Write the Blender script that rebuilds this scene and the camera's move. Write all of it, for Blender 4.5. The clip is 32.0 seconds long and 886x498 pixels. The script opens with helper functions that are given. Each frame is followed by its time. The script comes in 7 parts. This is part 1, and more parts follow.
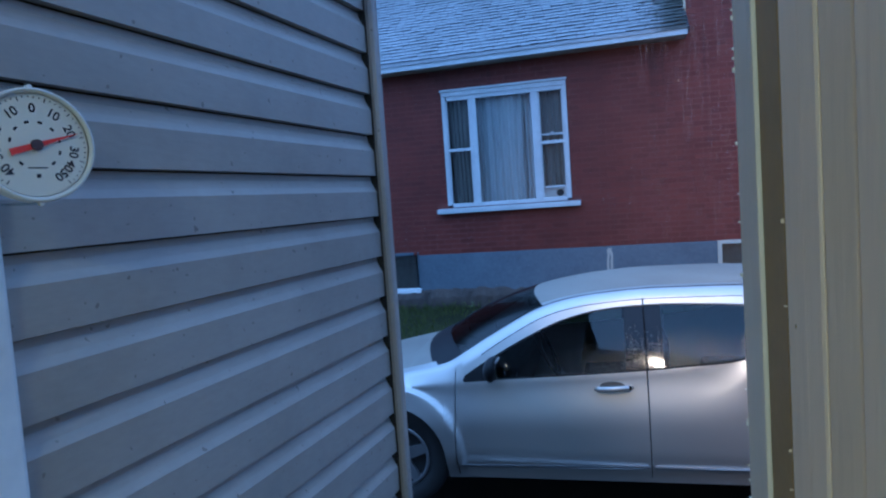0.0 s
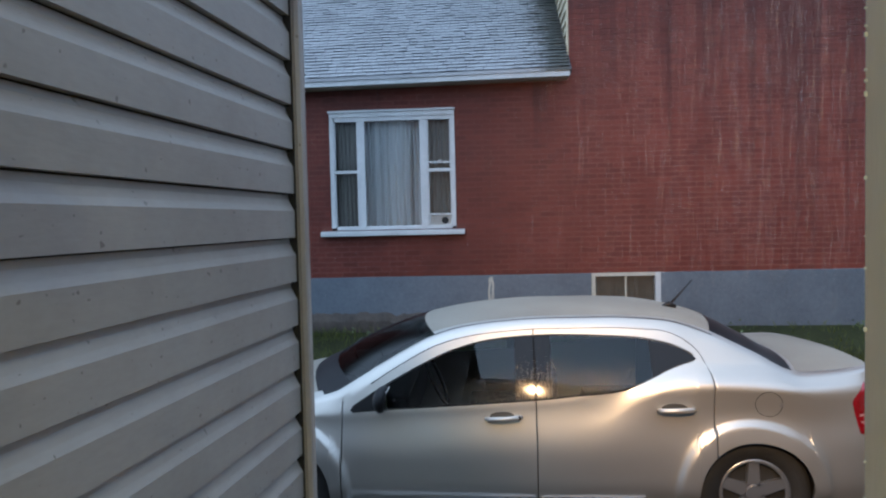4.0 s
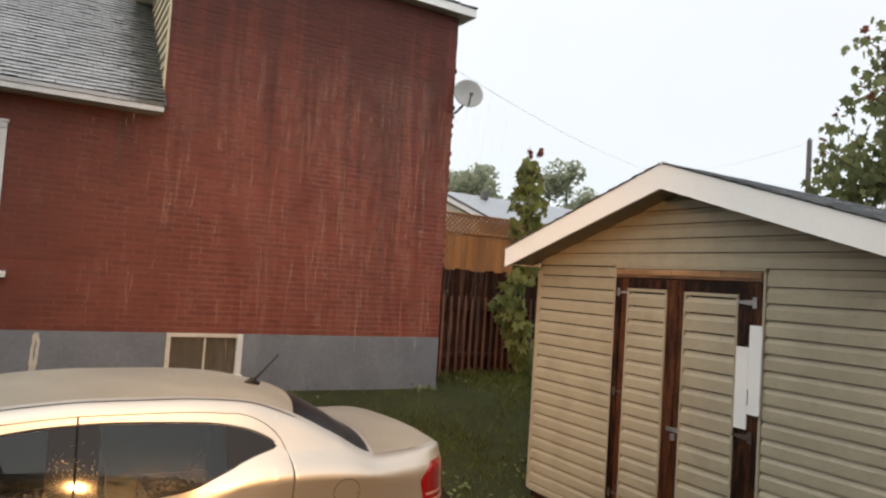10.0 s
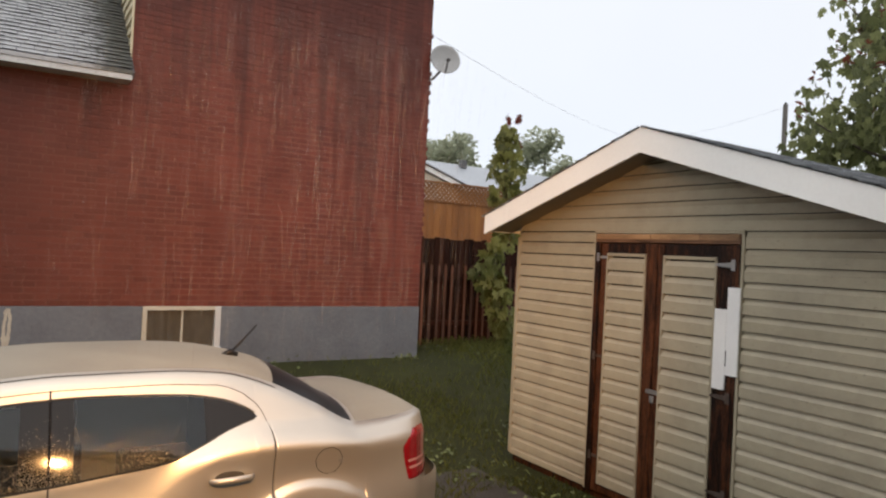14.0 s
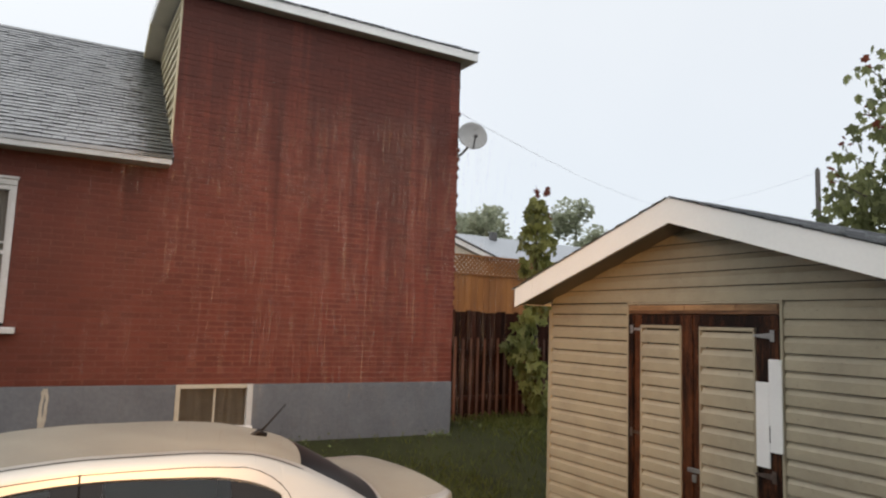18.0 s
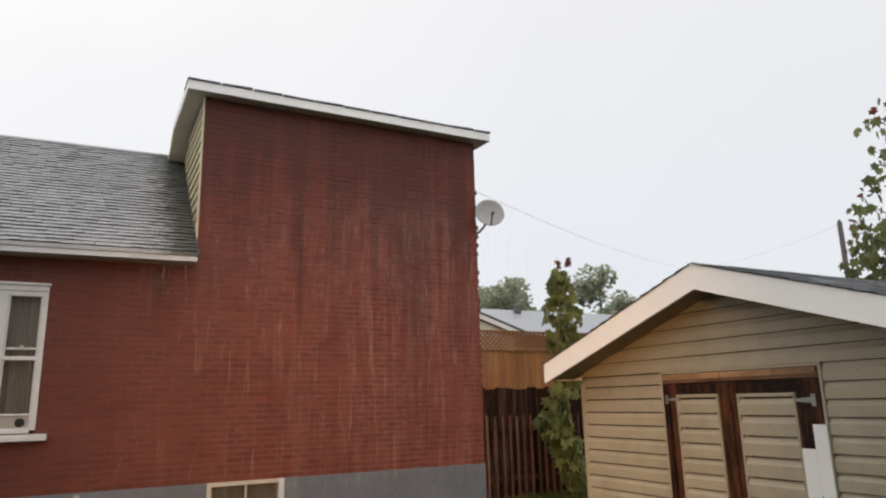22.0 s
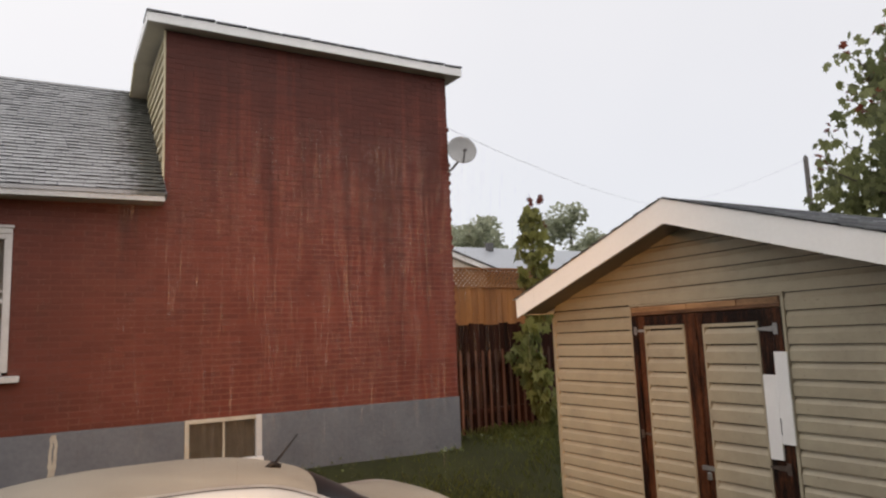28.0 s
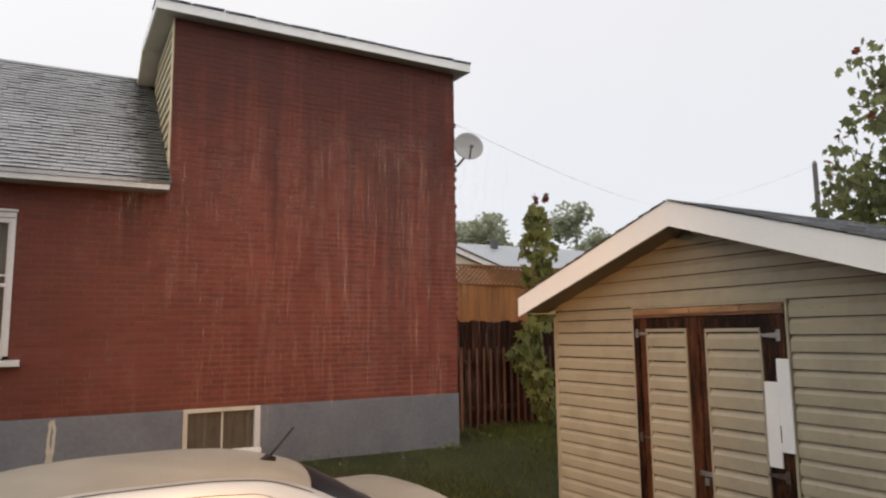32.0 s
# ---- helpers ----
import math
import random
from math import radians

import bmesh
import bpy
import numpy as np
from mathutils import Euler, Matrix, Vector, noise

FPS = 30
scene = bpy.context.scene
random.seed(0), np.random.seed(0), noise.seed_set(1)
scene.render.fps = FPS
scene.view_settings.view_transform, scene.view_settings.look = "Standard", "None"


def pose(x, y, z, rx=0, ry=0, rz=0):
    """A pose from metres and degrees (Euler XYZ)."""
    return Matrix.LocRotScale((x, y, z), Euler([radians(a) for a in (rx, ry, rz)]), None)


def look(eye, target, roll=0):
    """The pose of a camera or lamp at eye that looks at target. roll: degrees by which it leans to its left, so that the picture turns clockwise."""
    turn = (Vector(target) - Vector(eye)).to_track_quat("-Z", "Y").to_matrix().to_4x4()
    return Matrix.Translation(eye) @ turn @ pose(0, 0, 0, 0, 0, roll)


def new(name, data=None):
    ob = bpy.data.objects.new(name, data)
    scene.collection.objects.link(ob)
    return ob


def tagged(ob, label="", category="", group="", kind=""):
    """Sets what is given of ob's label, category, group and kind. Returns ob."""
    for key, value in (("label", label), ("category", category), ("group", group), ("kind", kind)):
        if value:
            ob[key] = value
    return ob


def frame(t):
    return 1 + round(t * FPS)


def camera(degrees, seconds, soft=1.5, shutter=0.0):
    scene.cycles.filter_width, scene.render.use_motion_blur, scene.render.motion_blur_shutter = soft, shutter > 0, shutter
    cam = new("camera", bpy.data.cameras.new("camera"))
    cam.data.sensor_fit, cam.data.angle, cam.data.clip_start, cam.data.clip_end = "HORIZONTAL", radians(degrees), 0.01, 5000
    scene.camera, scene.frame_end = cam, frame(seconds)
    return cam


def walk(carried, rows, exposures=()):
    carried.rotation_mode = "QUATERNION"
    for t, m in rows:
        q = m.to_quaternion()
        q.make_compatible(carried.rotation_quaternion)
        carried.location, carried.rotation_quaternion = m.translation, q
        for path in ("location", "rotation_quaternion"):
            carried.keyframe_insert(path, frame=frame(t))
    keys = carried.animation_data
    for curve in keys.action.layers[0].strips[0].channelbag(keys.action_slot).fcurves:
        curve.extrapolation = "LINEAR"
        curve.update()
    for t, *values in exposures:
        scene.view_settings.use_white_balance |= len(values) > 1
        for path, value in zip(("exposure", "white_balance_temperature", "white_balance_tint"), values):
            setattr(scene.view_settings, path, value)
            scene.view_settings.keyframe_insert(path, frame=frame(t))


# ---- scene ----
cam = camera(66.49, 32.0, 2.25)
PATH = [
    (0, (-1.36, -0.71, 1.966), (-1.845, 1.226, 1.827), -4.0),
    (0.5, (-1.384, -0.703, 1.968), (-1.819, 1.245, 1.832), -3.3),
    (1, (-1.398, -0.703, 1.968), (-1.765, 1.258, 1.834), -2.3),
    (1.5, (-1.411, -0.694, 1.971), (-1.705, 1.279, 1.839), -2.7),
    (2, (-1.418, -0.685, 1.972), (-1.638, 1.299, 1.855), -1.9),
    (2.5, (-1.434, -0.687, 1.974), (-1.632, 1.301, 1.876), -2.1),
    (4.5, (-1.496, -0.559, 1.971), (-1.588, 1.437, 1.906), -0.6),
    (5, (-1.477, -0.432, 1.984), (-1.55, 1.566, 1.952), 0.4),
    (5.5, (-1.467, -0.355, 2.004), (-1.466, 1.645, 1.982), 0.5),
    (6, (-1.469, -0.262, 2.031), (-1.224, 1.723, 2.037), -1.0),
    (6.5, (-1.456, -0.243, 2.035), (-0.975, 1.698, 2.065), 1.2),
    (7, (-1.445, -0.196, 2.036), (-0.809, 1.699, 2.082), 2.2),
    (7.5, (-1.415, -0.156, 2.076), (-0.676, 1.702, 2.143), 4.8),
    (8, (-1.408, -0.154, 2.079), (-0.501, 1.625, 2.194), 4.9),
    (8.5, (-1.405, -0.149, 2.067), (-0.392, 1.571, 2.189), 4.9),
    (9, (-1.402, -0.151, 2.073), (-0.354, 1.548, 2.184), 3.4),
    (9.5, (-1.396, -0.15, 2.069), (-0.322, 1.534, 2.184), 3.6),
    (10, (-1.408, -0.144, 2.053), (-0.393, 1.576, 2.152), 3.8),
    (10.5, (-1.432, -0.134, 2.014), (-0.577, 1.674, 2.016), 5.3),
    (11, (-1.425, -0.122, 2.017), (-0.632, 1.713, 1.958), 4.8),
    (11.5, (-1.419, -0.131, 2.026), (-0.628, 1.705, 1.948), 3.8),
    (12, (-1.402, -0.119, 2.04), (-0.584, 1.705, 1.984), 0.6),
    (12.5, (-1.396, -0.121, 2.044), (-0.523, 1.679, 2.031), -0.4),
    (13, (-1.394, -0.112, 2.04), (-0.476, 1.665, 2.033), 0.2),
    (13.5, (-1.383, -0.103, 2.039), (-0.386, 1.63, 2.041), 2.2),
    (14, (-1.378, -0.099, 2.033), (-0.305, 1.589, 2.047), 2.9),
    (14.5, (-1.382, -0.099, 2.028), (-0.277, 1.568, 2.045), 2.3),
    (16.5, (-1.384, -0.1, 2.02), (-0.297, 1.578, 2.052), 1.1),
    (17, (-1.386, -0.104, 2.03), (-0.348, 1.605, 2.064), 0.3),
    (17.5, (-1.379, -0.107, 2.05), (-0.36, 1.613, 2.118), 1.2),
    (18, (-1.356, -0.114, 2.056), (-0.379, 1.617, 2.278), 2.0),
    (18.5, (-1.382, -0.129, 2.089), (-0.439, 1.608, 2.395), -0.3),
    (19, (-1.382, -0.14, 2.088), (-0.456, 1.599, 2.436), -1.4),
    (19.5, (-1.371, -0.142, 2.104), (-0.458, 1.597, 2.48), -0.5),
    (20, (-1.371, -0.134, 2.096), (-0.463, 1.606, 2.485), 0.1),
    (20.5, (-1.371, -0.136, 2.098), (-0.47, 1.604, 2.497), -1.3),
    (21, (-1.373, -0.136, 2.097), (-0.474, 1.601, 2.515), -1.4),
    (21.5, (-1.382, -0.137, 2.093), (-0.479, 1.596, 2.519), -1.9),
    (22, (-1.38, -0.139, 2.102), (-0.478, 1.591, 2.543), -1.4),
    (22.5, (-1.375, -0.139, 2.101), (-0.465, 1.588, 2.535), -1.3),
    (23, (-1.374, -0.138, 2.096), (-0.453, 1.583, 2.532), -1.5),
    (23.5, (-1.384, -0.131, 2.091), (-0.451, 1.585, 2.522), 0.4),
    (24, (-1.383, -0.118, 2.097), (-0.425, 1.589, 2.508), 1.8),
    (24.5, (-1.386, -0.121, 2.088), (-0.405, 1.574, 2.493), 2.8),
    (25, (-1.383, -0.12, 2.087), (-0.392, 1.576, 2.464), 2.5),
    (25.5, (-1.376, -0.116, 2.086), (-0.381, 1.581, 2.45), 2.6),
    (26, (-1.405, -0.115, 2.082), (-0.398, 1.581, 2.412), 2.8),
    (26.5, (-1.401, -0.119, 2.083), (-0.389, 1.581, 2.376), 1.2),
    (28.5, (-1.368, -0.14, 2.081), (-0.399, 1.591, 2.338), -2.9),
    (29, (-1.35, -0.156, 2.079), (-0.403, 1.588, 2.329), -3.2),
    (29.5, (-1.355, -0.174, 2.085), (-0.45, 1.593, 2.331), -2.9),
    (30, (-1.376, -0.167, 2.085), (-0.529, 1.628, 2.327), -2.7),
    (30.5, (-1.372, -0.144, 2.077), (-0.524, 1.651, 2.317), -2.7),
    (31, (-1.372, -0.128, 2.085), (-0.459, 1.636, 2.32), -0.6),
    (31.5, (-1.353, -0.104, 2.096), (-0.404, 1.64, 2.34), 0.3),
    (32, (-1.352, -0.114, 2.093), (-0.38, 1.616, 2.342), -0.7),
]

EXPOSURES = [(0.0, -0.45, 3450, 6), (1.0, -0.12, 3700, 4), (2.0, -0.1, 4150, 4), (2.5, -0.1, 4350, 4), (4.5, -0.15, 4700, 3), (6.0, -0.20, 4950, 11), (7.0, 0.03, 5300, 15), (8.5, 0.2, 6450, 8), (9.0, 0.45, 6900, 8), (10.5, -0.15, 6600, 8), (14.5, -0.02, 6550, 10), (17.0, 0.05, 6400, 10), (18.0, -0.15, 6500, 8), (26.0, -0.22, 6800, 13), (32.0, -0.18, 6800, 12)]
walk(cam, [(t, look(eye, target, roll)) for t, eye, target, roll in PATH], EXPOSURES)
SKY = 1.6
LAMP = (-1.14, -0.10, 3.08)
LAMP_W = 1480.0

# ---------------------------------------------------------------- light
world = bpy.data.worlds.new("world")
scene.world = world
world.use_nodes = True
wn = world.node_tree
wn.nodes.clear()
w_out = wn.nodes.new("ShaderNodeOutputWorld")
w_bg = wn.nodes.new("ShaderNodeBackground")
w_sky = wn.nodes.new("ShaderNodeTexSky")
w_sky.sky_type = 'NISHITA'
w_sky.sun_disc = False
w_sky.sun_elevation = radians(35)
w_sky.sun_rotation = radians(200)
w_scale = wn.nodes.new("ShaderNodeMix")
w_scale.data_type = 'RGBA'
w_scale.blend_type = 'MULTIPLY'
w_scale.inputs[0].default_value = 1.0
w_scale.inputs[7].default_value = (0.10, 0.10, 0.10, 1)
# overcast that brightens towards the hidden sun behind the doorway
w_tc = wn.nodes.new("ShaderNodeTexCoord")
w_dot = wn.nodes.new("ShaderNodeVectorMath")
w_dot.operation = 'DOT_PRODUCT'
w_dot.inputs[1].default_value = Vector((-0.50, -0.45, 0.74)).normalized()
w_cloud = wn.nodes.new("ShaderNodeTexNoise")
w_cloud.inputs["Scale"].default_value = 1.3
w_cloud.inputs["Detail"].default_value = 4.0
w_add = wn.nodes.new("ShaderNodeMath")
w_add.operation = 'MULTIPLY_ADD'
w_add.inputs[1].default_value = 0.30
w_ramp = wn.nodes.new("ShaderNodeValToRGB")
w_ramp.color_ramp.elements[0].color = (0.50, 0.53, 0.58, 1)
w_ramp.color_ramp.elements[0].position = 0.0
w_ramp.color_ramp.elements[1].color = (1.25, 1.23, 1.20, 1)
w_ramp.color_ramp.elements[1].position = 1.0
w_mid = w_ramp.color_ramp.elements.new(0.45)
w_mid.color = (0.72, 0.73, 0.75, 1)
w_half = wn.nodes.new("ShaderNodeMath")
w_half.operation = 'MULTIPLY_ADD'
w_half.inputs[1].default_value = 0.5
w_half.inputs[2].default_value = 0.30
wn.links.new(w_tc.outputs["Generated"], w_dot.inputs[0])
wn.links.new(w_tc.outputs["Generated"], w_cloud.inputs[0])
wn.links.new(w_dot.outputs["Value"], w_half.inputs[0])
wn.links.new(w_cloud.outputs[0], w_add.inputs[0])
wn.links.new(w_half.outputs[0], w_add.inputs[2])
w_mix = wn.nodes.new("ShaderNodeMix")
w_mix.data_type = 'RGBA'
w_mix.inputs[0].default_value = 0.88
wn.links.new(w_sky.outputs[0], w_scale.inputs[6])
wn.links.new(w_add.outputs[0], w_ramp.inputs[0])
wn.links.new(w_scale.outputs[2], w_mix.inputs[6])
wn.links.new(w_ramp.outputs[0], w_mix.inputs[7])
wn.links.new(w_mix.outputs[2], w_bg.inputs[0])
wn.links.new(w_bg.outputs[0], w_out.inputs[0])
w_bg.inputs[1].default_value = SKY

sun = new("sun", bpy.data.lights.new("sun", 'SUN'))
sun.data.energy = 0.5
sun.data.angle = radians(40)
sun.data.color = (1.0, 0.97, 0.93)
sun.matrix_world = look((0, 0, 20), (4, 9, 0))


# ---------------------------------------------------------------- materials
def nodes_of(name):
    m = bpy.data.materials.new(name)
    m.use_nodes = True
    nt = m.node_tree
    return m, nt, nt.nodes["Principled BSDF"]


def add(nt, kind, **values):
    n = nt.nodes.new(kind)
    for k, v in values.items():
        n.inputs[k.replace("_", " ")].default_value = v
    return n


def surface(name, dark, light, rough=0.6, scale=3.0, fine=60.0, bump=0.15, metal=0.0, spread=0.0,
            stretch=(1, 1, 1), coat=0.0, pick="object", wet=0.0):
    """A surface that varies between two colours at a large and a small scale, with fine relief."""
    m, nt, p = nodes_of(name)
    tc = nt.nodes.new("ShaderNodeTexCoord")
    mp = nt.nodes.new("ShaderNodeMapping")
    mp.inputs["Scale"].default_value = stretch
    nt.links.new(tc.outputs["Object"], mp.inputs[0])
    big = add(nt, "ShaderNodeTexNoise", Scale=scale, Detail=5.0, Roughness=0.6)
    small = add(nt, "ShaderNodeTexNoise", Scale=fine, Detail=3.0)
    nt.links.new(mp.outputs[0], big.inputs[0])
    nt.links.new(mp.outputs[0], small.inputs[0])
    mixv = nt.nodes.new("ShaderNodeMath")
    mixv.operation = 'MULTIPLY_ADD'
    mixv.inputs[1].default_value = 0.35
    half = nt.nodes.new("ShaderNodeMath")
    half.operation = 'MULTIPLY'
    half.inputs[1].default_value = 0.65
    nt.links.new(big.outputs[0], half.inputs[0])
    nt.links.new(small.outputs[0], mixv.inputs[0])
    nt.links.new(half.outputs[0], mixv.inputs[2])
    value = mixv.outputs[0]
    if spread:
        if pick == "object":
            r = nt.nodes.new("ShaderNodeObjectInfo").outputs["Random"]
        else:
            r = nt.nodes.new("ShaderNodeNewGeometry").outputs["Random Per Island"]
        s = nt.nodes.new("ShaderNodeMath")
        s.operation = 'MULTIPLY_ADD'
        s.inputs[1].default_value = spread
        nt.links.new(r, s.inputs[0])
        nt.links.new(value, s.inputs[2])
        o = nt.nodes.new("ShaderNodeMath")
        o.operation = 'SUBTRACT'
        o.inputs[1].default_value = spread / 2
        nt.links.new(s.outputs[0], o.inputs[0])
        value = o.outputs[0]
    ramp = nt.nodes.new("ShaderNodeValToRGB")
    ramp.color_ramp.elements[0].position, ramp.color_ramp.elements[1].position = 0.3, 0.7
    ramp.color_ramp.elements[0].color, ramp.color_ramp.elements[1].color = (*dark, 1), (*light, 1)
    nt.links.new(value, ramp.inputs[0])
    nt.links.new(ramp.outputs[0], p.inputs["Base Color"])
    p.inputs["Metallic"].default_value = metal
    p.inputs["Coat Weight"].default_value = coat
    p.inputs["Coat Roughness"].default_value = 0.04
    rr = nt.nodes.new("ShaderNodeMapRange")
    rr.inputs[3].default_value, rr.inputs[4].default_value = max(rough - 0.12 - wet, 0.03), min(rough + 0.1, 1)
    nt.links.new(big.outputs[0], rr.inputs[0])
    nt.links.new(rr.outputs[0], p.inputs["Roughness"])
    if bump:
        b = nt.nodes.new("ShaderNodeBump")
        b.inputs["Strength"].default_value = bump
        b.inputs["Distance"].default_value = 0.01
        nt.links.new(small.outputs[0], b.inputs["Height"])
        nt.links.new(b.outputs[0], p.inputs["Normal"])
    return m


def plain(name, color, rough=0.5, metal=0.0, coat=0.0, glow=0.0):
    m, nt, p = nodes_of(name)
    p.inputs["Base Color"].default_value = (*color, 1)
    p.inputs["Roughness"].default_value = rough
    p.inputs["Metallic"].default_value = metal
    p.inputs["Coat Weight"].default_value = coat
    if glow:
        p.inputs["Emission Color"].default_value = (*color, 1)
        p.inputs["Emission Strength"].default_value = glow
    return m


def glass(name, tint, gloss=0.5, rough=0.0, mirror=0.8):
    """A thin pane: lets tinted light through and mirrors by its angle."""
    m, nt, p = nodes_of(name)
    nt.nodes.remove(p)
    out = nt.nodes["Material Output"]
    tr = nt.nodes.new("ShaderNodeBsdfTransparent")
    tr.inputs[0].default_value = (*tint, 1)
    gl = nt.nodes.new("ShaderNodeBsdfGlossy")
    gl.inputs["Color"].default_value = (mirror, mirror, mirror, 1)
    gl.inputs["Roughness"].default_value = rough
    fr = nt.nodes.new("ShaderNodeFresnel")
    fr.inputs[0].default_value = 1.45 + gloss
    mx = nt.nodes.new("ShaderNodeMixShader")
    nt.links.new(fr.outputs[0], mx.inputs[0])
    nt.links.new(tr.outputs[0], mx.inputs[1])
    nt.links.new(gl.outputs[0], mx.inputs[2])
    nt.links.new(mx.outputs[0], out.inputs[0])
    return m


BRICK_D, BRICK_L = (0.098, 0.0232, 0.0158), (0.166, 0.0415, 0.0275)


def brick_material(name, pick):
    """Red-stained brick with dark water runs down the upper wall."""
    m = surface(name, BRICK_D, BRICK_L, rough=0.62, scale=1.3, fine=45, bump=0.35, spread=0.24, pick=pick, wet=0.1)
    return water_runs(m)


def water_runs(m):
    """Dark runs of water down the tall wall, each starting under the roof edge and ending at its own height. Streaks
    also darken towards the low eave; shade on the left and a pale sheen are painted in.
    """
    nt = m.node_tree
    p = nt.nodes["Principled BSDF"]
    src = p.inputs["Base Color"].links[0].from_socket
    geo = nt.nodes.new("ShaderNodeNewGeometry")
    xyz = nt.nodes.new("ShaderNodeSeparateXYZ")
    nt.links.new(geo.outputs["Position"], xyz.inputs[0])

    def streaks(wide, tall, detail):
        mp = nt.nodes.new("ShaderNodeMapping")
        mp.inputs["Scale"].default_value = (wide, 0.2, tall)
        nt.links.new(geo.outputs["Position"], mp.inputs[0])
        n = add(nt, "ShaderNodeTexNoise", Scale=1.0, Detail=detail, Roughness=0.62)
        nt.links.new(mp.outputs[0], n.inputs[0])
        return n.outputs[0]

    def math_node(op, one, two, three=0.0):
        n = nt.nodes.new("ShaderNodeMath")
        n.operation = op
        for i, q in enumerate((one, two, three)):
            if isinstance(q, float):
                n.inputs[i].default_value = q
            else:
                nt.links.new(q, n.inputs[i])
        return n.outputs[0]

    def ranged(value, a, b, c, d):
        n = nt.nodes.new("ShaderNodeMapRange")
        for i, q in enumerate((a, b, c, d)):
            n.inputs[i + 1].default_value = q
        nt.links.new(value, n.inputs[0])
        return n.outputs[0]
    tall_part = ranged(xyz.outputs[0], TALL_X - 0.02, TALL_X + 0.02, 0.0, 1.0)
    from_top = math_node('MULTIPLY', math_node('POWER', ranged(xyz.outputs[2], 1.4, 6.3, 0.0, 0.46), 1.25), tall_part)
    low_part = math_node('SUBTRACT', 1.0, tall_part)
    from_eave = math_node('MULTIPLY', ranged(xyz.outputs[2], 2.9, 3.92, 0.0, 0.14), low_part)
    reach = math_node('MAXIMUM', from_top, from_eave)
    broad = math_node('ADD', streaks(3.6, 0.07, 3.0), reach)
    fine = math_node('ADD', streaks(11.0, 0.30, 4.0), math_node('MULTIPLY', reach, 0.7))
    blot = add(nt, "ShaderNodeTexNoise", Scale=0.9, Detail=5.0, Roughness=0.7)
    nt.links.new(geo.outputs["Position"], blot.inputs[0])
    # blotchy darkening that paints the left part's weaker light into the colour
    left_shade = math_node('MULTIPLY', ranged(blot.outputs[0], 0.30, 0.65, 0.20, 0.55), ranged(math_node('ADD', xyz.outputs[0], blot.outputs[0]), -1.6, 1.5, 1.0, 0.0))
    dark = math_node('MAXIMUM', left_shade, math_node('MAXIMUM', ranged(broad, 0.62, 0.80, 0.0, 0.60), ranged(fine, 0.62, 0.88, 0.0, 0.58)))
    mx = nt.nodes.new("ShaderNodeMix")
    mx.data_type = 'RGBA'
    nt.links.new(dark, mx.inputs[0])
    nt.links.new(src, mx.inputs[6])
    mx.inputs[7].default_value = (0.040, 0.0135, 0.0115, 1)
    # pale streaks paint the wet sheen of running water into the colour
    pale = nt.nodes.new("ShaderNodeMix")
    pale.data_type = 'RGBA'
    nt.links.new(ranged(streaks(15.0, 0.42, 3.0), 0.54, 0.80, 0.0, 0.12), pale.inputs[0])
    nt.links.new(mx.outputs[2], pale.inputs[6])
    pale.inputs[7].default_value = (0.20, 0.078, 0.060, 1)
    nt.links.new(pale.outputs[2], p.inputs["Base Color"])
    p.inputs["Specular IOR Level"].default_value = 0.22
    return m


TALL_X = -0.25                # start of the taller part of the brick house
M_BRICK = brick_material("brick_red", "object")
M_BRICKS = brick_material("brick_red_rest", "island")
M_MORTAR = water_runs(surface("mortar", (0.105, 0.030, 0.022), (0.225, 0.092, 0.071), rough=0.8, scale=1.1, fine=30, bump=0.3))
M_FOUND = surface("foundation_paint", (0.067, 0.079, 0.101), (0.130, 0.146, 0.173), rough=0.6, scale=1.7, fine=22, bump=0.35)
M_FOOT = surface("bare_concrete", (0.022, 0.018, 0.015), (0.080, 0.064, 0.051), rough=0.8, scale=3, fine=30, bump=0.5)
M_SHINGLE = surface("shingle_grey", (0.215, 0.22, 0.232), (0.385, 0.392, 0.412), rough=0.5, scale=1.2, fine=90, bump=0.4, spread=0.10)
M_SHINGLES = surface("shingle_grey_rest", (0.215, 0.22, 0.232), (0.385, 0.392, 0.412), rough=0.5, scale=1.2, fine=90, bump=0.4, spread=0.10, pick="island")


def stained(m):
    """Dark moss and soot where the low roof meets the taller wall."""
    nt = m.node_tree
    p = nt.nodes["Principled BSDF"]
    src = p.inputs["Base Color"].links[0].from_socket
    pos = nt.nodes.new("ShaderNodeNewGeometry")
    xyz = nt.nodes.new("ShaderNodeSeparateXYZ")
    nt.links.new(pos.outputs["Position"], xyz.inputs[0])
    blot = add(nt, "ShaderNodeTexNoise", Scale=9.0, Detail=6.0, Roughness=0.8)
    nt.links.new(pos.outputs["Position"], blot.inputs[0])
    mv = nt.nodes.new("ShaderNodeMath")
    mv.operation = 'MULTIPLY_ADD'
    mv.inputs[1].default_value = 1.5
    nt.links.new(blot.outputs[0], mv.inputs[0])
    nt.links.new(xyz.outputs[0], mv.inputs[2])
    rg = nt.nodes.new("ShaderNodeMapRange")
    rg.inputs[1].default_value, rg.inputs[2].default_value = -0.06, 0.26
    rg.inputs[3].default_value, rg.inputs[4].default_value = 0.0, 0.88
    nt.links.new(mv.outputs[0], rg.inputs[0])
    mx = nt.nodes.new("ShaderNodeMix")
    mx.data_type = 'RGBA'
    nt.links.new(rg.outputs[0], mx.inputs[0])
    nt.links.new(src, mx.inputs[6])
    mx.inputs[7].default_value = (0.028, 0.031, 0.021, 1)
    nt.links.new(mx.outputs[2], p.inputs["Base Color"])


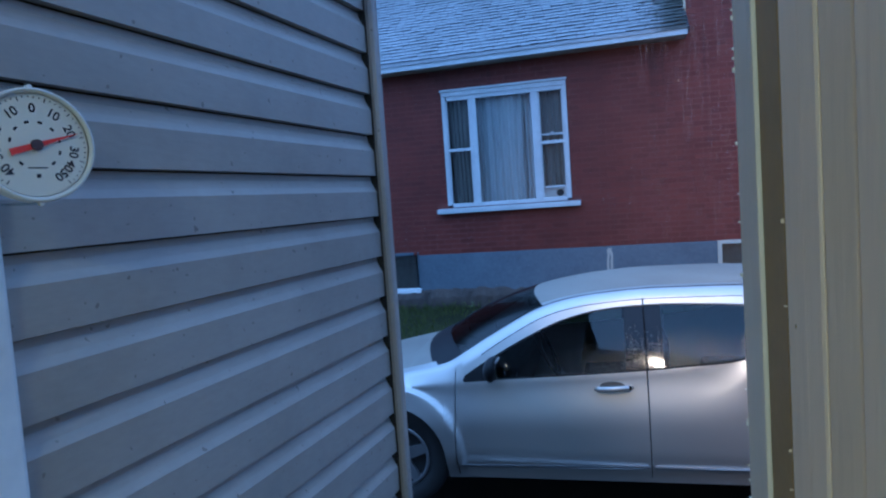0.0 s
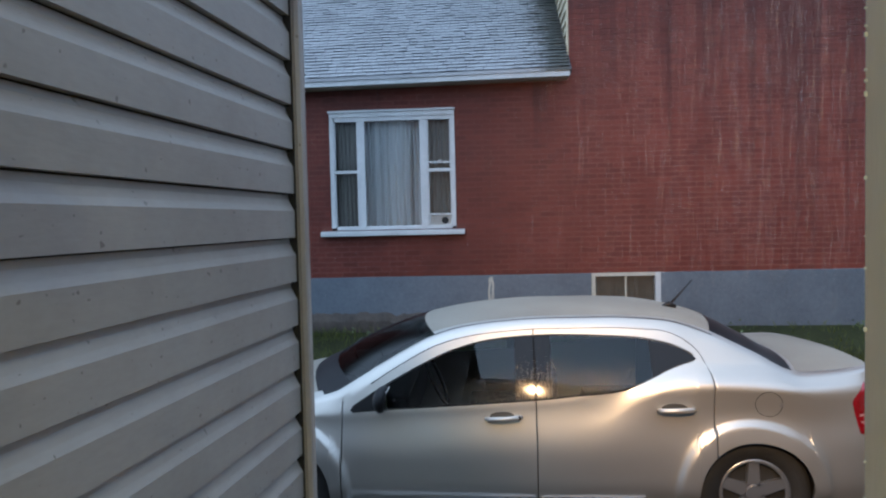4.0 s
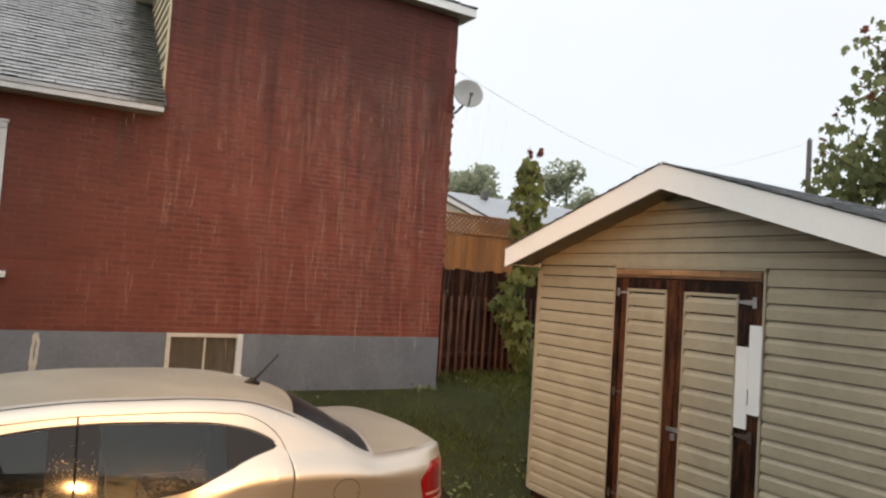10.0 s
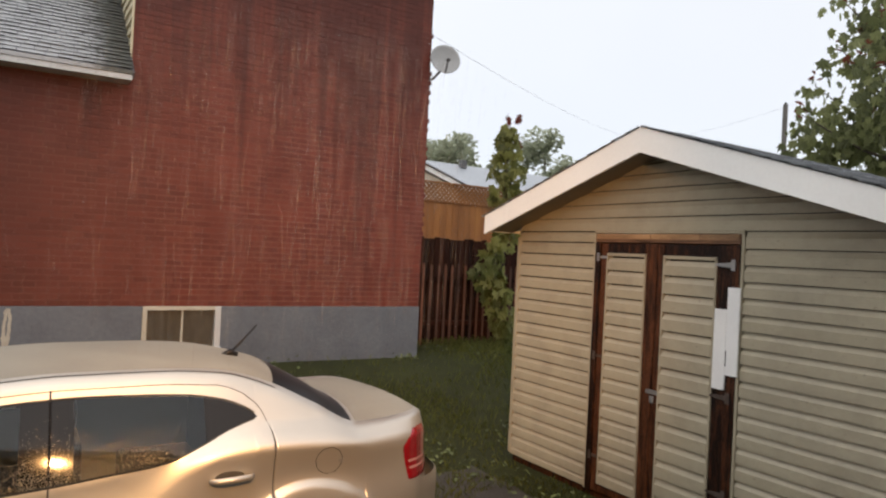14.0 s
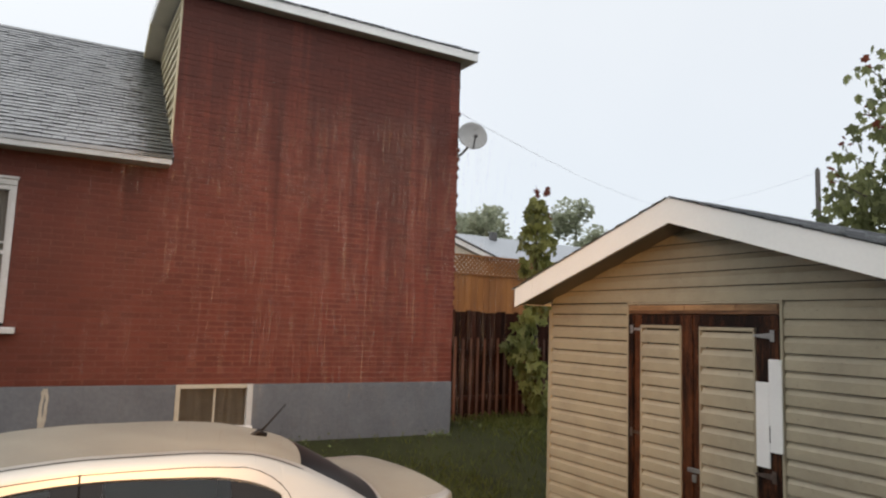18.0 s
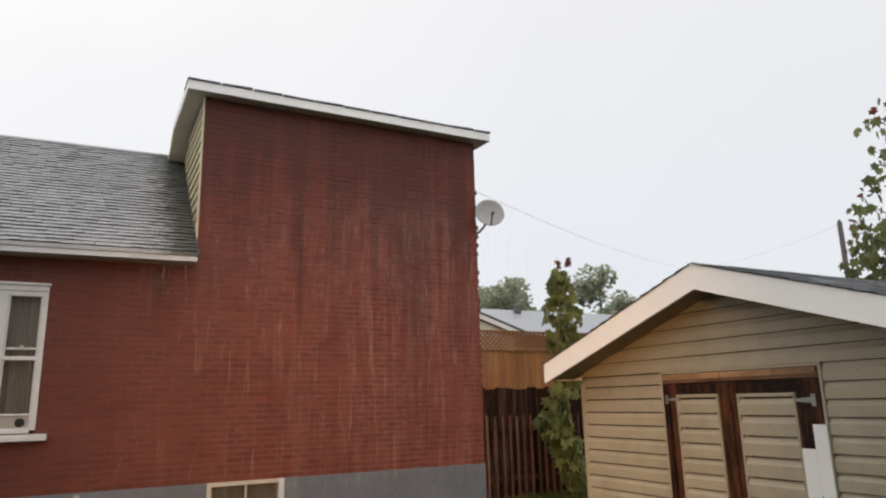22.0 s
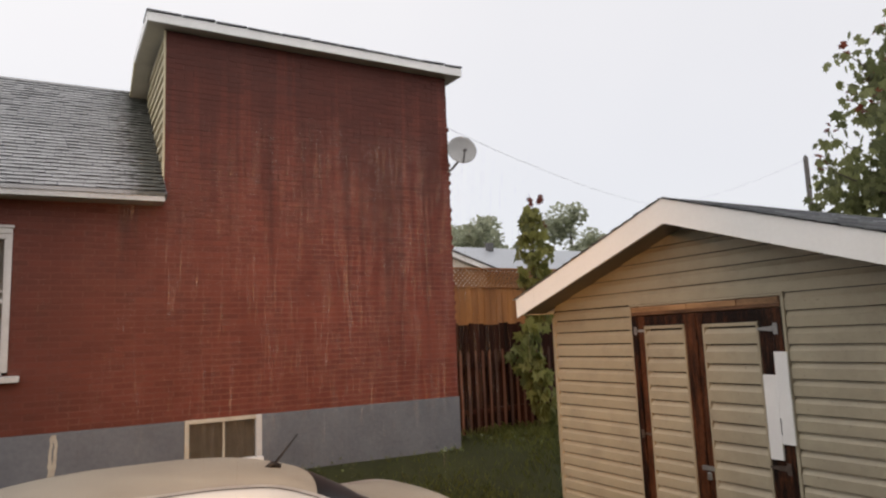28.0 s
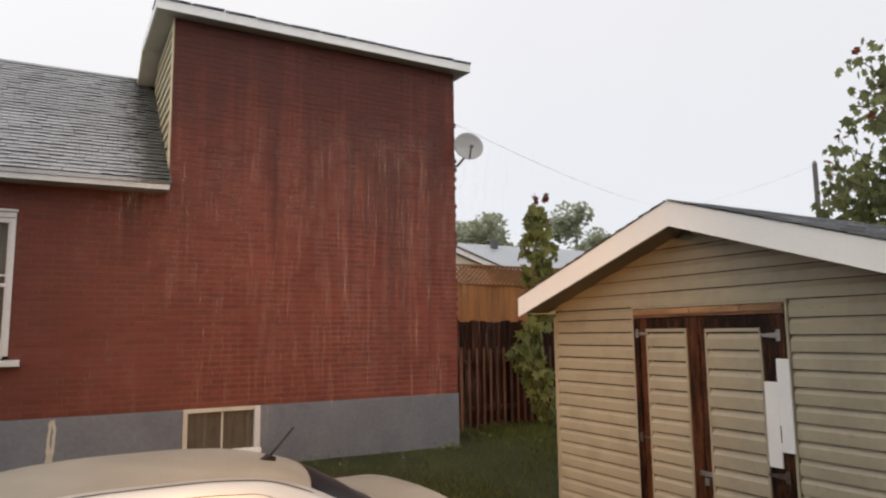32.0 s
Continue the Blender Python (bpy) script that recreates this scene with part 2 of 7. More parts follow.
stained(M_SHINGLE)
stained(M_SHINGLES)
M_SHINGLE_D = surface("shingle_dark", (0.035, 0.037, 0.045), (0.09, 0.095, 0.11), rough=0.5, scale=2, fine=80, bump=0.4, spread=0.4, pick="island")
M_WHITE = surface("white_paint", (0.62, 0.63, 0.64), (0.80, 0.80, 0.80), rough=0.45, scale=2.5, fine=40, bump=0.08)
# white paint toned down for dirt and for shade under the eave
M_WHITE_DULL = surface("weathered_shaded_white", (0.38, 0.39, 0.40), (0.54, 0.55, 0.56), rough=0.5, scale=2.5, fine=40, bump=0.1)
M_WHITE_PLY = surface("white_board", (0.74, 0.74, 0.74), (0.82, 0.82, 0.81), rough=0.4, scale=5, fine=60, bump=0.05)
M_SIDING = surface("siding_grey", (0.31, 0.285, 0.257), (0.37, 0.343, 0.312), rough=0.42, scale=0.8, fine=120, bump=0.05, spread=0.12, stretch=(1, 0.25, 1))
def specked(m, size, share):
    """Small dark specks of dirt."""
    nt = m.node_tree
    p = nt.nodes["Principled BSDF"]
    src = p.inputs["Base Color"].links[0].from_socket
    pos = nt.nodes.new("ShaderNodeNewGeometry")
    dots = add(nt, "ShaderNodeTexNoise", Scale=size, Detail=1.5)
    nt.links.new(pos.outputs["Position"], dots.inputs[0])
    rg = nt.nodes.new("ShaderNodeMapRange")
    rg.inputs[1].default_value, rg.inputs[2].default_value = 0.715, 0.745
    rg.inputs[3].default_value, rg.inputs[4].default_value = 0.0, share
    nt.links.new(dots.outputs[0], rg.inputs[0])
    film = add(nt, "ShaderNodeTexNoise", Scale=2.2, Detail=6.0, Roughness=0.7)
    nt.links.new(pos.outputs["Position"], film.inputs[0])
    fr = nt.nodes.new("ShaderNodeMapRange")
    fr.inputs[1].default_value, fr.inputs[2].default_value = 0.45, 0.75
    fr.inputs[3].default_value, fr.inputs[4].default_value = 0.0, 0.35
    nt.links.new(film.outputs[0], fr.inputs[0])
    top = nt.nodes.new("ShaderNodeMath")
    top.operation = 'MAXIMUM'
    nt.links.new(rg.outputs[0], top.inputs[0])
    nt.links.new(fr.outputs[0], top.inputs[1])
    mx = nt.nodes.new("ShaderNodeMix")
    mx.data_type = 'RGBA'
    nt.links.new(top.outputs[0], mx.inputs[0])
    nt.links.new(src, mx.inputs[6])
    mx.inputs[7].default_value = (0.12, 0.10, 0.085, 1)
    nt.links.new(mx.outputs[2], p.inputs["Base Color"])


specked(M_SIDING, 70.0, 0.7)
M_SHED = surface("siding_tan", (0.335, 0.294, 0.210), (0.40, 0.355, 0.262), rough=0.45, scale=0.8, fine=110, bump=0.06, spread=0.15, stretch=(1, 0.3, 1))
specked(M_SHED, 45.0, 0.5)
M_CHEEK = surface("siding_cream", (0.42, 0.37, 0.25), (0.55, 0.49, 0.34), rough=0.6, scale=2, fine=60, bump=0.1)
M_SOFFIT = surface("soffit", (0.36, 0.34, 0.28), (0.46, 0.43, 0.36), rough=0.6, scale=3, fine=60, bump=0.05)
M_TIMBER = surface("dark_stained_timber", (0.008, 0.003, 0.002), (0.074, 0.020, 0.008), rough=0.5, scale=7.0, fine=60, bump=0.4, spread=0.15, stretch=(1, 3.4, 0.45), wet=0.1)
for ramp_node in [q for q in M_TIMBER.node_tree.nodes if q.type == 'VALTORGB']:
    ramp_node.color_ramp.elements[0].position, ramp_node.color_ramp.elements[1].position = 0.45, 0.74
    ramp_node.color_ramp.elements[1].color = (0.15, 0.052, 0.020, 1)
M_TIMBER.node_tree.nodes["Principled BSDF"].inputs["Specular IOR Level"].default_value = 0.2
M_TIMBER_H = surface("worn_timber", (0.018, 0.008, 0.004), (0.25, 0.115, 0.048), rough=0.5, scale=9, fine=70, bump=0.3, stretch=(1, 0.35, 3))
M_TIMBER_W = surface("bleached_timber", (0.10, 0.045, 0.02), (0.46, 0.27, 0.13), rough=0.55, scale=8, fine=70, bump=0.3, spread=0.2, stretch=(1, 0.35, 3))
M_FENCE = surface("fence_dark", (0.008, 0.0032, 0.0022), (0.042, 0.0145, 0.009), rough=0.85, scale=4, fine=60, bump=0.4, spread=0.35, stretch=(1.5, 1.5, 0.3))
M_FENCE.node_tree.nodes["Principled BSDF"].inputs["Specular IOR Level"].default_value = 0.12
M_CEDAR = surface("fence_cedar", (0.18, 0.070, 0.015), (0.35, 0.15, 0.038), rough=0.6, scale=3, fine=60, bump=0.25, spread=0.2, stretch=(1.5, 1.5, 0.25))
M_TINROOF = surface("pale_roof", (0.24, 0.26, 0.29), (0.33, 0.35, 0.385), rough=0.5, scale=1.0, fine=30, bump=0.1)
M_STEEL = surface("galvanised", (0.25, 0.25, 0.25), (0.45, 0.45, 0.45), rough=0.4, scale=20, fine=120, bump=0.05, metal=0.8)
M_HINGE_DARK = surface("dark_hinge", (0.045, 0.030, 0.022), (0.13, 0.10, 0.085), rough=0.55, scale=25, fine=120, bump=0.1, metal=0.3)
M_DISH = surface("dish_grey", (0.20, 0.21, 0.22), (0.28, 0.29, 0.30), rough=0.5, scale=4, fine=60, bump=0.03)
M_DARK = plain("dark_gap", (0.010, 0.009, 0.008), 0.8)
M_ROOM = plain("room_dim", (0.10, 0.095, 0.085), 0.9)
M_CURTAIN = surface("curtain", (0.58, 0.60, 0.62), (0.74, 0.76, 0.78), rough=0.9, scale=3, fine=40, bump=0.1, stretch=(4, 4, 0.3))
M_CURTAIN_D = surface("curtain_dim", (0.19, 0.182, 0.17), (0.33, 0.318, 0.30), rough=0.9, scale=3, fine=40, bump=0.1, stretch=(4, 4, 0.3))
M_FRAME_C = surface("frame_cream", (0.34, 0.31, 0.25), (0.50, 0.47, 0.40), rough=0.6, scale=4, fine=50, bump=0.1)
M_PANE = glass("window_glass", (0.82, 0.85, 0.85), 0.1)
M_CARGLASS = glass("car_glass", (0.40, 0.435, 0.455), 0.12)
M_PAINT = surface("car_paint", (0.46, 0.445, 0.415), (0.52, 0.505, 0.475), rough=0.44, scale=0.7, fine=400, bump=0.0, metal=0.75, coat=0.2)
# rain-beaded paint for top panels; darker colour paints in their dimmer reflection
M_PAINT_WET_DIM = surface("car_paint_wet_dimmed", (0.226, 0.212, 0.180), (0.318, 0.302, 0.257), rough=0.52, scale=2.5, fine=140, bump=0.15, metal=0.35)
M_RUBBER = surface("rubber", (0.012, 0.012, 0.012), (0.028, 0.028, 0.028), rough=0.7, scale=8, fine=80, bump=0.1)
M_BLACK = plain("black_plastic", (0.010, 0.010, 0.012), 0.5)
M_BLACK.node_tree.nodes["Principled BSDF"].inputs["Specular IOR Level"].default_value = 0.2
M_SATIN = plain("satin_black", (0.008, 0.007, 0.007), 0.06)
M_SATIN.node_tree.nodes["Principled BSDF"].inputs["Specular IOR Level"].default_value = 0.3
M_RIM = plain("alloy", (0.38, 0.38, 0.39), 0.35, 0.8)
M_RED = plain("tail_red", (0.16, 0.004, 0.008), 0.12, 0.0, 0.6)
M_CLEAR = plain("lamp_clear", (0.34, 0.20, 0.20), 0.2, 0.0, 0.5)
M_SEAT = surface("seat_cloth", (0.03, 0.03, 0.032), (0.06, 0.06, 0.062), rough=0.9, scale=10, fine=120, bump=0.1)
# jamb tones painted warmer for indoor light; olive strip painted darker for rebate shade
M_JAMB = surface("jamb_cream", (0.75, 0.63, 0.44), (0.83, 0.70, 0.51), rough=0.5, scale=6, fine=90, bump=0.12, stretch=(1, 1, 0.2))
M_JAMB_W = surface("casing_cream_white", (0.62, 0.57, 0.48), (0.72, 0.67, 0.57), rough=0.5, scale=6, fine=90, bump=0.12, stretch=(1, 1, 0.2))
M_JAMB_Y = surface("jamb_warm_lit", (0.70, 0.57, 0.37), (0.80, 0.67, 0.45), rough=0.5, scale=6, fine=90, bump=0.1, stretch=(1, 1, 0.2))
M_JAMB_D = surface("weatherstrip_shaded_olive", (0.27, 0.19, 0.055), (0.34, 0.245, 0.075), rough=0.6, scale=6, fine=90, bump=0.05)
M_LAWN = surface("lawn_soil", (0.018, 0.020, 0.009), (0.042, 0.047, 0.017), rough=0.85, scale=1.2, fine=14, bump=0.6)
M_LAWN.node_tree.nodes["Principled BSDF"].inputs["Specular IOR Level"].default_value = 0.1
M_DRIVE = surface("wet_asphalt", (0.018, 0.015, 0.012), (0.046, 0.039, 0.031), rough=0.7, scale=2.0, fine=60, bump=0.6, wet=0.12)
M_GRASS = surface("grass_blade", (0.058, 0.072, 0.016), (0.148, 0.162, 0.040), rough=0.6, scale=0.9, fine=6, bump=0.0, spread=0.5, pick="island")
M_LEAF = surface("leaf_green", (0.115, 0.130, 0.055), (0.265, 0.285, 0.125), rough=0.5, scale=1.5, fine=8, bump=0.0, spread=0.6, pick="island")
M_LEAF_Y = surface("leaf_yellow_green", (0.115, 0.13, 0.04), (0.30, 0.31, 0.10), rough=0.5, scale=1.5, fine=8, bump=0.0, spread=0.6, pick="island")
M_LEAF_RED = surface("leaf_red", (0.10, 0.022, 0.018), (0.19, 0.060, 0.035), rough=0.5, scale=3, fine=9, bump=0.0, spread=0.4, pick="island")
M_WEED = surface("weed_green", (0.045, 0.062, 0.018), (0.125, 0.155, 0.048), rough=0.6, scale=2.0, fine=9, bump=0.0, spread=0.5, pick="island")
# far leaves paled in the base colour to paint in rain haze
M_LEAF_HAZED = surface("leaf_far_hazed", (0.30, 0.325, 0.235), (0.42, 0.445, 0.33), rough=0.8, scale=0.3, fine=3, bump=0.0, spread=0.5, pick="island")


def let_light_through(m, share):
    """Leaves glow with the light behind them."""
    nt = m.node_tree
    p, out = nt.nodes["Principled BSDF"], nt.nodes["Material Output"]
    tl = nt.nodes.new("ShaderNodeBsdfTranslucent")
    nt.links.new(p.inputs["Base Color"].links[0].from_socket, tl.inputs[0])
    mx = nt.nodes.new("ShaderNodeMixShader")
    mx.inputs[0].default_value = share
    nt.links.new(p.outputs[0], mx.inputs[1])
    nt.links.new(tl.outputs[0], mx.inputs[2])
    nt.links.new(mx.outputs[0], out.inputs[0])


for leafy in (M_LEAF, M_LEAF_Y, M_LEAF_RED, M_LEAF_HAZED, M_GRASS):
    let_light_through(leafy, 0.6)
M_BARK = surface("bark", (0.045, 0.035, 0.028), (0.11, 0.09, 0.07), rough=0.9, scale=6, fine=40, bump=0.5, stretch=(1, 1, 0.25))
M_POLE = surface("pole_wood", (0.05, 0.045, 0.042), (0.11, 0.10, 0.095), rough=0.9, scale=5, fine=40, bump=0.3, stretch=(1, 1, 0.2))
M_WIRE = plain("wire_black", (0.07, 0.07, 0.075), 0.6)
M_CABLE = plain("cable_grey", (0.74, 0.75, 0.77), 0.6)


# ---------------------------------------------------------------- mesh helpers
def mesh_of(name, verts, faces, material, smooth=False):
    me = bpy.data.meshes.new(name)
    me.from_pydata([tuple(v) for v in verts], [], faces)
    me.materials.append(material)
    if smooth:
        for p in me.polygons:
            p.use_smooth = True
    me.update()
    return me


def obj(name, verts, faces, material, parent=None, label="", smooth=False):
    ob = new(name, mesh_of(name, verts, faces, material, smooth))
    if parent is not None:
        ob.parent = parent
    if label:
        ob["label"] = label
    return ob


def part(name, bm, material, parent, label="", smooth=False):
    me = bpy.data.meshes.new(name)
    bm.to_mesh(me)
    bm.free()
    me.materials.append(material)
    if smooth:
        for p in me.polygons:
            p.use_smooth = True
    ob = new(name, me)
    if parent is not None:
        ob.parent = parent
    if label:
        ob["label"] = label
    return ob


def empty(name, label, category, group="", kind=""):
    return tagged(new(name), label, category, group, kind)


def box_data(x0, x1, y0, y1, z0, z1):
    v = [(x, y, z) for x in (x0, x1) for y in (y0, y1) for z in (z0, z1)]
    f = [(0, 1, 3, 2), (4, 6, 7, 5), (0, 4, 5, 1), (2, 3, 7, 6), (0, 2, 6, 4), (1, 5, 7, 3)]
    return v, f


def bevel_box(x0, x1, y0, y1, z0, z1, r=0.006):
    bm = bmesh.new()
    v, f = box_data(x0, x1, y0, y1, z0, z1)
    vs = [bm.verts.new(p) for p in v]
    for q in f:
        bm.faces.new([vs[i] for i in q])
    bmesh.ops.recalc_face_normals(bm, faces=bm.faces)
    if r:
        bmesh.ops.bevel(bm, geom=list(bm.edges), offset=r, segments=2, profile=0.6, affect='EDGES')
    return bm


def box(name, x0, x1, y0, y1, z0, z1, material, parent=None, r=0.006, label=""):
    return part(name, bevel_box(min(x0, x1), max(x0, x1), min(y0, y1), max(y0, y1), min(z0, z1), max(z0, z1), r), material, parent, label)


def prism(pts, axis, a, b):
    """A closed outline in the two other axes, pushed along one axis from a to b."""
    n = len(pts)
    def at(p, q):
        return {"x": (q, p[0], p[1]), "y": (p[0], q, p[1]), "z": (p[0], p[1], q)}[axis]
    v = [at(p, a) for p in pts] + [at(p, b) for p in pts]
    f = [tuple(range(n))[::-1], tuple(range(n, 2 * n))] + [(i, (i + 1) % n, n + (i + 1) % n, n + i) for i in range(n)]
    bm = bmesh.new()
    vs = [bm.verts.new(p) for p in v]
    for q in f:
        bm.faces.new([vs[i] for i in q])
    bmesh.ops.recalc_face_normals(bm, faces=bm.faces)
    return bm


def tube_data(points, radii, sides=8):
    """A tapered tube along points."""
    v, f = [], []
    pts = [Vector(p) for p in points]
    for i, p in enumerate(pts):
        d = (pts[min(i + 1, len(pts) - 1)] - pts[max(i - 1, 0)]).normalized()
        a = d.cross(Vector((0.3, 0.2, 1))).normalized() if abs(d.z) < 0.95 else d.cross(Vector((1, 0, 0))).normalized()
        b = d.cross(a)
        for k in range(sides):
            t = 2 * math.pi * k / sides
            v.append(p + (a * math.cos(t) + b * math.sin(t)) * radii[i])
    for i in range(len(pts) - 1):
        for k in range(sides):
            f.append((i * sides + k, i * sides + (k + 1) % sides, (i + 1) * sides + (k + 1) % sides, (i + 1) * sides + k))
    f.append(tuple(range(sides))[::-1])
    f.append(tuple(range((len(pts) - 1) * sides, len(pts) * sides)))
    return v, f


def tube(name, points, radii, material, parent=None, sides=8, label=""):
    v, f = tube_data(points, radii, sides)
    return obj(name, v, f, material, parent, label, smooth=True)


def disc_bm(center, axis, r, depth, seg=32, bevel=0.0):
    bm = bmesh.new()
    rot = Vector(axis).normalized().to_track_quat("Z", "Y").to_matrix().to_4x4()
    bmesh.ops.create_cone(bm, cap_ends=True, segments=seg, radius1=r, radius2=r, depth=depth, matrix=Matrix.Translation(center) @ rot)
    if bevel:
        edges = [e for e in bm.edges if len(e.link_faces) == 2 and max(len(q.verts) for q in e.link_faces) > 4]
        bmesh.ops.bevel(bm, geom=edges, offset=bevel, segments=2, affect='EDGES')
    return bm


# ---------------------------------------------------------------- ground
WALL_Y = 9.0
BRICK_Z = 1.19


def smooth(a, b, x):
    t = min(max((x - a) / (b - a if abs(b - a) > 1e-6 else 1e-6), 0.0), 1.0)
    return t * t * (3 - 2 * t)


def ground_z(x, y):
    z = 0.44 * smooth(5.4, 8.9, y) - 0.03
    z += 0.02 * noise.noise((x * 0.7, y * 0.7, 3.0)) * smooth(5.0, 6.5, y)
    return z


def ground():
    xs = [-400, -150, -60, -30, -18] + [-12 + 0.5 * i for i in range(53)] + [18, 30, 60, 150, 400]
    ys = [-400, -150, -60, -25, -10] + [-5 + 0.5 * i for i in range(41)] + [18, 24, 40, 80, 160, 400]
    v = [(x, y, ground_z(x, y)) for y in ys for x in xs]
    n = len(xs)
    f = [(j * n + i, j * n + i + 1, (j + 1) * n + i + 1, (j + 1) * n + i) for j in range(len(ys) - 1) for i in range(n - 1)]
    ob = obj("ground", v, f, M_LAWN, smooth=True)
    tagged(ob, "wet dark soil with patchy lawn over the whole plot", "ground", kind="structure")
    # driveway strip in front of the house
    xs = [-14 + 0.4 * i for i in range(45)]
    ys = [0.2 + 0.2 * i for i in range(27)]
    v = []
    for y in ys:
        for x in xs:
            edge = 5.25 + 0.16 * noise.noise((x * 0.8, 0, 7)) + 0.05 * noise.noise((x * 4.0, 0, 2))
            yy = min(y, edge)
            v.append((min(x, 2.5 + 0.2 * noise.noise((0, y * 2, 4))), yy, ground_z(x, yy) + 0.006))
    n = len(xs)
    f = [(j * n + i, j * n + i + 1, (j + 1) * n + i + 1, (j + 1) * n + i) for j in range(len(ys) - 1) for i in range(n - 1)]
    tagged(obj("driveway", v, f, M_DRIVE), "wet dark asphalt driveway with ragged edge", "driveway", kind="structure")


ground()


# ---------------------------------------------------------------- brick house across the driveway
HX0, HX1 = -9.0, 4.0          # ends of the long wall
EAVE_Z, TOP_Z = 3.92, 6.278
COURSE, BLEN = 0.0737, 0.228

WIN = (-3.66, -1.87, 1.87, 3.56)       # main window opening
BW = (0.02, 0.98, 0.62, 1.19)          # basement window
LBW = (-5.10, -4.17, 0.66, 1.24)       # second basement window


M_PATCH = surface("patch_mortar", (0.30, 0.28, 0.24), (0.42, 0.40, 0.35), rough=0.8, scale=8, fine=60, bump=0.3)


def wall_shell():
    house = tagged(new("wall_brick_house"), "red brick house wall with water-stained upper part on a blue-grey foundation", "wall", kind="structure")

    def slab(name, x0, x1, z0, z1, y0, y1, material):
        v, f = box_data(x0, x1, y0, y1, z0, z1)
        return obj(name, v, f, material, house)
    # mortar bed behind the bricks, with the window left open
    y0, y1 = WALL_Y + 0.0012, WALL_Y + 0.24
    slab("mortar_bed", HX0, WIN[0], BRICK_Z, EAVE_Z + 0.1, y0, y1, M_MORTAR)
    slab("mortar_bed", WIN[1], HX1, BRICK_Z, EAVE_Z + 0.1, y0, y1, M_MORTAR)
    slab("mortar_bed", WIN[0], WIN[1], BRICK_Z, WIN[2], y0, y1, M_MORTAR)
    slab("mortar_bed", WIN[0], WIN[1], WIN[3], EAVE_Z + 0.1, y0, y1, M_MORTAR)
    slab("mortar_bed", TALL_X, HX1, EAVE_Z + 0.1, TOP_Z, y0, y1, M_MORTAR)
    part("side_wall", prism([(y1, 0.2), (13.15, 0.2), (13.15, 4.98), (10.5, 6.30), (y1, 6.27)], "x", HX1 - 0.24, HX1 - 0.006), M_MORTAR, house)
    # plain far walls
    slab("back_wall", HX0, TALL_X, 0.2, 3.95, 13.5, 13.7, M_MORTAR)
    slab("back_wall", TALL_X + 0.13, HX1 - 0.25, 0.2, 4.9, 13.0, 13.15, M_MORTAR)
    part("gable_wall", prism([(y1, 0.2), (13.49, 0.2), (13.49, 3.95), (11.3, 5.98), (y1, 4.0)], "x", HX0, HX0 + 0.2), M_MORTAR, house)
    # foundation with basement window openings
    f0, f1 = WALL_Y - 0.012, WALL_Y + 0.26
    xs = [(HX0, LBW[0]), (LBW[1], BW[0]), (BW[1], HX1 + 0.012)]
    for a, b in xs:
        bm = bevel_box(a, b, f0, f1, 0.0, BRICK_Z - 0.002, 0.008)
        part("foundation", bm, M_FOUND, house, "blue-grey painted foundation")
    for w in (LBW, BW):
        slab("foundation", w[0], w[1], 0.0, w[2], f0, f1, M_FOUND)
    slab("foundation_side", HX1 - 0.2, HX1 + 0.01, 0.0, BRICK_Z - 0.003, f1, 13.15, M_FOUND)
    # rough footing along the foot of the wall
    n = 260
    v, f = [], []
    for i in range(n + 1):
        x = HX0 + (-0.6 - HX0) * i / n
        top = 0.66 + 0.08 * noise.noise((x * 1.7, 0, 0)) + 0.045 * noise.noise((x * 6, 1, 0)) + 0.02 * noise.noise((x * 19, 2, 0)) - 0.17 * smooth(-2.6, -0.9, x)
        v += [(x, f0 - 0.13 + 0.05 * noise.noise((x * 5, 0, 5)), 0.2), (x, f0 - 0.10 + 0.05 * noise.noise((x * 9, 0, 6)), top - 0.10), (x, f0 - 0.05 + 0.03 * noise.noise((x * 8, 0, 7)), top - 0.015), (x, f0 + 0.01, top + 0.015)]
    for i in range(n):
        for k in range(3):
            f.append((4 * i + k, 4 * i + 4 + k, 4 * i + 5 + k, 4 * i + 1 + k))
    obj("footing", v, f, M_FOOT, house, "bare crumbling concrete footing")
    # patched crack below the brick line
    for s in (-1, 1):
        v, f = [], []
        for i in range(14):
            t = i / 13
            z = 1.165 - 0.56 * t
            c = -1.39 - 0.02 * t + s * (0.009 + 0.018 * math.sin(math.pi * min(t * 1.3, 1.0))) * (1.0 if t < 0.75 else 1.0 - 1.6 * (t - 0.75)) + 0.012 * noise.noise((s, t * 7, 1))
            w = 0.013 + 0.026 * abs(noise.noise((t * 9, 3, s))) + 0.045 * max(t - 0.6, 0)
            v += [(c - w, f0 - 0.002, z), (c, f0 - 0.007 - 0.001 * s, z), (c + w, f0 - 0.002, z)]
        for i in range(13):
            for k in range(2):
                f.append((3 * i + k, 3 * i + 3 + k, 3 * i + 4 + k, 3 * i + 1 + k))
        obj("crack_patch", v, f, M_PATCH, house, "pale mortar patch on a crack", smooth=True)
    return house


house_wall = wall_shell()


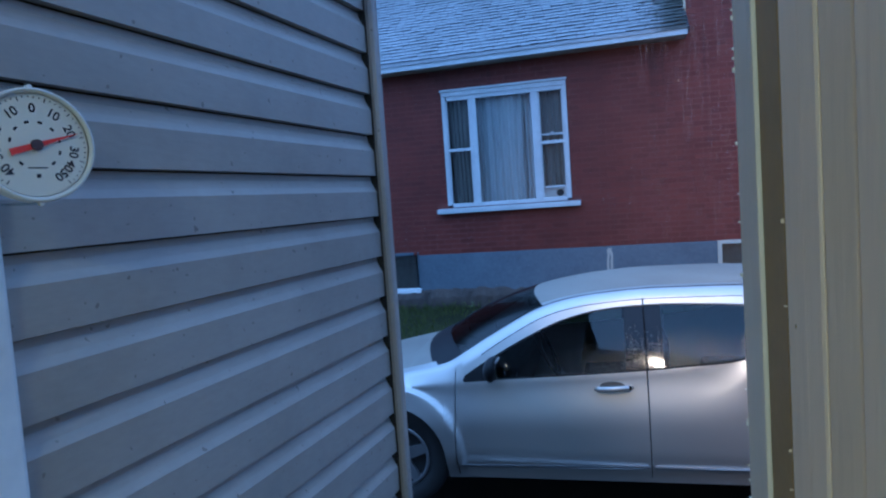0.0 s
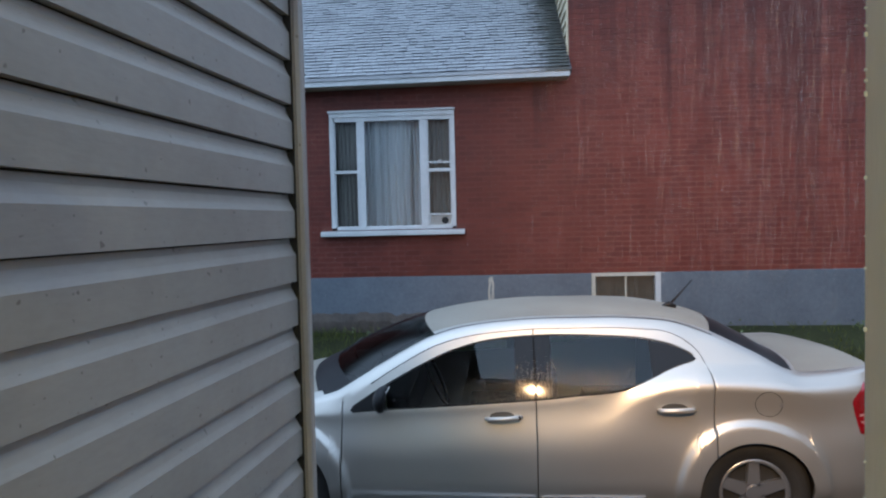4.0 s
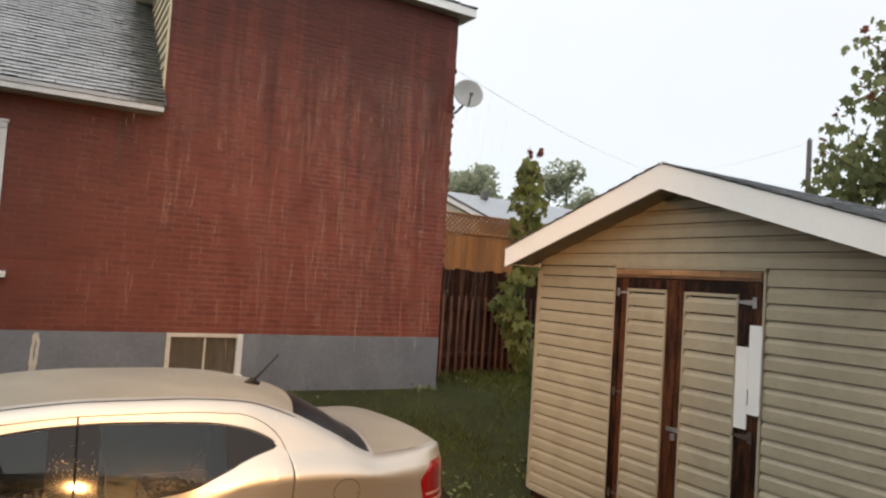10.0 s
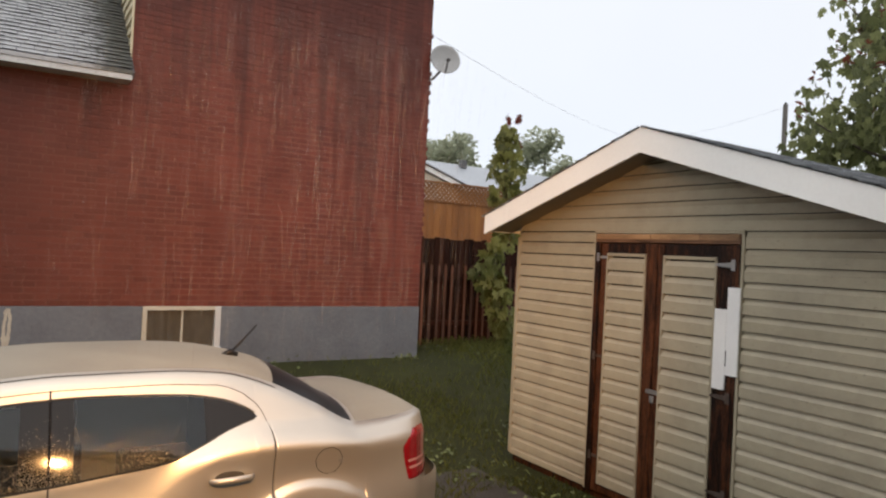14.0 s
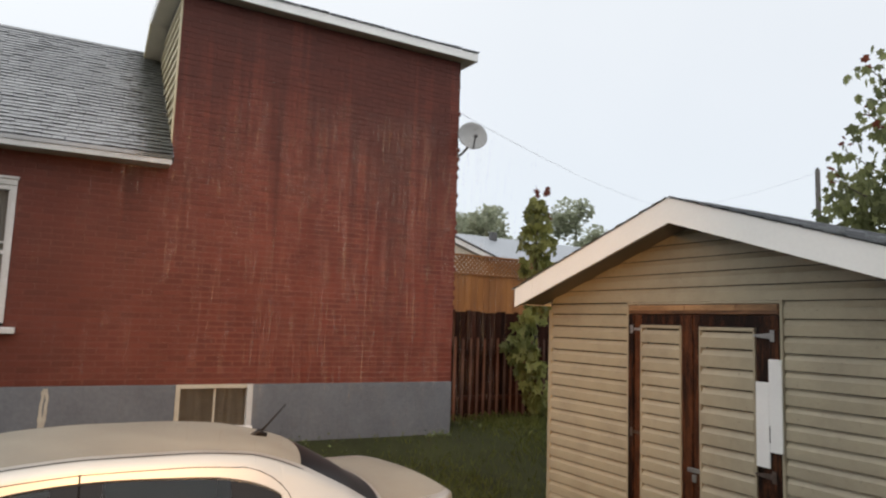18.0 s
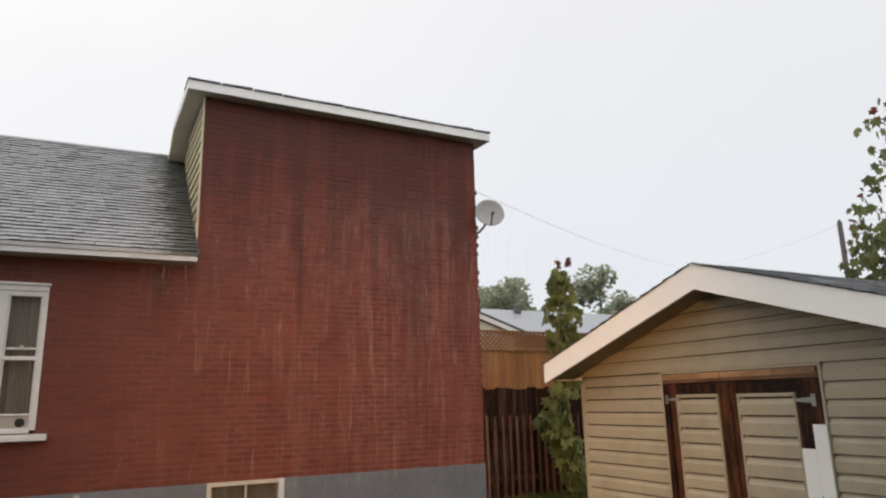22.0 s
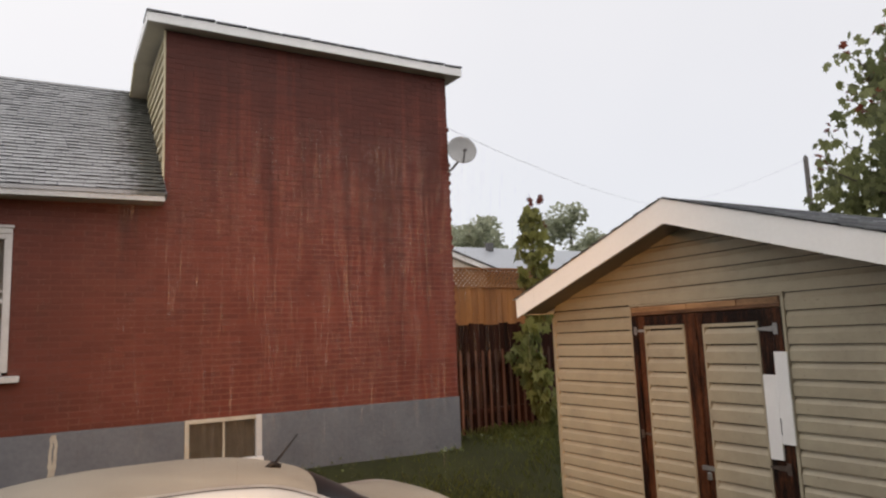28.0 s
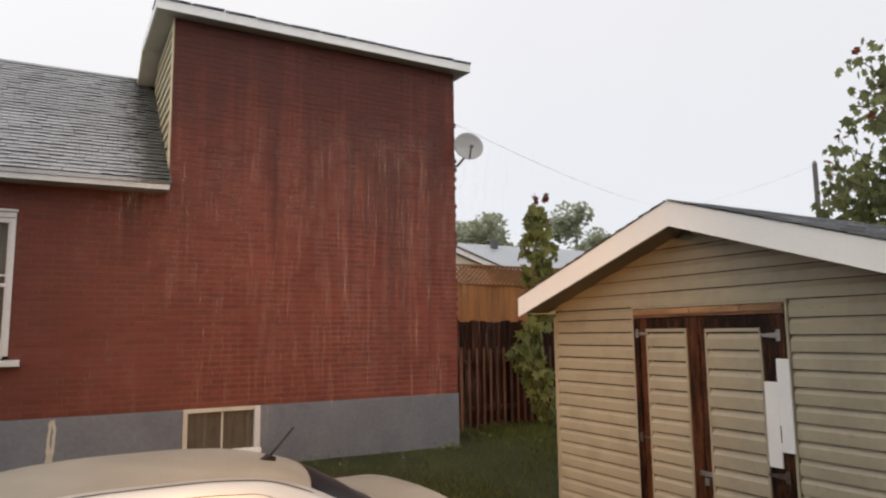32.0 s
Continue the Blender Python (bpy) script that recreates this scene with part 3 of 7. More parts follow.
def roof_tabs(name, parent, x0, x1, origin, along, up, length, exposure, width, m_one, m_rest, near, limit=300, under=0.03):
    """Shingle tabs row by row on a slope. along is the unit way of the eave, up the unit way of the slope."""
    rng = random.Random(5)
    o, a, u = Vector(origin), Vector(along), Vector(up)
    nrm = a.cross(u).normalized()
    if nrm.z < 0:
        nrm = -nrm
    v, f, made, shared = [], [], 0, {}
    rows = int(length / exposure) + 1
    for r in range(rows):
        x = x0 - width * rng.random()
        s0 = r * exposure
        while x < x1:
            w = width * rng.choice((0.85, 0.95, 1.0, 1.0, 1.1))
            a0, a1 = max(x, x0), min(x + w - 0.005, x1)
            x += w
            if a1 - a0 < 0.02:
                continue
            th = rng.choice((0.012, 0.015, 0.018, 0.022)) * (1.0 if under else 0.35)
            s1 = min(s0 + exposure + 0.03, length)
            lift0, lift1 = 0.008 + th, 0.004
            q = [o + a * a0 + u * s0 + nrm * lift0, o + a * a1 + u * s0 + nrm * lift0, o + a * a1 + u * s1 + nrm * lift1, o + a * a0 + u * s1 + nrm * lift1,
                 o + a * a0 + u * (s0 + under), o + a * a1 + u * (s0 + under)]
            quad = [(0, 1, 2, 3), (4, 5, 1, 0)]
            if made < limit and near(a0, r):
                key = (round(a1 - a0, 2), th, round(s1 - s0, 3))
                if key not in shared:
                    base = q[4]
                    shared[key] = mesh_of("shingle", [p - base for p in q], quad, m_one)
                ob = new("shingle", shared[key])
                ob.location = q[4]
                ob.parent = parent
                made += 1
            else:
                b = len(v)
                v += q
                f += [tuple(b + i for i in t) for t in quad]
    ob = obj(name, v, f, m_rest, parent)
    ob["kind"] = "stuff"


def low_roof():
    roof = tagged(new("roof_low"), "weathered grey asphalt shingle roof with white eave board", "roof", kind="structure")
    pitch = math.atan2(6.17 - 4.03, 11.3 - 8.68)
    up = (0, math.cos(pitch), math.sin(pitch))
    length = (11.3 - 8.68) / math.cos(pitch)
    v, f = [], []
    pts = [(8.68, 3.995), (11.3, 6.135), (13.9, 3.995), (13.9, 3.9), (11.3, 6.03), (8.72, 3.93)]
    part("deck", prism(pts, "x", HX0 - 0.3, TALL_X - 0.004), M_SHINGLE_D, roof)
    box("eave_board", HX0 - 0.3, TALL_X - 0.03, 8.66, 8.685, 3.895, 3.962, M_WHITE_DULL, roof, 0.004, "white painted eave board")
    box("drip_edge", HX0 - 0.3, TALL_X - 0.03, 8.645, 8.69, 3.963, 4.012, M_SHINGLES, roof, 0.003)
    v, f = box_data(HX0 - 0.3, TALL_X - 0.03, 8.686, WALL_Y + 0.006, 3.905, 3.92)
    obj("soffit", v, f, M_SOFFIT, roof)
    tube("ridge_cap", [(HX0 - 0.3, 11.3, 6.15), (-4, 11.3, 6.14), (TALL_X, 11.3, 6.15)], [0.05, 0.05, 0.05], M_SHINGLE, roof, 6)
    for child in roof.children:
        for q in child.data.vertices:
            q.co.z += LOW_TILT * (q.co.x - TALL_X)
    return roof, up, length


LOW_TILT = 0.011              # the old roof sags towards its far end
low_roof_ob, LOW_UP, LOW_LEN = low_roof()


RIDGE_Y, BACK_FALL = 10.5, 0.50      # ridge of the tall roof and the fall of its back slope


def tall_under(y):
    """Underside of the tall roof over y."""
    return 6.28 + 0.047 * (y - 8.8) if y < RIDGE_Y else 6.36 - BACK_FALL * (y - RIDGE_Y)


def tall_roof():
    roof = tagged(new("roof_tall"), "dark shingle roof edge over the tall brick part with white fascia", "roof", kind="structure")
    x0, x1, y0, ye = -0.507, 4.20, 8.80, 13.4
    z = 6.30
    pts = [(y0 + 0.021, 6.281), (RIDGE_Y, 6.36), (ye, tall_under(ye)), (ye, tall_under(ye) + 0.13), (RIDGE_Y, 6.49), (y0 + 0.021, 6.411)]
    part("deck", prism(pts, "x", x0 + 0.021, x1 - 0.021), M_SOFFIT, roof)
    box("fascia", x0, x1, y0 - 0.005, y0 + 0.02, z - 0.02, z + 0.11, M_WHITE, roof, 0.004, "white painted fascia board")
    for xa in (x0, x1 - 0.02):
        pts = [(y0 + 0.021, 6.279), (RIDGE_Y, 6.358), (RIDGE_Y, 6.485), (y0 + 0.021, 6.408)]
        part("fascia_side", prism(pts, "x", xa, xa + 0.02), M_WHITE, roof)
        pts = [(RIDGE_Y + 0.001, 6.357), (ye, tall_under(ye) - 0.003), (ye, tall_under(ye) + 0.125), (RIDGE_Y + 0.001, 6.484)]
        part("fascia_side", prism(pts, "x", xa, xa + 0.02), M_CHEEK, roof)
    # curled shingle ends over the fascia
    rng = random.Random(9)
    x = x0 - 0.01
    while x < x1:
        w = 0.42 + 0.05 * rng.random()
        b = min(x + w - 0.016, x1 + 0.01)
        zz = z + 0.112
        lift = 0.022 * rng.random()
        v = [(x, y0 - 0.025, zz - 0.004), (b, y0 - 0.025, zz - 0.004 + lift), (b, y0 + 0.4, zz + 0.004), (x, y0 + 0.4, zz + 0.004),
             (x, y0 - 0.025, zz + 0.020), (b, y0 - 0.025, zz + 0.014 + lift), (b, y0 + 0.4, zz + 0.03), (x, y0 + 0.4, zz + 0.03)]
        f = [(0, 3, 2, 1), (4, 5, 6, 7), (0, 1, 5, 4), (1, 2, 6, 5), (2, 3, 7, 6), (3, 0, 4, 7)]
        obj("shingle", v, f, M_SHINGLE_D, roof)
        x += w
    # cheek wall above the low roof, clad in cream boards
    cheek = tagged(new("wall_cheek"), "cream clapboard side wall above the low roof", "wall", kind="structure")
    zc = 3.95
    while zc < 6.2:
        h = 0.155
        yb = min(13.2, RIDGE_Y + (6.34 - zc - h) / BACK_FALL)
        part("clapboard", prism([(TALL_X - 0.034, zc), (TALL_X - 0.006, min(zc + h, 6.28)), (TALL_X + 0.0, min(zc + h, 6.28)), (TALL_X + 0.0, zc)], "y", 9.012, yb), M_CHEEK, cheek)
        zc += h
    box("corner_board", TALL_X - 0.03, TALL_X - 0.004, WALL_Y - 0.012, WALL_Y + 0.012, 4.02, 6.275, M_CHEEK, cheek, 0.003)
    part("core", prism([(9.25, 3.9), (13.15, 3.9), (13.15, 4.95), (RIDGE_Y, 6.28), (9.25, 6.25)], "x", TALL_X, TALL_X + 0.12), M_MORTAR, cheek)


tall_roof()


def main_window():
    x0, x1, z0, z1 = WIN
    y = WALL_Y - 0.03
    win = tagged(new("window_1"), "white three-part window with curtains, hung side sashes", "window", kind="structure")
    def bar(name, a, b, c, d, yy=y, depth=0.09, r=0.005):
        return box(name, a, b, yy, yy + depth, c, d, M_WHITE_DULL, win, r)
    bar("head_drip", x0 - 0.015, x1 + 0.015, z1 - 0.02, z1 + 0.012, y - 0.03, 0.10)
    bar("head_trim", x0, x1, z1 - 0.085, z1 - 0.021, y - 0.01)
    bar("side_frame", x0, x0 + 0.058, z0 + 0.03, z1 - 0.086)
    bar("side_frame", x1 - 0.055, x1, z0 + 0.03, z1 - 0.086)
    bar("head_frame", x0 + 0.076, x1 - 0.056, z1 - 0.145, z1 - 0.086, y + 0.006)
    bar("mullion", -3.255, -3.155, z0 + 0.03, z1 - 0.145)
    bar("mullion", -2.37, -2.265, z0 + 0.03, z1 - 0.145)
    bar("bottom_rail", x0 + 0.076, x1 - 0.056, z0 + 0.0, z0 + 0.055, y + 0.01)
    bm = bevel_box(x0 - 0.15, x1 + 0.12, WALL_Y - 0.11, WALL_Y + 0.08, z0 - 0.085, z0 - 0.004, 0.008)
    for q in bm.verts:
        if q.co.y < WALL_Y - 0.05 and q.co.z > z0 - 0.04:
            q.co.z -= 0.018
    part("window_sill", bm, M_WHITE_DULL, win, "white painted sill")
    # hung side sashes
    for a, b, mid in ((-3.602, -3.255, 2.70), (-2.265, -1.925, 2.70)):
        bar("meeting_rail", a, b, mid - 0.022, mid + 0.024, y + 0.012, 0.06)
        bar("sash_stile", a, a + 0.02, z0 + 0.05, z1 - 0.145, y + 0.016, 0.05, 0.003)
        bar("sash_stile", b - 0.02, b, z0 + 0.05, z1 - 0.145, y + 0.016, 0.05, 0.003)
    bar("sash_rail", -2.245, -1.945, 2.80, 2.825, y + 0.03, 0.03, 0.003)
    bar("sash_rail", -2.245, -1.945, 2.06, 2.085, y + 0.02, 0.04, 0.003)
    box("latch", -2.11, -2.07, y + 0.015, y + 0.03, 2.826, 2.845, M_WHITE_DULL, win, 0.003)
    for a, b in ((-3.582, -3.275), (-3.155, -2.37), (-2.245, -1.945)):
        v = [(a, y + 0.045, z0 + 0.055), (b, y + 0.045, z0 + 0.055), (b, y + 0.045, z1 - 0.145), (a, y + 0.045, z1 - 0.145)]
        p = obj("pane", v, [(0, 1, 2, 3)], M_PANE, win)
        p.visible_shadow = False
    # small screen insert at the foot of one sash
    box("vent_panel", -2.245, -1.945, y + 0.05, y + 0.055, 1.925, 2.055, M_CURTAIN, win, 0.0)
    part("vent_hole", disc_bm((-2.03, y + 0.047, 1.985), (0, 1, 0), 0.05, 0.006, 20), M_DARK, win)
    # dim room behind
    v, f = box_data(x0 - 0.6, x1 + 0.6, WALL_Y + 0.24, WALL_Y + 2.6, z0 - 0.8, z1 + 0.35)
    f = f[:2] + [f[3]] + f[4:]
    tagged(obj("room_behind_window", v, f, M_ROOM), "dim plain room behind the curtains", "room", kind="structure")


main_window()


def curtain(x0, x1, folds, y, z0, z1, amp=0.022, seed=1, cloth=None):
    rng = random.Random(seed)
    n = folds * 10
    v, f = [], []
    ph = [rng.uniform(0.6, 1.4) for _ in range(folds + 1)]
    for i in range(n + 1):
        t = i / n
        k = min(int(t * folds), folds - 1)
        yy = y + amp * ph[k] * math.sin(2 * math.pi * t * folds)
        for j in range(7):
            s = j / 6
            v.append((x0 + (x1 - x0) * t + 0.012 * math.sin(3 * s + k), yy + 0.008 * math.sin(4 * s + i * 0.2), z0 + (z1 - z0) * s))
    for i in range(n):
        for j in range(6):
            f.append((7 * i + j, 7 * i + 7 + j, 7 * i + 8 + j, 7 * i + 1 + j))
    ob = obj("curtain", v, f, cloth or M_CURTAIN, smooth=True)
    return tagged(ob, "dim brownish grey curtain hanging behind the window" if cloth else "off-white pleated curtain hanging behind the window", "curtain", "curtains of the window")


curtain(-3.06, -2.50, 5, 9.10, 1.92, 3.42, 0.04, 2)
curtain(-3.18, -3.00, 2, 9.17, 1.92, 3.42, 0.03, 5)
curtain(-2.55, -2.35, 2, 9.17, 1.92, 3.42, 0.03, 6)
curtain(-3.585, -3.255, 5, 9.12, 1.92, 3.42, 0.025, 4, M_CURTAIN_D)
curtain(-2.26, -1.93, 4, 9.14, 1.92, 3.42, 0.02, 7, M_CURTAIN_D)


def basement_window(name, w, panes):
    x0, x1, z0, z1 = w
    y = WALL_Y - 0.02
    win = tagged(new(name), "small white-framed basement window with a dark curtain behind", "window", kind="structure")
    m = M_FRAME_C if panes == 2 else M_FOUND
    box("frame", x0, x0 + 0.055, y, y + 0.1, z0, z1, m, win, 0.004)
    box("frame", x1 - (0.075 if panes == 2 else 0.02), x1, y, y + 0.1, z0, z1, M_WHITE_DULL if panes == 2 else m, win, 0.004)
    box("frame", x0 + 0.056, x1 - 0.076, y, y + 0.1, z1 - 0.05, z1, m, win, 0.004)
    box("sill", x0 - 0.01, x1 + 0.01, y - 0.04, y + 0.1, z0 - 0.03, z0 + 0.035, M_WHITE, win, 0.006)
    box("mullion", (x0 + x1) / 2 - 0.012, (x0 + x1) / 2 + 0.012, y + 0.03, y + 0.07, z0 + 0.036, z1 - 0.051, M_FRAME_C if panes == 2 else M_FOUND, win, 0.003)
    for a, b in ((x0 + 0.056, (x0 + x1) / 2 - 0.013), ((x0 + x1) / 2 + 0.013, x1 - 0.076 if panes == 2 else x1 - 0.021)):
        p = obj("pane", [(a, y + 0.05, z0 + 0.036), (b, y + 0.05, z0 + 0.036), (b, y + 0.05, z1 - 0.051), (a, y + 0.05, z1 - 0.051)], [(0, 1, 2, 3)], M_PANE, win)
        p.visible_shadow = False
    v, f = box_data(x0, x1, y + 0.16, y + 1.2, z0 - 0.1, z1)
    tagged(obj("basement_room", v, [f[0], f[1], f[3], f[4], f[5]], M_ROOM), "dark basement room behind the window", "room", kind="structure")
    n = 24
    v, f = [], []
    for i in range(n + 1):
        x = x0 + 0.06 + (x1 - x0 - 0.13) * i / n
        yy = y + 0.075 + 0.010 * math.sin(i * 1.9)
        v += [(x, yy, z0), (x, yy, z1)]
    for i in range(n):
        f.append((2 * i, 2 * i + 2, 2 * i + 3, 2 * i + 1))
    tagged(obj("curtain", v, f, M_BCURT, smooth=True), "brownish short curtain behind basement window", "curtain", "basement curtains")


M_BCURT = surface("basement_curtain", (0.115, 0.105, 0.095), (0.19, 0.178, 0.162), rough=0.9, scale=6, fine=50, bump=0.1)
basement_window("window_2", BW, 2)
basement_window("window_3", LBW, 3)


# ---------------------------------------------------------------- own house: siding wall, corner post, doorway
SID_X = -1.92


def lap_profile(base, z, h, out=1.0, lip=0.016, gap=0.003):
    """Dutch lap: flat lower face, cove at the top; the gap bares a dark core as shadow line."""
    return [(base, z), (base + out * lip, z), (base + out * lip, z + 0.60 * h), (base + out * lip * 0.55, z + 0.72 * h),
            (base + out * lip * 0.16, z + 0.86 * h), (base + out * lip * 0.10, z + h - gap), (base, z + h - gap)]


def own_house():
    wall = tagged(new("wall_siding"), "grey vinyl siding wall of the house with dutch-lap courses", "wall", kind="structure")
    h = 0.1
    z = 0.342
    while z < 3.3:
        bm = prism(lap_profile(SID_X - 0.013, z, h), "y", -0.10, 0.884)
        for q in bm.verts:
            q.co.x -= 0.107 * (0.888 - q.co.y)
        part("siding_panel", bm, M_SIDING, wall)
        z += h
    part("core", prism([(-2.3, -0.6), (-2.095, -0.6), (-1.936, 0.884), (-2.3, 0.884)], "z", 0.1, 3.4), M_DARK, wall)
    post = [(-2.00, 0.886), (-1.912, 0.886), (-1.905, 0.882), (-1.896, 0.884), (-1.893, 0.890), (-1.893, 0.913), (-1.899, 0.920), (-2.00, 0.920)]
    part("corner_post", prism(post, "z", 0.2, 3.4), M_SIDING, wall, "grey vinyl corner post")
    box("channel_gap", -1.935, -1.9135, 0.8842, 0.8865, 0.2, 3.4, M_DARK, wall, 0.0)
    # front of the same house beyond the corner, and the wall beside the door
    front = tagged(new("wall_front"), "grey vinyl siding on the street side of the house", "wall", kind="structure")
    z = 0.342
    while z < 3.3:
        pr = lap_profile(0.948, z, h)
        part("siding_panel", prism(pr, "x", -10.0, -2.001), M_SIDING, front)
        z += h
    box("core", -10.0, -2.1, 0.6, 0.947, 0.0, 3.4, M_DARK, front, 0.0)
    side = tagged(new("wall_porch"), "grey vinyl siding beside the doorway", "wall", kind="structure")
    z = 0.342
    while z < 3.3:
        part("siding_panel", prism(lap_profile(-0.275, z, h), "x", -1.16, 7.0), M_SIDING, side)
        z += h
    box("core", -1.155, 7.0, -0.55, -0.276, 0.0, 3.4, M_DARK, side, 0.0)
    # eaves over all
    roof = tagged(new("roof_own"), "eaves and dark roof of the house above the doorway", "roof", kind="structure")
    part("slab", prism([(-0.5, 3.40), (-0.2, 3.38), (-0.2, 3.48), (-6, 5.4), (-6, 5.2), (-0.5, 3.44)], "x", -1.87, 7.3), M_SHINGLE_D, roof)
    box("fascia", -1.86, 7.3, -0.2, -0.175, 3.36, 3.49, M_WHITE, roof, 0.004)
    part("slab", prism([(0.95, 3.42), (1.1, 3.40), (1.1, 3.50), (-6, 5.9), (-6, 5.7), (0.95, 3.5)], "x", -10.0, -1.88), M_SHINGLE_D, roof)
    part("slab", prism([(-6, 5.2), (-6, 5.4), (-12.3, 3.3), (-12.3, 3.15)], "x", -1.87, 7.3), M_SHINGLE_D, roof)
    part("slab", prism([(-6, 5.7), (-6, 5.9), (-12.3, 3.5), (-12.3, 3.35)], "x", -10.0, -1.88), M_SHINGLE_D, roof)
    # plain far walls that close the house
    rear = tagged(new("wall_rear"), "grey vinyl siding on the far sides of the house", "wall", kind="structure")
    part("end_wall", prism([(-11.9, 0.0), (-0.56, 0.0), (-0.56, 3.40), (-6.0, 5.18), (-11.9, 3.25)], "x", 6.88, 7.0), M_SIDING, rear)
    part("end_wall", prism([(-11.9, 0.0), (0.59, 0.0), (0.59, 3.62), (-6.0, 5.68), (-11.9, 3.45)], "x", -10.0, -9.88), M_SIDING, rear)
    box("back_wall", -9.87, 6.87, -11.9, -11.78, 0.0, 3.25, M_SIDING, rear, 0.0)
    # room behind the doorway
    room = tagged(new("room_entry"), "cream entry room inside the doorway", "room", kind="structure")
    v, f = box_data(-3.2, 0.4, -3.4, -0.56, 0.45, 2.9)
    f = [f[0], f[1], f[2], f[4], f[5]]
    obj("room_shell", v, f, M_JAMB, room)
    tagged(box("step", -1.92, -1.2, -0.56, 0.3, 0.05, 0.47, M_FOOT, None, 0.01), "concrete door step below the doorway", "step", kind="structure")


own_house()


def entry_light():
    lamp = empty("ceiling_light", "round frosted ceiling light in the entry room", "ceiling light")
    part("base", disc_bm((-1.5, -1.9, 2.885), (0, 0, 1), 0.15, 0.03, 32), M_WHITE, lamp)
    part("diffuser", disc_bm((-1.5, -1.9, 2.84), (0, 0, 1), 0.13, 0.06, 32, 0.02), M_DIFF, lamp, "frosted glowing diffuser")
    light = new("entry_lamp", bpy.data.lights.new("entry_lamp", 'AREA'))
    light.data.shape, light.data.size = 'DISK', 0.26
    light.data.energy = 29.0
    light.data.color = (1.0, 0.80, 0.36)
    light.location = (-1.5, -1.9, 2.80)


M_DIFF = plain("diffuser_glow", (1.0, 0.88, 0.62), 0.5, glow=2.0)
entry_light()


def doorway():
    """Right-hand jamb: strips at slightly different depths, and the white trim on the other side."""
    d = tagged(new("door_1"), "open doorway with cream painted jamb and worn edges", "door frame", kind="structure")
    z0, z1 = 0.45, 2.62
    xf = -1.278
    # strips lie nearly flush; their colours carry the shade and warm light
    box("outer_casing", xf - 0.002, -1.155, -0.300, -0.246, z0, z1, M_JAMB_W, d, 0.002, "cream-white outer casing with chipped edge")
    box("weatherstrip", xf + 0.0005, -1.155, -0.3475, -0.3005, z0, z1, M_JAMB_D, d, 0.001, "olive weatherstrip, darkened for the shade of the rebate")
    box("gap", xf + 0.003, -1.155, -0.3508, -0.3477, z0, z1, M_DARK, d, 0.0)
    box("jamb", xf, -1.155, -0.384, -0.351, z0, z1, M_JAMB, d, 0.0015)
    box("jamb_mould", xf - 0.0006, -1.155, -0.412, -0.3843, z0, z1, M_JAMB, d, 0.003)
    box("jamb_mould", xf, -1.155, -0.452, -0.4123, z0, z1, M_JAMB_Y, d, 0.002)
    box("inner_casing", xf - 0.0006, -1.155, -0.56, -0.4523, z0, z1, M_JAMB, d, 0.003)
    # flakes of old paint along the casing edge and the strip
    rng = random.Random(15)
    for k in range(26):
        zz, rr = rng.uniform(1.55, 2.1), rng.uniform(0.0003, 0.0007)
        part("paint_flake", bevel_box(xf - 0.0034, xf - 0.0015, -0.2485 - rr, -0.2485 + rr, zz, zz + rr * rng.uniform(2, 6), 0.0003), M_WHITE, d)
    for k in range(16):
        zz, rr = rng.uniform(1.5, 1.95), rng.uniform(0.0002, 0.0005)
        part("paint_flake", bevel_box(xf - 0.0008, xf + 0.001, -0.3470 - rr, -0.3470 + rr, zz, zz + rr * rng.uniform(2, 8), 0.0003), M_JAMB_Y, d)
    for y, z in ((-0.366, 1.896),):
        part("nail_head", disc_bm((xf + 0.001, y, z), (1, 0, 0), 0.0012, 0.0024, 12), M_JAMB_D, d)
    # head and far side
    box("head_jamb", -2.05, -1.155, -0.56, -0.246, z1 + 0.001, z1 + 0.16, M_JAMB, d, 0.004)
    box("side_trim", -2.06, -2.012, -0.50, -0.102, z0, z1, M_WHITE, d, 0.006, "white painted trim board")
    box("side_jamb", -2.08, -2.03, -0.60, -0.5005, z0, z1, M_JAMB, d, 0.004)


doorway()


# ---------------------------------------------------------------- porch lamp
def porch_lamp():
    lamp = empty("porch_lamp", "small black wall floodlight with a warm lit bulb beside the door", "wall lamp")
    x, y, z = LAMP
    box("back_plate", x - 0.03, x + 0.05, -0.262, -0.250, z - 0.02, z + 0.16, M_BLACK, lamp, 0.004)
    tube("arm", [(x, -0.25, z + 0.1), (x, -0.2, z + 0.14), (x, y, z + 0.13)], [0.01, 0.01, 0.01], M_BLACK, lamp, 8)
    part("cap", disc_bm((x, y, z + 0.105), (0, 0, 1), 0.06, 0.03, 20, 0.006), M_BLACK, lamp)
    bm = bmesh.new()
    bmesh.ops.create_icosphere(bm, subdivisions=3, radius=0.033, matrix=Matrix.Translation((x, y, z + 0.05)))
    bulb = part("bulb", bm, M_BULB, lamp, "glowing warm bulb", smooth=True)
    bulb.visible_shadow = False
    light = new("porch_light", bpy.data.lights.new("porch_light", 'SPOT'))
    light.data.energy = LAMP_W
    light.data.color = (1.0, 0.50, 0.17)
    light.data.shadow_soft_size = 0.035
    light.data.spot_size, light.data.spot_blend = radians(70), 1.0
    light.matrix_world = look((x, y, z + 0.05), (1.9, 8.7, 0.85))


M_BULB = plain("bulb_glow", (1.0, 0.55, 0.2), 0.4, glow=45.0)
porch_lamp()


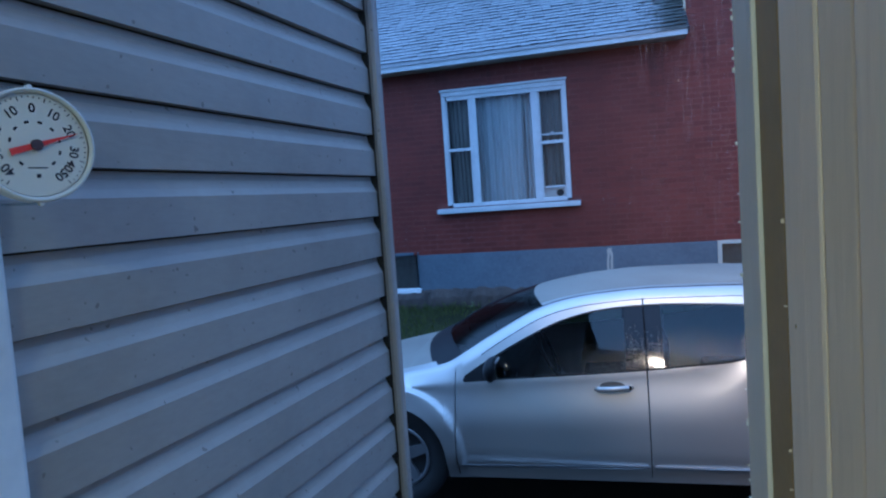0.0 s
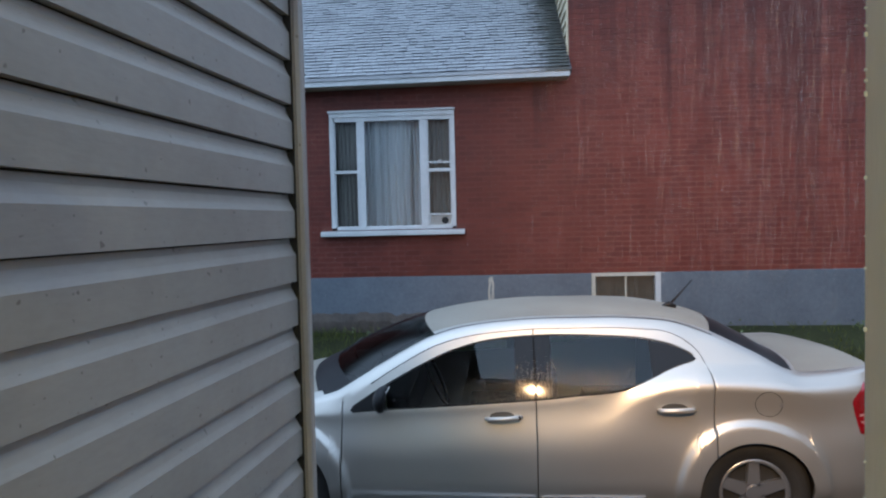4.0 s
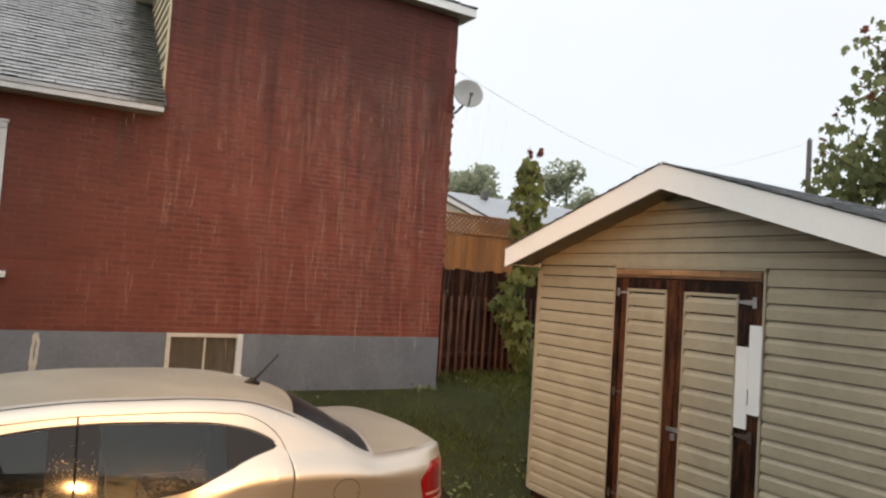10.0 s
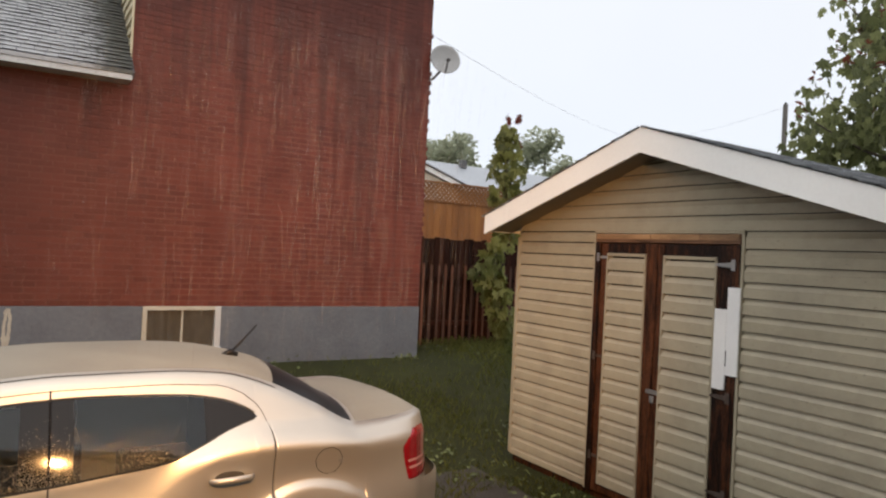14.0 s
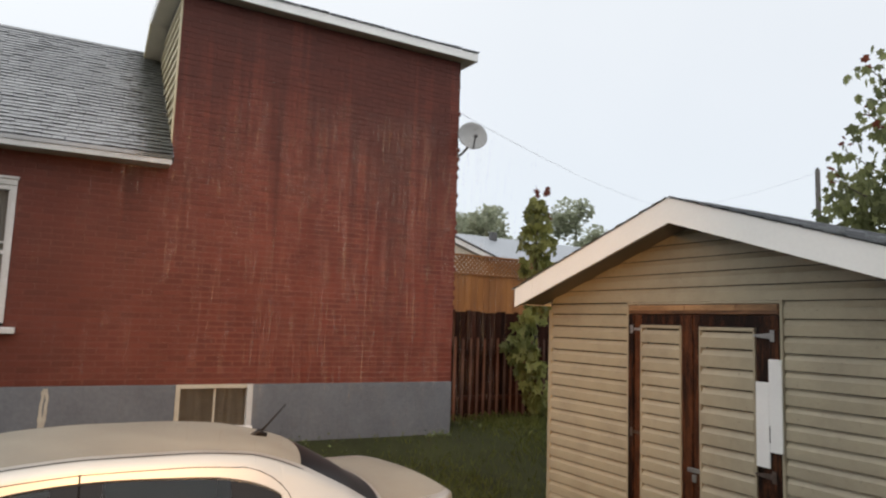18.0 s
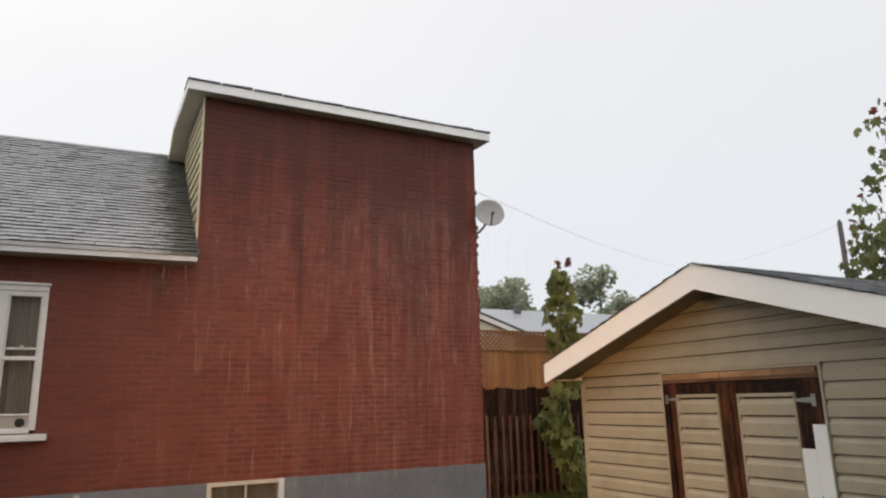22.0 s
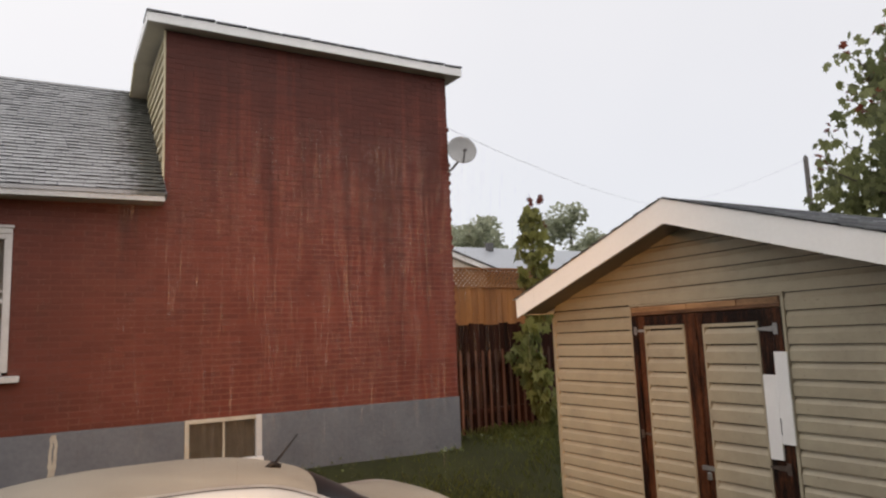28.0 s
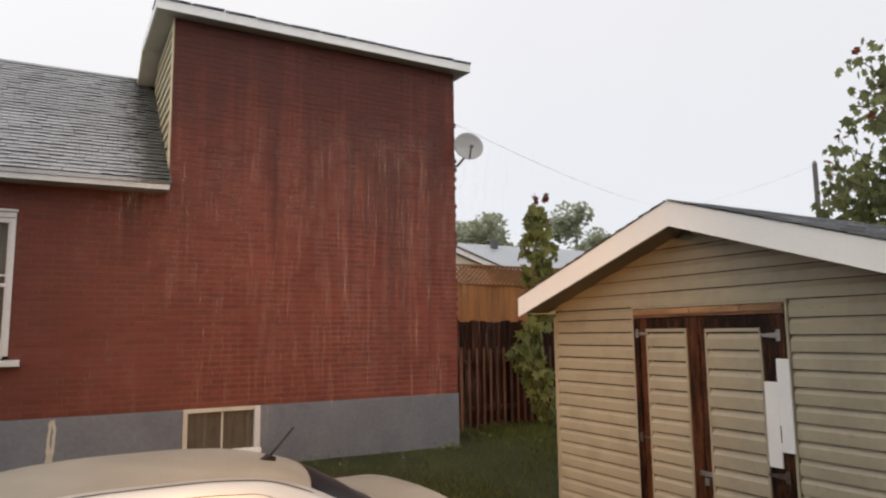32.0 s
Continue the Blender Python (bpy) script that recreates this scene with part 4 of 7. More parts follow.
def thermometer():
    th = empty("thermometer", "round white outdoor dial thermometer with red needle on a clear bracket", "thermometer")
    c = Vector((-1.951, -0.107, 2.056))
    n = Vector((0.92, -0.39, 0.0)).normalized()
    side = Vector((0, 0, 1)).cross(n).normalized()
    up = Vector((0, 0, 1))
    def at(a, b, d):
        return c + side * a + up * b + n * d
    r = 0.0605
    part("case", disc_bm(c - n * 0.008, n, r, 0.016, 48, 0.004), M_WHITE, th, "white plastic case", smooth=False)
    part("dial", disc_bm(c + n * 0.0015, n, r * 0.90, 0.002, 48), M_DIAL, th, "white dial")
    # rim ring
    v, f = [], []
    seg = 56
    for i in range(seg):
        t = 2 * math.pi * i / seg
        for rr, d in ((r * 1.0, -0.004), (r * 1.0, 0.006), (r * 0.96, 0.0085), (r * 0.915, 0.004)):
            v.append(at(rr * math.cos(t), rr * math.sin(t), d))
    for i in range(seg):
        j = (i + 1) % seg
        for k in range(3):
            f.append((4 * i + k, 4 * j + k, 4 * j + k + 1, 4 * i + k + 1))
    obj("rim", v, f, M_WHITE, th, smooth=True)
    # needle
    ang = radians(17)
    d = side * math.cos(ang) + up * math.sin(ang)
    e = up * math.cos(ang) - side * math.sin(ang)
    q = n * 0.0055
    v = [c + q - d * 0.027 - e * 0.0036, c + q - d * 0.027 + e * 0.0036, c + q + d * 0.006 + e * 0.0028, c + q + d * 0.047, c + q + d * 0.006 - e * 0.0028]
    obj("needle", v + [p - n * 0.001 for p in v], [(0, 4, 3, 2, 1), (5, 6, 7, 8, 9), (0, 1, 6, 5), (1, 2, 7, 6), (2, 3, 8, 7), (3, 4, 9, 8), (4, 0, 5, 9)], M_NEEDLE, th, "red needle")
    part("hub", disc_bm(c + n * 0.006, n, 0.006, 0.004, 20), M_NEEDLE_D, th)
    # ticks and figures of the outer scale
    tv, tf = [], []
    for i in range(46):
        a = radians(232 - i * 284 / 45)
        r0 = 0.0473 if i % 5 == 0 else 0.0502
        dd = side * math.cos(a) + up * math.sin(a)
        ee = up * math.cos(a) - side * math.sin(a)
        w = 0.0005
        b = len(tv)
        tv += [c + n * 0.0029 + dd * r0 - ee * w, c + n * 0.0029 + dd * r0 + ee * w, c + n * 0.0029 + dd * 0.052 + ee * w, c + n * 0.0029 + dd * 0.052 - ee * w]
        tf.append((b, b + 1, b + 2, b + 3))
    obj("scale_marks", tv, tf, M_INK, th)
    rot = Matrix((side, up, n)).transposed().to_4x4()
    for text, deg in (("40", 222), ("30", 194), ("20", 160), ("10", 122), ("0", 90), ("10", 58), ("20", 24), ("30", -10), ("40", -34), ("50", -54)):
        a = radians(deg)
        p = c + n * 0.003 + (side * math.cos(a) + up * math.sin(a)) * 0.039
        figure("number", text, 0.0134, Matrix.Translation(p) @ rot @ pose(0, 0, 0, 0, 0, deg - 90), M_INK, th)
    # inner ring of small figures that cannot be read
    for i in range(10):
        a = radians(230 - i * 31)
        p = c + n * 0.003 + (side * math.cos(a) + up * math.sin(a)) * 0.025
        dd = side * math.cos(a - math.pi / 2) + up * math.sin(a - math.pi / 2)
        ee = n.cross(dd)
        v = [p - dd * 0.0024 - ee * 0.0013, p + dd * 0.0024 - ee * 0.0013, p + dd * 0.0024 + ee * 0.0013, p - dd * 0.0024 + ee * 0.0013]
        obj("small_figure", v, [(0, 1, 2, 3)], M_INK, th)
    for b, w in ((-0.024, 0.010), (-0.032, 0.0022)):
        v = [at(-w, b - 0.0006 - 0.002 * (w < 0.005), 0.003), at(w, b - 0.0006 - 0.002 * (w < 0.005), 0.003), at(w, b + 0.0006 + 0.001 * (w < 0.005), 0.003), at(-w, b + 0.0006 + 0.001 * (w < 0.005), 0.003)]
        obj("maker_line", v, [(0, 1, 2, 3)], M_INK, th)
    # clear bracket and suction plate
    for s in (1, -1):
        v = [at(-0.03, s * r * 1.03, -0.012), at(0.006, s * r * 1.03, -0.012), at(0.006, s * r * 0.99, -0.012), at(-0.03, s * r * 0.99, -0.012)]
        obj("bracket", v + [p - n * 0.012 for p in v], [(0, 1, 2, 3), (7, 6, 5, 4), (0, 4, 5, 1), (1, 5, 6, 2), (2, 6, 7, 3), (3, 7, 4, 0)], M_PANE, th)
        part("pin", disc_bm(at(0, s * r * 1.02, 0.0), n, 0.0028, 0.006, 12), M_WHITE, th)
    tube("bracket_arm", [c - n * 0.016, c - n * 0.03 - side * 0.02, Vector((-2.025, -0.09, 2.056))], [0.006, 0.006, 0.012], M_WHITE, th, 8)


def figure(name, text, size, m, material, parent):
    cu = bpy.data.curves.new(name, 'FONT')
    cu.offset = 0.0003
    cu.body, cu.size, cu.align_x, cu.align_y = text, size, 'CENTER', 'CENTER'
    tmp = bpy.data.objects.new(name, cu)
    scene.collection.objects.link(tmp)
    me = bpy.data.meshes.new_from_object(tmp)
    bpy.data.objects.remove(tmp)
    me.materials.clear()
    me.materials.append(material)
    ob = new(name, me)
    ob.matrix_world = m
    ob.parent = parent
    return ob


M_DIAL = plain("dial_white", (0.66, 0.65, 0.60), 0.4)
M_INK = plain("dial_ink", (0.03, 0.03, 0.05), 0.6)
M_NEEDLE = plain("needle_red", (0.55, 0.035, 0.02), 0.4)
M_NEEDLE_D = plain("hub_dark", (0.06, 0.03, 0.03), 0.4)
thermometer()


# ---------------------------------------------------------------- shed
SHX = 3.0
SH_Y0, SH_Y1 = 1.66, 5.35      # right and left ends of the front
SH_MID = 3.50
SH_DEPTH = 3.0
DOOR_Y0, DOOR_Y1, DOOR_Z0, DOOR_Z1 = 2.82, 4.235, 0.03, 2.28


def rake(y, top=True):
    """Height of the rake board's top edge over y."""
    return 3.085 - abs(y - SH_MID) * 0.325


def shed():
    sh = empty("garden_shed", "tan vinyl-sided shed with white rake boards and dark timber doors", "shed")
    def gable(zz):
        return max(0.0, (3.085 - 0.145 - zz) / 0.325)

    def board(z, h, a, b, gap=0.006):
        """One course of siding from a to b, trimmed under the rake."""
        half = gable(z)
        a, b = max(a, SH_MID - half), min(b, SH_MID + half)
        if b - a < 0.03:
            return
        prof = [(SHX + 0.016 - (p[0]), p[1]) for p in lap_profile(0.0, z, h, 1.0, 0.023, gap)]
        bm = prism(prof, "y", a, b)
        for q in bm.verts:
            lim = gable(min(q.co.z, z + h)) + 0.02
            q.co.y = SH_MID + max(-lim, min(lim, q.co.y - SH_MID))
        part("siding_panel", bm, M_SHED, sh)

    for k in range(-1, 18):
        board(2.09 - 0.1158 * k, 0.1158 if k >= 0 else 0.099, DOOR_Y1 + 0.028, SH_Y1 - 0.035, 0.011)
    board(0.04, 0.0814, DOOR_Y1 + 0.028, SH_Y1 - 0.035)
    for k in range(-0, 19):
        board(2.178 - 0.1168 * k, 0.1168 if k else 0.127, SH_Y0 + 0.035, DOOR_Y0 - 0.028)
    for k in range(6):
        board(2.305 + 0.118 * k, 0.118, SH_Y0 + 0.035, SH_Y1 - 0.035)
    # core walls; the front is near-black to paint shadow lines at the laps
    def core(name, x0, x1, y0, y1, z0, z1):
        v, f = box_data(x0, x1, y0, y1, z0, z1)
        return obj(name, v, f, M_SHED, sh)
    def shadow_core(name, x0, x1, y0, y1, z0, z1):
        v, f = box_data(x0, x1, y0, y1, z0, z1)
        return obj(name, v, f, M_DARK, sh)
    shadow_core("front_shadow_core", SHX + 0.014, SHX + 0.08, SH_Y0 + 0.01, DOOR_Y0, 0.04, 2.3)
    shadow_core("front_shadow_core", SHX + 0.014, SHX + 0.08, DOOR_Y1, SH_Y1 - 0.01, 0.04, 2.3)
    pts = [(SH_Y0 + 0.01, 2.29), (SH_Y1 - 0.01, 2.29), (SH_Y1 - 0.01, 2.30), (SH_MID, 2.88), (SH_Y0 + 0.01, 2.30)]
    part("gable_shadow_core", prism(pts, "x", SHX + 0.014, SHX + 0.08), M_DARK, sh)
    core("side_wall", SHX + 0.014, SHX + SH_DEPTH, SH_Y1 - 0.06, SH_Y1 - 0.012, 0.04, 2.25)
    core("side_wall", SHX + 0.014, SHX + SH_DEPTH, SH_Y0 + 0.012, SH_Y0 + 0.06, 0.04, 2.25)
    core("back_wall", SHX + SH_DEPTH - 0.06, SHX + SH_DEPTH, SH_Y0 + 0.012, SH_Y1 - 0.012, 0.04, 2.6)
    for y in (SH_Y0 + 0.005, SH_Y1 - 0.045):
        box("corner_trim", SHX - 0.012, SHX + 0.05, y, y + 0.04, 0.05, 2.24, M_SHED, sh, 0.004)
    box("base_skid", SHX + 0.02, SHX + SH_DEPTH - 0.02, SH_Y0 + 0.05, SH_Y1 - 0.05, -0.03, 0.055, M_TIMBER, sh, 0.004)
    # rake boards and soffit
    for s in (1, -1):
        ye = SH_MID + s * 1.985
        top0, top1 = 3.085, 3.085 - 1.985 * 0.325
        d = 0.185
        pts = [(SH_MID, top0), (ye, top1), (ye, top1 - d), (SH_MID, top0 - d - 0.008)]
        part("rake_board", prism(pts, "x", SHX - 0.345, SHX - 0.322), M_RAKE, sh, "white painted rake board")
        pts = [(SH_MID, top0 - d + 0.035), (ye, top1 - d + 0.03), (ye, top1 - d + 0.045), (SH_MID, top0 - d + 0.05)]
        part("gable_soffit", prism(pts, "x", SHX - 0.321, SHX + 0.012), M_SOFFIT_S, sh)
        pts = [(SH_MID, top0 - 0.035), (ye, top1 - 0.035), (ye, top1 + 0.0), (SH_MID, top0 + 0.0)]
        part("roof_deck", prism(pts, "x", SHX - 0.32, SHX + SH_DEPTH + 0.2), M_SHINGLE_D, sh)
        box("eave_fascia", SHX - 0.32, SHX + SH_DEPTH + 0.2, ye - 0.012 * (s > 0) - 0.0, ye + 0.012, top1 - d + 0.028, top1 - 0.002, M_RAKE, sh, 0.003)
    # gable end moulding strip where the boards change
    box("j_trim", SHX - 0.016, SHX + 0.012, DOOR_Y1 + 0.004, DOOR_Y1 + 0.026, DOOR_Z0, DOOR_Z1 + 0.03, M_SHED, sh, 0.003)
    box("j_trim", SHX - 0.016, SHX + 0.012, DOOR_Y0 - 0.026, DOOR_Y0 - 0.004, DOOR_Z0, DOOR_Z1 + 0.03, M_SHED, sh, 0.003)
    box("j_trim", SHX - 0.016, SHX + 0.012, DOOR_Y0 - 0.026, DOOR_Y1 + 0.026, DOOR_Z1 + 0.004, DOOR_Z1 + 0.022, M_SHED, sh, 0.003)
    # door frame of dark timber with a worn head
    bx = SHX - 0.022
    box("head_beam", bx, SHX + 0.06, SH_MID + 0.32, DOOR_Y1, DOOR_Z1 - 0.075, DOOR_Z1, M_TIMBER_H, sh, 0.005, "worn reddish timber head")
    box("head_beam", bx, SHX + 0.06, DOOR_Y0, SH_MID + 0.318, DOOR_Z1 - 0.075, DOOR_Z1, M_TIMBER_H, sh, 0.005, "worn reddish timber head")
    for ya, yb in ((DOOR_Y0 + 0.01, 3.16), (3.165, 3.62), (3.63, DOOR_Y1 - 0.015)):
        box("head_strip", bx - 0.006, bx - 0.0005, ya, yb, DOOR_Z1 - 0.046, DOOR_Z1 - 0.003, M_TIMBER_W, sh, 0.002, "bleached strip along the head beam")
    box("frame_post", bx, SHX + 0.06, DOOR_Y1 - 0.062, DOOR_Y1, DOOR_Z0, DOOR_Z1 - 0.077, M_TIMBER, sh, 0.005)
    box("frame_post", bx, SHX + 0.06, DOOR_Y0, DOOR_Y0 + 0.075, DOOR_Z0, DOOR_Z1 - 0.077, M_TIMBER, sh, 0.005)
    box("back_board", SHX + 0.062, SHX + 0.075, DOOR_Y0, DOOR_Y1, DOOR_Z0, DOOR_Z1, M_DARK, sh, 0.0)
    # two door leaves
    split = 3.555
    for name, a, b, pa, pb, ztop, zbot in (("left", split + 0.004, DOOR_Y1 - 0.066, 3.665, 4.095, 2.105, 0.11),
                                           ("right", DOOR_Y0 + 0.079, split - 0.004, 3.005, 3.49, 2.10, 0.066)):
        leaf = empty("door_leaf", "timber-framed door leaf with siding infill", "")
        leaf.parent = sh
        x0 = SHX - 0.012
        box("stile", x0, SHX + 0.05, a, pa - 0.001, DOOR_Z0 + 0.01, DOOR_Z1 - 0.08, M_TIMBER, leaf, 0.004)
        box("stile", x0, SHX + 0.05, pb + 0.001, b, DOOR_Z0 + 0.01, DOOR_Z1 - 0.08, M_TIMBER, leaf, 0.004)
        box("rail", x0 + 0.003, SHX + 0.05, pa, pb, ztop + 0.012, DOOR_Z1 - 0.08, M_TIMBER, leaf, 0.004)
        box("rail", x0 + 0.003, SHX + 0.05, pa, pb, DOOR_Z0 + 0.01, zbot - 0.012, M_TIMBER, leaf, 0.004)
        box("trim", x0 - 0.012, SHX + 0.04, pa, pa + 0.018, zbot, ztop, M_SHED, leaf, 0.003)
        box("trim", x0 - 0.012, SHX + 0.04, pb - 0.018, pb, zbot, ztop, M_SHED, leaf, 0.003)
        box("trim", x0 - 0.012, SHX + 0.04, pa, pb, ztop - 0.018, ztop + 0.008, M_SHED, leaf, 0.003)
        z, step = (2.083 - 0.1158 * 17, 0.1158) if name == "left" else (2.098 - 0.145 * 14, 0.145)
        while z < ztop - 0.03:
            hh = min(step, ztop - 0.02 - z)
            prof = [(SHX - 0.002 - p[0], p[1]) for p in lap_profile(0.0, z, hh, 1.0, 0.022, 0.010)]
            part("siding_panel", prism(prof, "y", pa + 0.019, pb - 0.019), M_SHED, leaf)
            z += step
        outer, side = (b, 1) if name == "left" else (a, -1)
        for zz in ((2.075, 1.21, 0.34) if name == "left" else (2.055, 1.10, 0.40)):
            # lower hinges take a darker metal than the top one
            metal = M_STEEL if zz > 2.0 else M_HINGE_DARK
            if name == "left":
                box("leaf_plate", bx - 0.010, bx - 0.003, DOOR_Y1 - 0.062, DOOR_Y1 - 0.030, zz - 0.035, zz + 0.035, metal, leaf, 0.002)
                box("strap", x0 - 0.008, x0 - 0.002, pb + 0.0, DOOR_Y1 - 0.055, zz - 0.011, zz + 0.011, metal, leaf, 0.002)
            else:
                box("leaf_plate", bx - 0.010, bx - 0.003, DOOR_Y0 + 0.03, DOOR_Y0 + 0.062, zz - 0.04, zz + 0.04, metal, leaf, 0.002)
                part("strap", prism([(DOOR_Y0 + 0.06, zz - 0.02), (DOOR_Y0 + 0.19, zz - 0.008), (DOOR_Y0 + 0.19, zz + 0.008), (DOOR_Y0 + 0.06, zz + 0.02)], "x", bx - 0.009, bx - 0.003), metal, leaf)
    # hasp and padlock
    box("hasp", SHX - 0.024, SHX - 0.013, split - 0.07, split + 0.05, 0.995, 1.03, M_STEEL, sh, 0.003, "galvanised hasp")
    box("padlock", SHX - 0.045, SHX - 0.025, split - 0.045, split - 0.008, 0.93, 0.985, M_STEEL, sh, 0.005)
    # white patch boards on the hinge side
    box("patch_board", SHX - 0.036, SHX - 0.0225, 2.795, 2.893, 1.265, 1.895, M_WHITE_PLY, sh, 0.002, "clean white patch board")
    box("patch_board", SHX - 0.036, SHX - 0.0225, 2.894, 2.995, 1.155, 1.735, M_WHITE_PLY, sh, 0.002, "clean white patch board")
    box("slot", SHX - 0.038, SHX - 0.035, 2.886, 2.892, 1.33, 1.44, M_DARK, sh, 0.0)
    return sh


M_RAKE = surface("white_rake_paint", (0.76, 0.755, 0.74), (0.84, 0.835, 0.82), rough=0.45, scale=1.2, fine=40, bump=0.06)
M_SOFFIT_S = surface("soffit_tan", (0.13, 0.10, 0.07), (0.20, 0.16, 0.115), rough=0.6, scale=3, fine=60, bump=0.08)
shed_ob = shed()


# ---------------------------------------------------------------- parked car
CAR_X, CAR_Y = -3.725, 3.35     # front bumper and near side
HALF = 0.905


import functools


@functools.lru_cache(maxsize=None)
def slopes(table):
    """Slopes of a smooth curve through the points that never overshoots them."""
    d = [(q - p) / (b - a) for (a, p), (b, q) in zip(table, table[1:])]
    m = [d[0]] + [0.0 if d[i - 1] * d[i] <= 0 else 2 * d[i - 1] * d[i] / (d[i - 1] + d[i]) for i in range(1, len(d))] + [d[-1]]
    return m


def lerp_table(table, u):
    m = slopes(tuple(table))
    for i, ((a, p), (b, q)) in enumerate(zip(table, table[1:])):
        if u <= b:
            h = b - a
            t = min(max((u - a) / h, 0.0), 1.0)
            return p * (1 + 2 * t) * (1 - t) ** 2 + m[i] * h * t * (1 - t) ** 2 + q * t * t * (3 - 2 * t) - m[i + 1] * h * t * t * (1 - t)
    return table[-1][1]


W_FRONT, W_REAR = 0.955, 3.79
ARCH_R = 0.325
# belt, edge of the roof, centre line, window outline and plan curve of the side
BELT = [(0.0, 0.60), (0.5, 0.72), (1.2, 0.79), (1.62, 0.818), (2.4, 0.868), (2.9, 0.912), (3.25, 0.95), (3.6, 0.975), (4.08, 0.995), (4.5, 0.985), (4.85, 0.92)]
RAIL = [(0.0, 0.62), (0.35, 0.73), (1.0, 0.85), (1.3, 0.905), (1.45, 0.985), (1.7, 1.133), (1.92, 1.243), (2.1, 1.292), (2.29, 1.318), (2.6, 1.336), (3.0, 1.337), (3.33, 1.315), (3.58, 1.25), (3.85, 1.145), (4.09, 1.05), (4.35, 1.055), (4.6, 1.065), (4.72, 1.058), (4.8, 1.02), (4.85, 0.94)]
CROWN = [(0.0, 0.65), (0.3, 0.77), (0.9, 0.9), (1.2, 0.955), (1.35, 1.0), (1.62, 1.15), (1.85, 1.264), (2.05, 1.326), (2.3, 1.366), (2.6, 1.387), (2.92, 1.388), (3.25, 1.38), (3.55, 1.32), (3.85, 1.2), (4.1, 1.085), (4.25, 1.075), (4.6, 1.08), (4.75, 1.072), (4.81, 1.035), (4.85, 0.95)]
GLASS_LO = [(1.40, 0.822), (1.68, 0.841), (2.2, 0.869), (2.54, 0.891), (2.8, 0.915), (2.98, 0.932), (3.08, 0.952), (3.2, 1.000), (3.36, 1.066), (3.50, 1.113)]
GLASS_HI = [(1.40, 0.834), (1.5, 0.898), (1.62, 0.968), (1.83, 1.078), (2.03, 1.163), (2.26, 1.22), (2.45, 1.239), (2.65, 1.246), (2.96, 1.238), (3.15, 1.227), (3.32, 1.197), (3.44, 1.155), (3.485, 1.128), (3.5, 1.113)]
INSET = [(0.0, 0.30), (0.15, 0.17), (0.45, 0.06), (0.9, 0.015), (1.4, 0.0), (3.4, 0.0), (4.0, 0.005), (4.35, 0.03), (4.52, 0.06), (4.62, 0.115), (4.70, 0.20), (4.78, 0.36), (4.82, 0.52), (4.85, 0.70)]
RAIL_IN = [(0.0, 0.38), (0.4, 0.16), (1.0, 0.11), (1.35, 0.12), (1.7, 0.19), (2.1, 0.255), (2.9, 0.27), (3.4, 0.26), (3.8, 0.205), (4.1, 0.145), (4.5, 0.135), (4.60, 0.12), (4.68, 0.11), (4.76, 0.10), (4.82, 0.09), (4.85, 0.08)]

# crease of the haunch: it climbs the rear door and runs back to the tail
CREASE = [(2.7, 0.70), (2.9, 0.745), (2.98, 0.79), (3.1, 0.875), (3.26, 0.95), (3.4, 0.985), (3.55, 1.005), (3.92, 1.03), (4.1, 1.005), (4.5, 0.995), (4.7, 0.965), (4.85, 0.91)]
HAUNCH = [(2.75, 0.0), (2.9, 0.004), (3.05, 0.016), (3.26, 0.042), (3.55, 0.062), (3.92, 0.072), (4.2, 0.048), (4.6, 0.02), (4.85, 0.0)]


def shoulder(u):
    """Height of the edge between the upright side and the part that faces the sky."""
    k = smooth(2.78, 2.98, u)
    return lerp_table(BELT, u) * (1 - k) + lerp_table(CREASE, u) * k


def arch(u):
    """Lower edge of the side at u."""
    low = 0.20 + 0.10 * smooth(0.5, 0.0, u) + 0.10 * smooth(4.3, 4.85, u)
    for c in (W_FRONT, W_REAR):
        d = abs(u - c)
        if d < ARCH_R:
            low = max(low, 0.335 + math.sqrt(max(ARCH_R ** 2 - d * d, 0.0)))
    return low


def sink(u, w):
    """The tail hangs a little lower than the level of the sills."""
    return w - 0.055 * smooth(3.3, 4.15, u) * smooth(0.5, 0.9, w)


def tuck(u):
    """Length with the short overhang behind the rear window."""
    return u - 0.085 * smooth(4.1, 4.75, u)


def side_in(u, w):
    """How far the side stands in from the widest plane."""
    base = lerp_table(INSET, u)
    low = 0.055 * smooth(0.40, 0.18, w)
    belt = lerp_table(BELT, u)
    if w < belt:
        up = 0.055 * smooth(0.50, belt, w) ** 1.4
    else:
        rail_w, rail_i = lerp_table(RAIL, u), lerp_table(RAIL_IN, u)
        t = (w - belt) / max(rail_w - belt, 0.02)
        up = 0.055 + (rail_i - 0.055) * min(t, 1.05) ** 1.08
    flare = 0.0
    for c in (W_FRONT, W_REAR):
        r = math.hypot(u - c, w - 0.335)
        flare -= 0.034 * smooth(ARCH_R + 0.128, ARCH_R + 0.110, r) * smooth(0.2, 0.36, w) + 0.012 * smooth(ARCH_R + 0.20, ARCH_R + 0.06, r)
    edge, amount = lerp_table(CREASE, u), lerp_table(HAUNCH, u) if u > 2.75 else 0.0
    hip = -amount * (math.exp(-((w - edge) / 0.17) ** 2) if w < edge else max(0.0, 1 - (w - edge) / 0.075))
    trim = -0.005 * math.exp(-((w - 0.305) / 0.02) ** 2) * smooth(1.2, 1.4, u) * smooth(3.2, 3.05, u)
    return base + low + up + flare + hip + trim


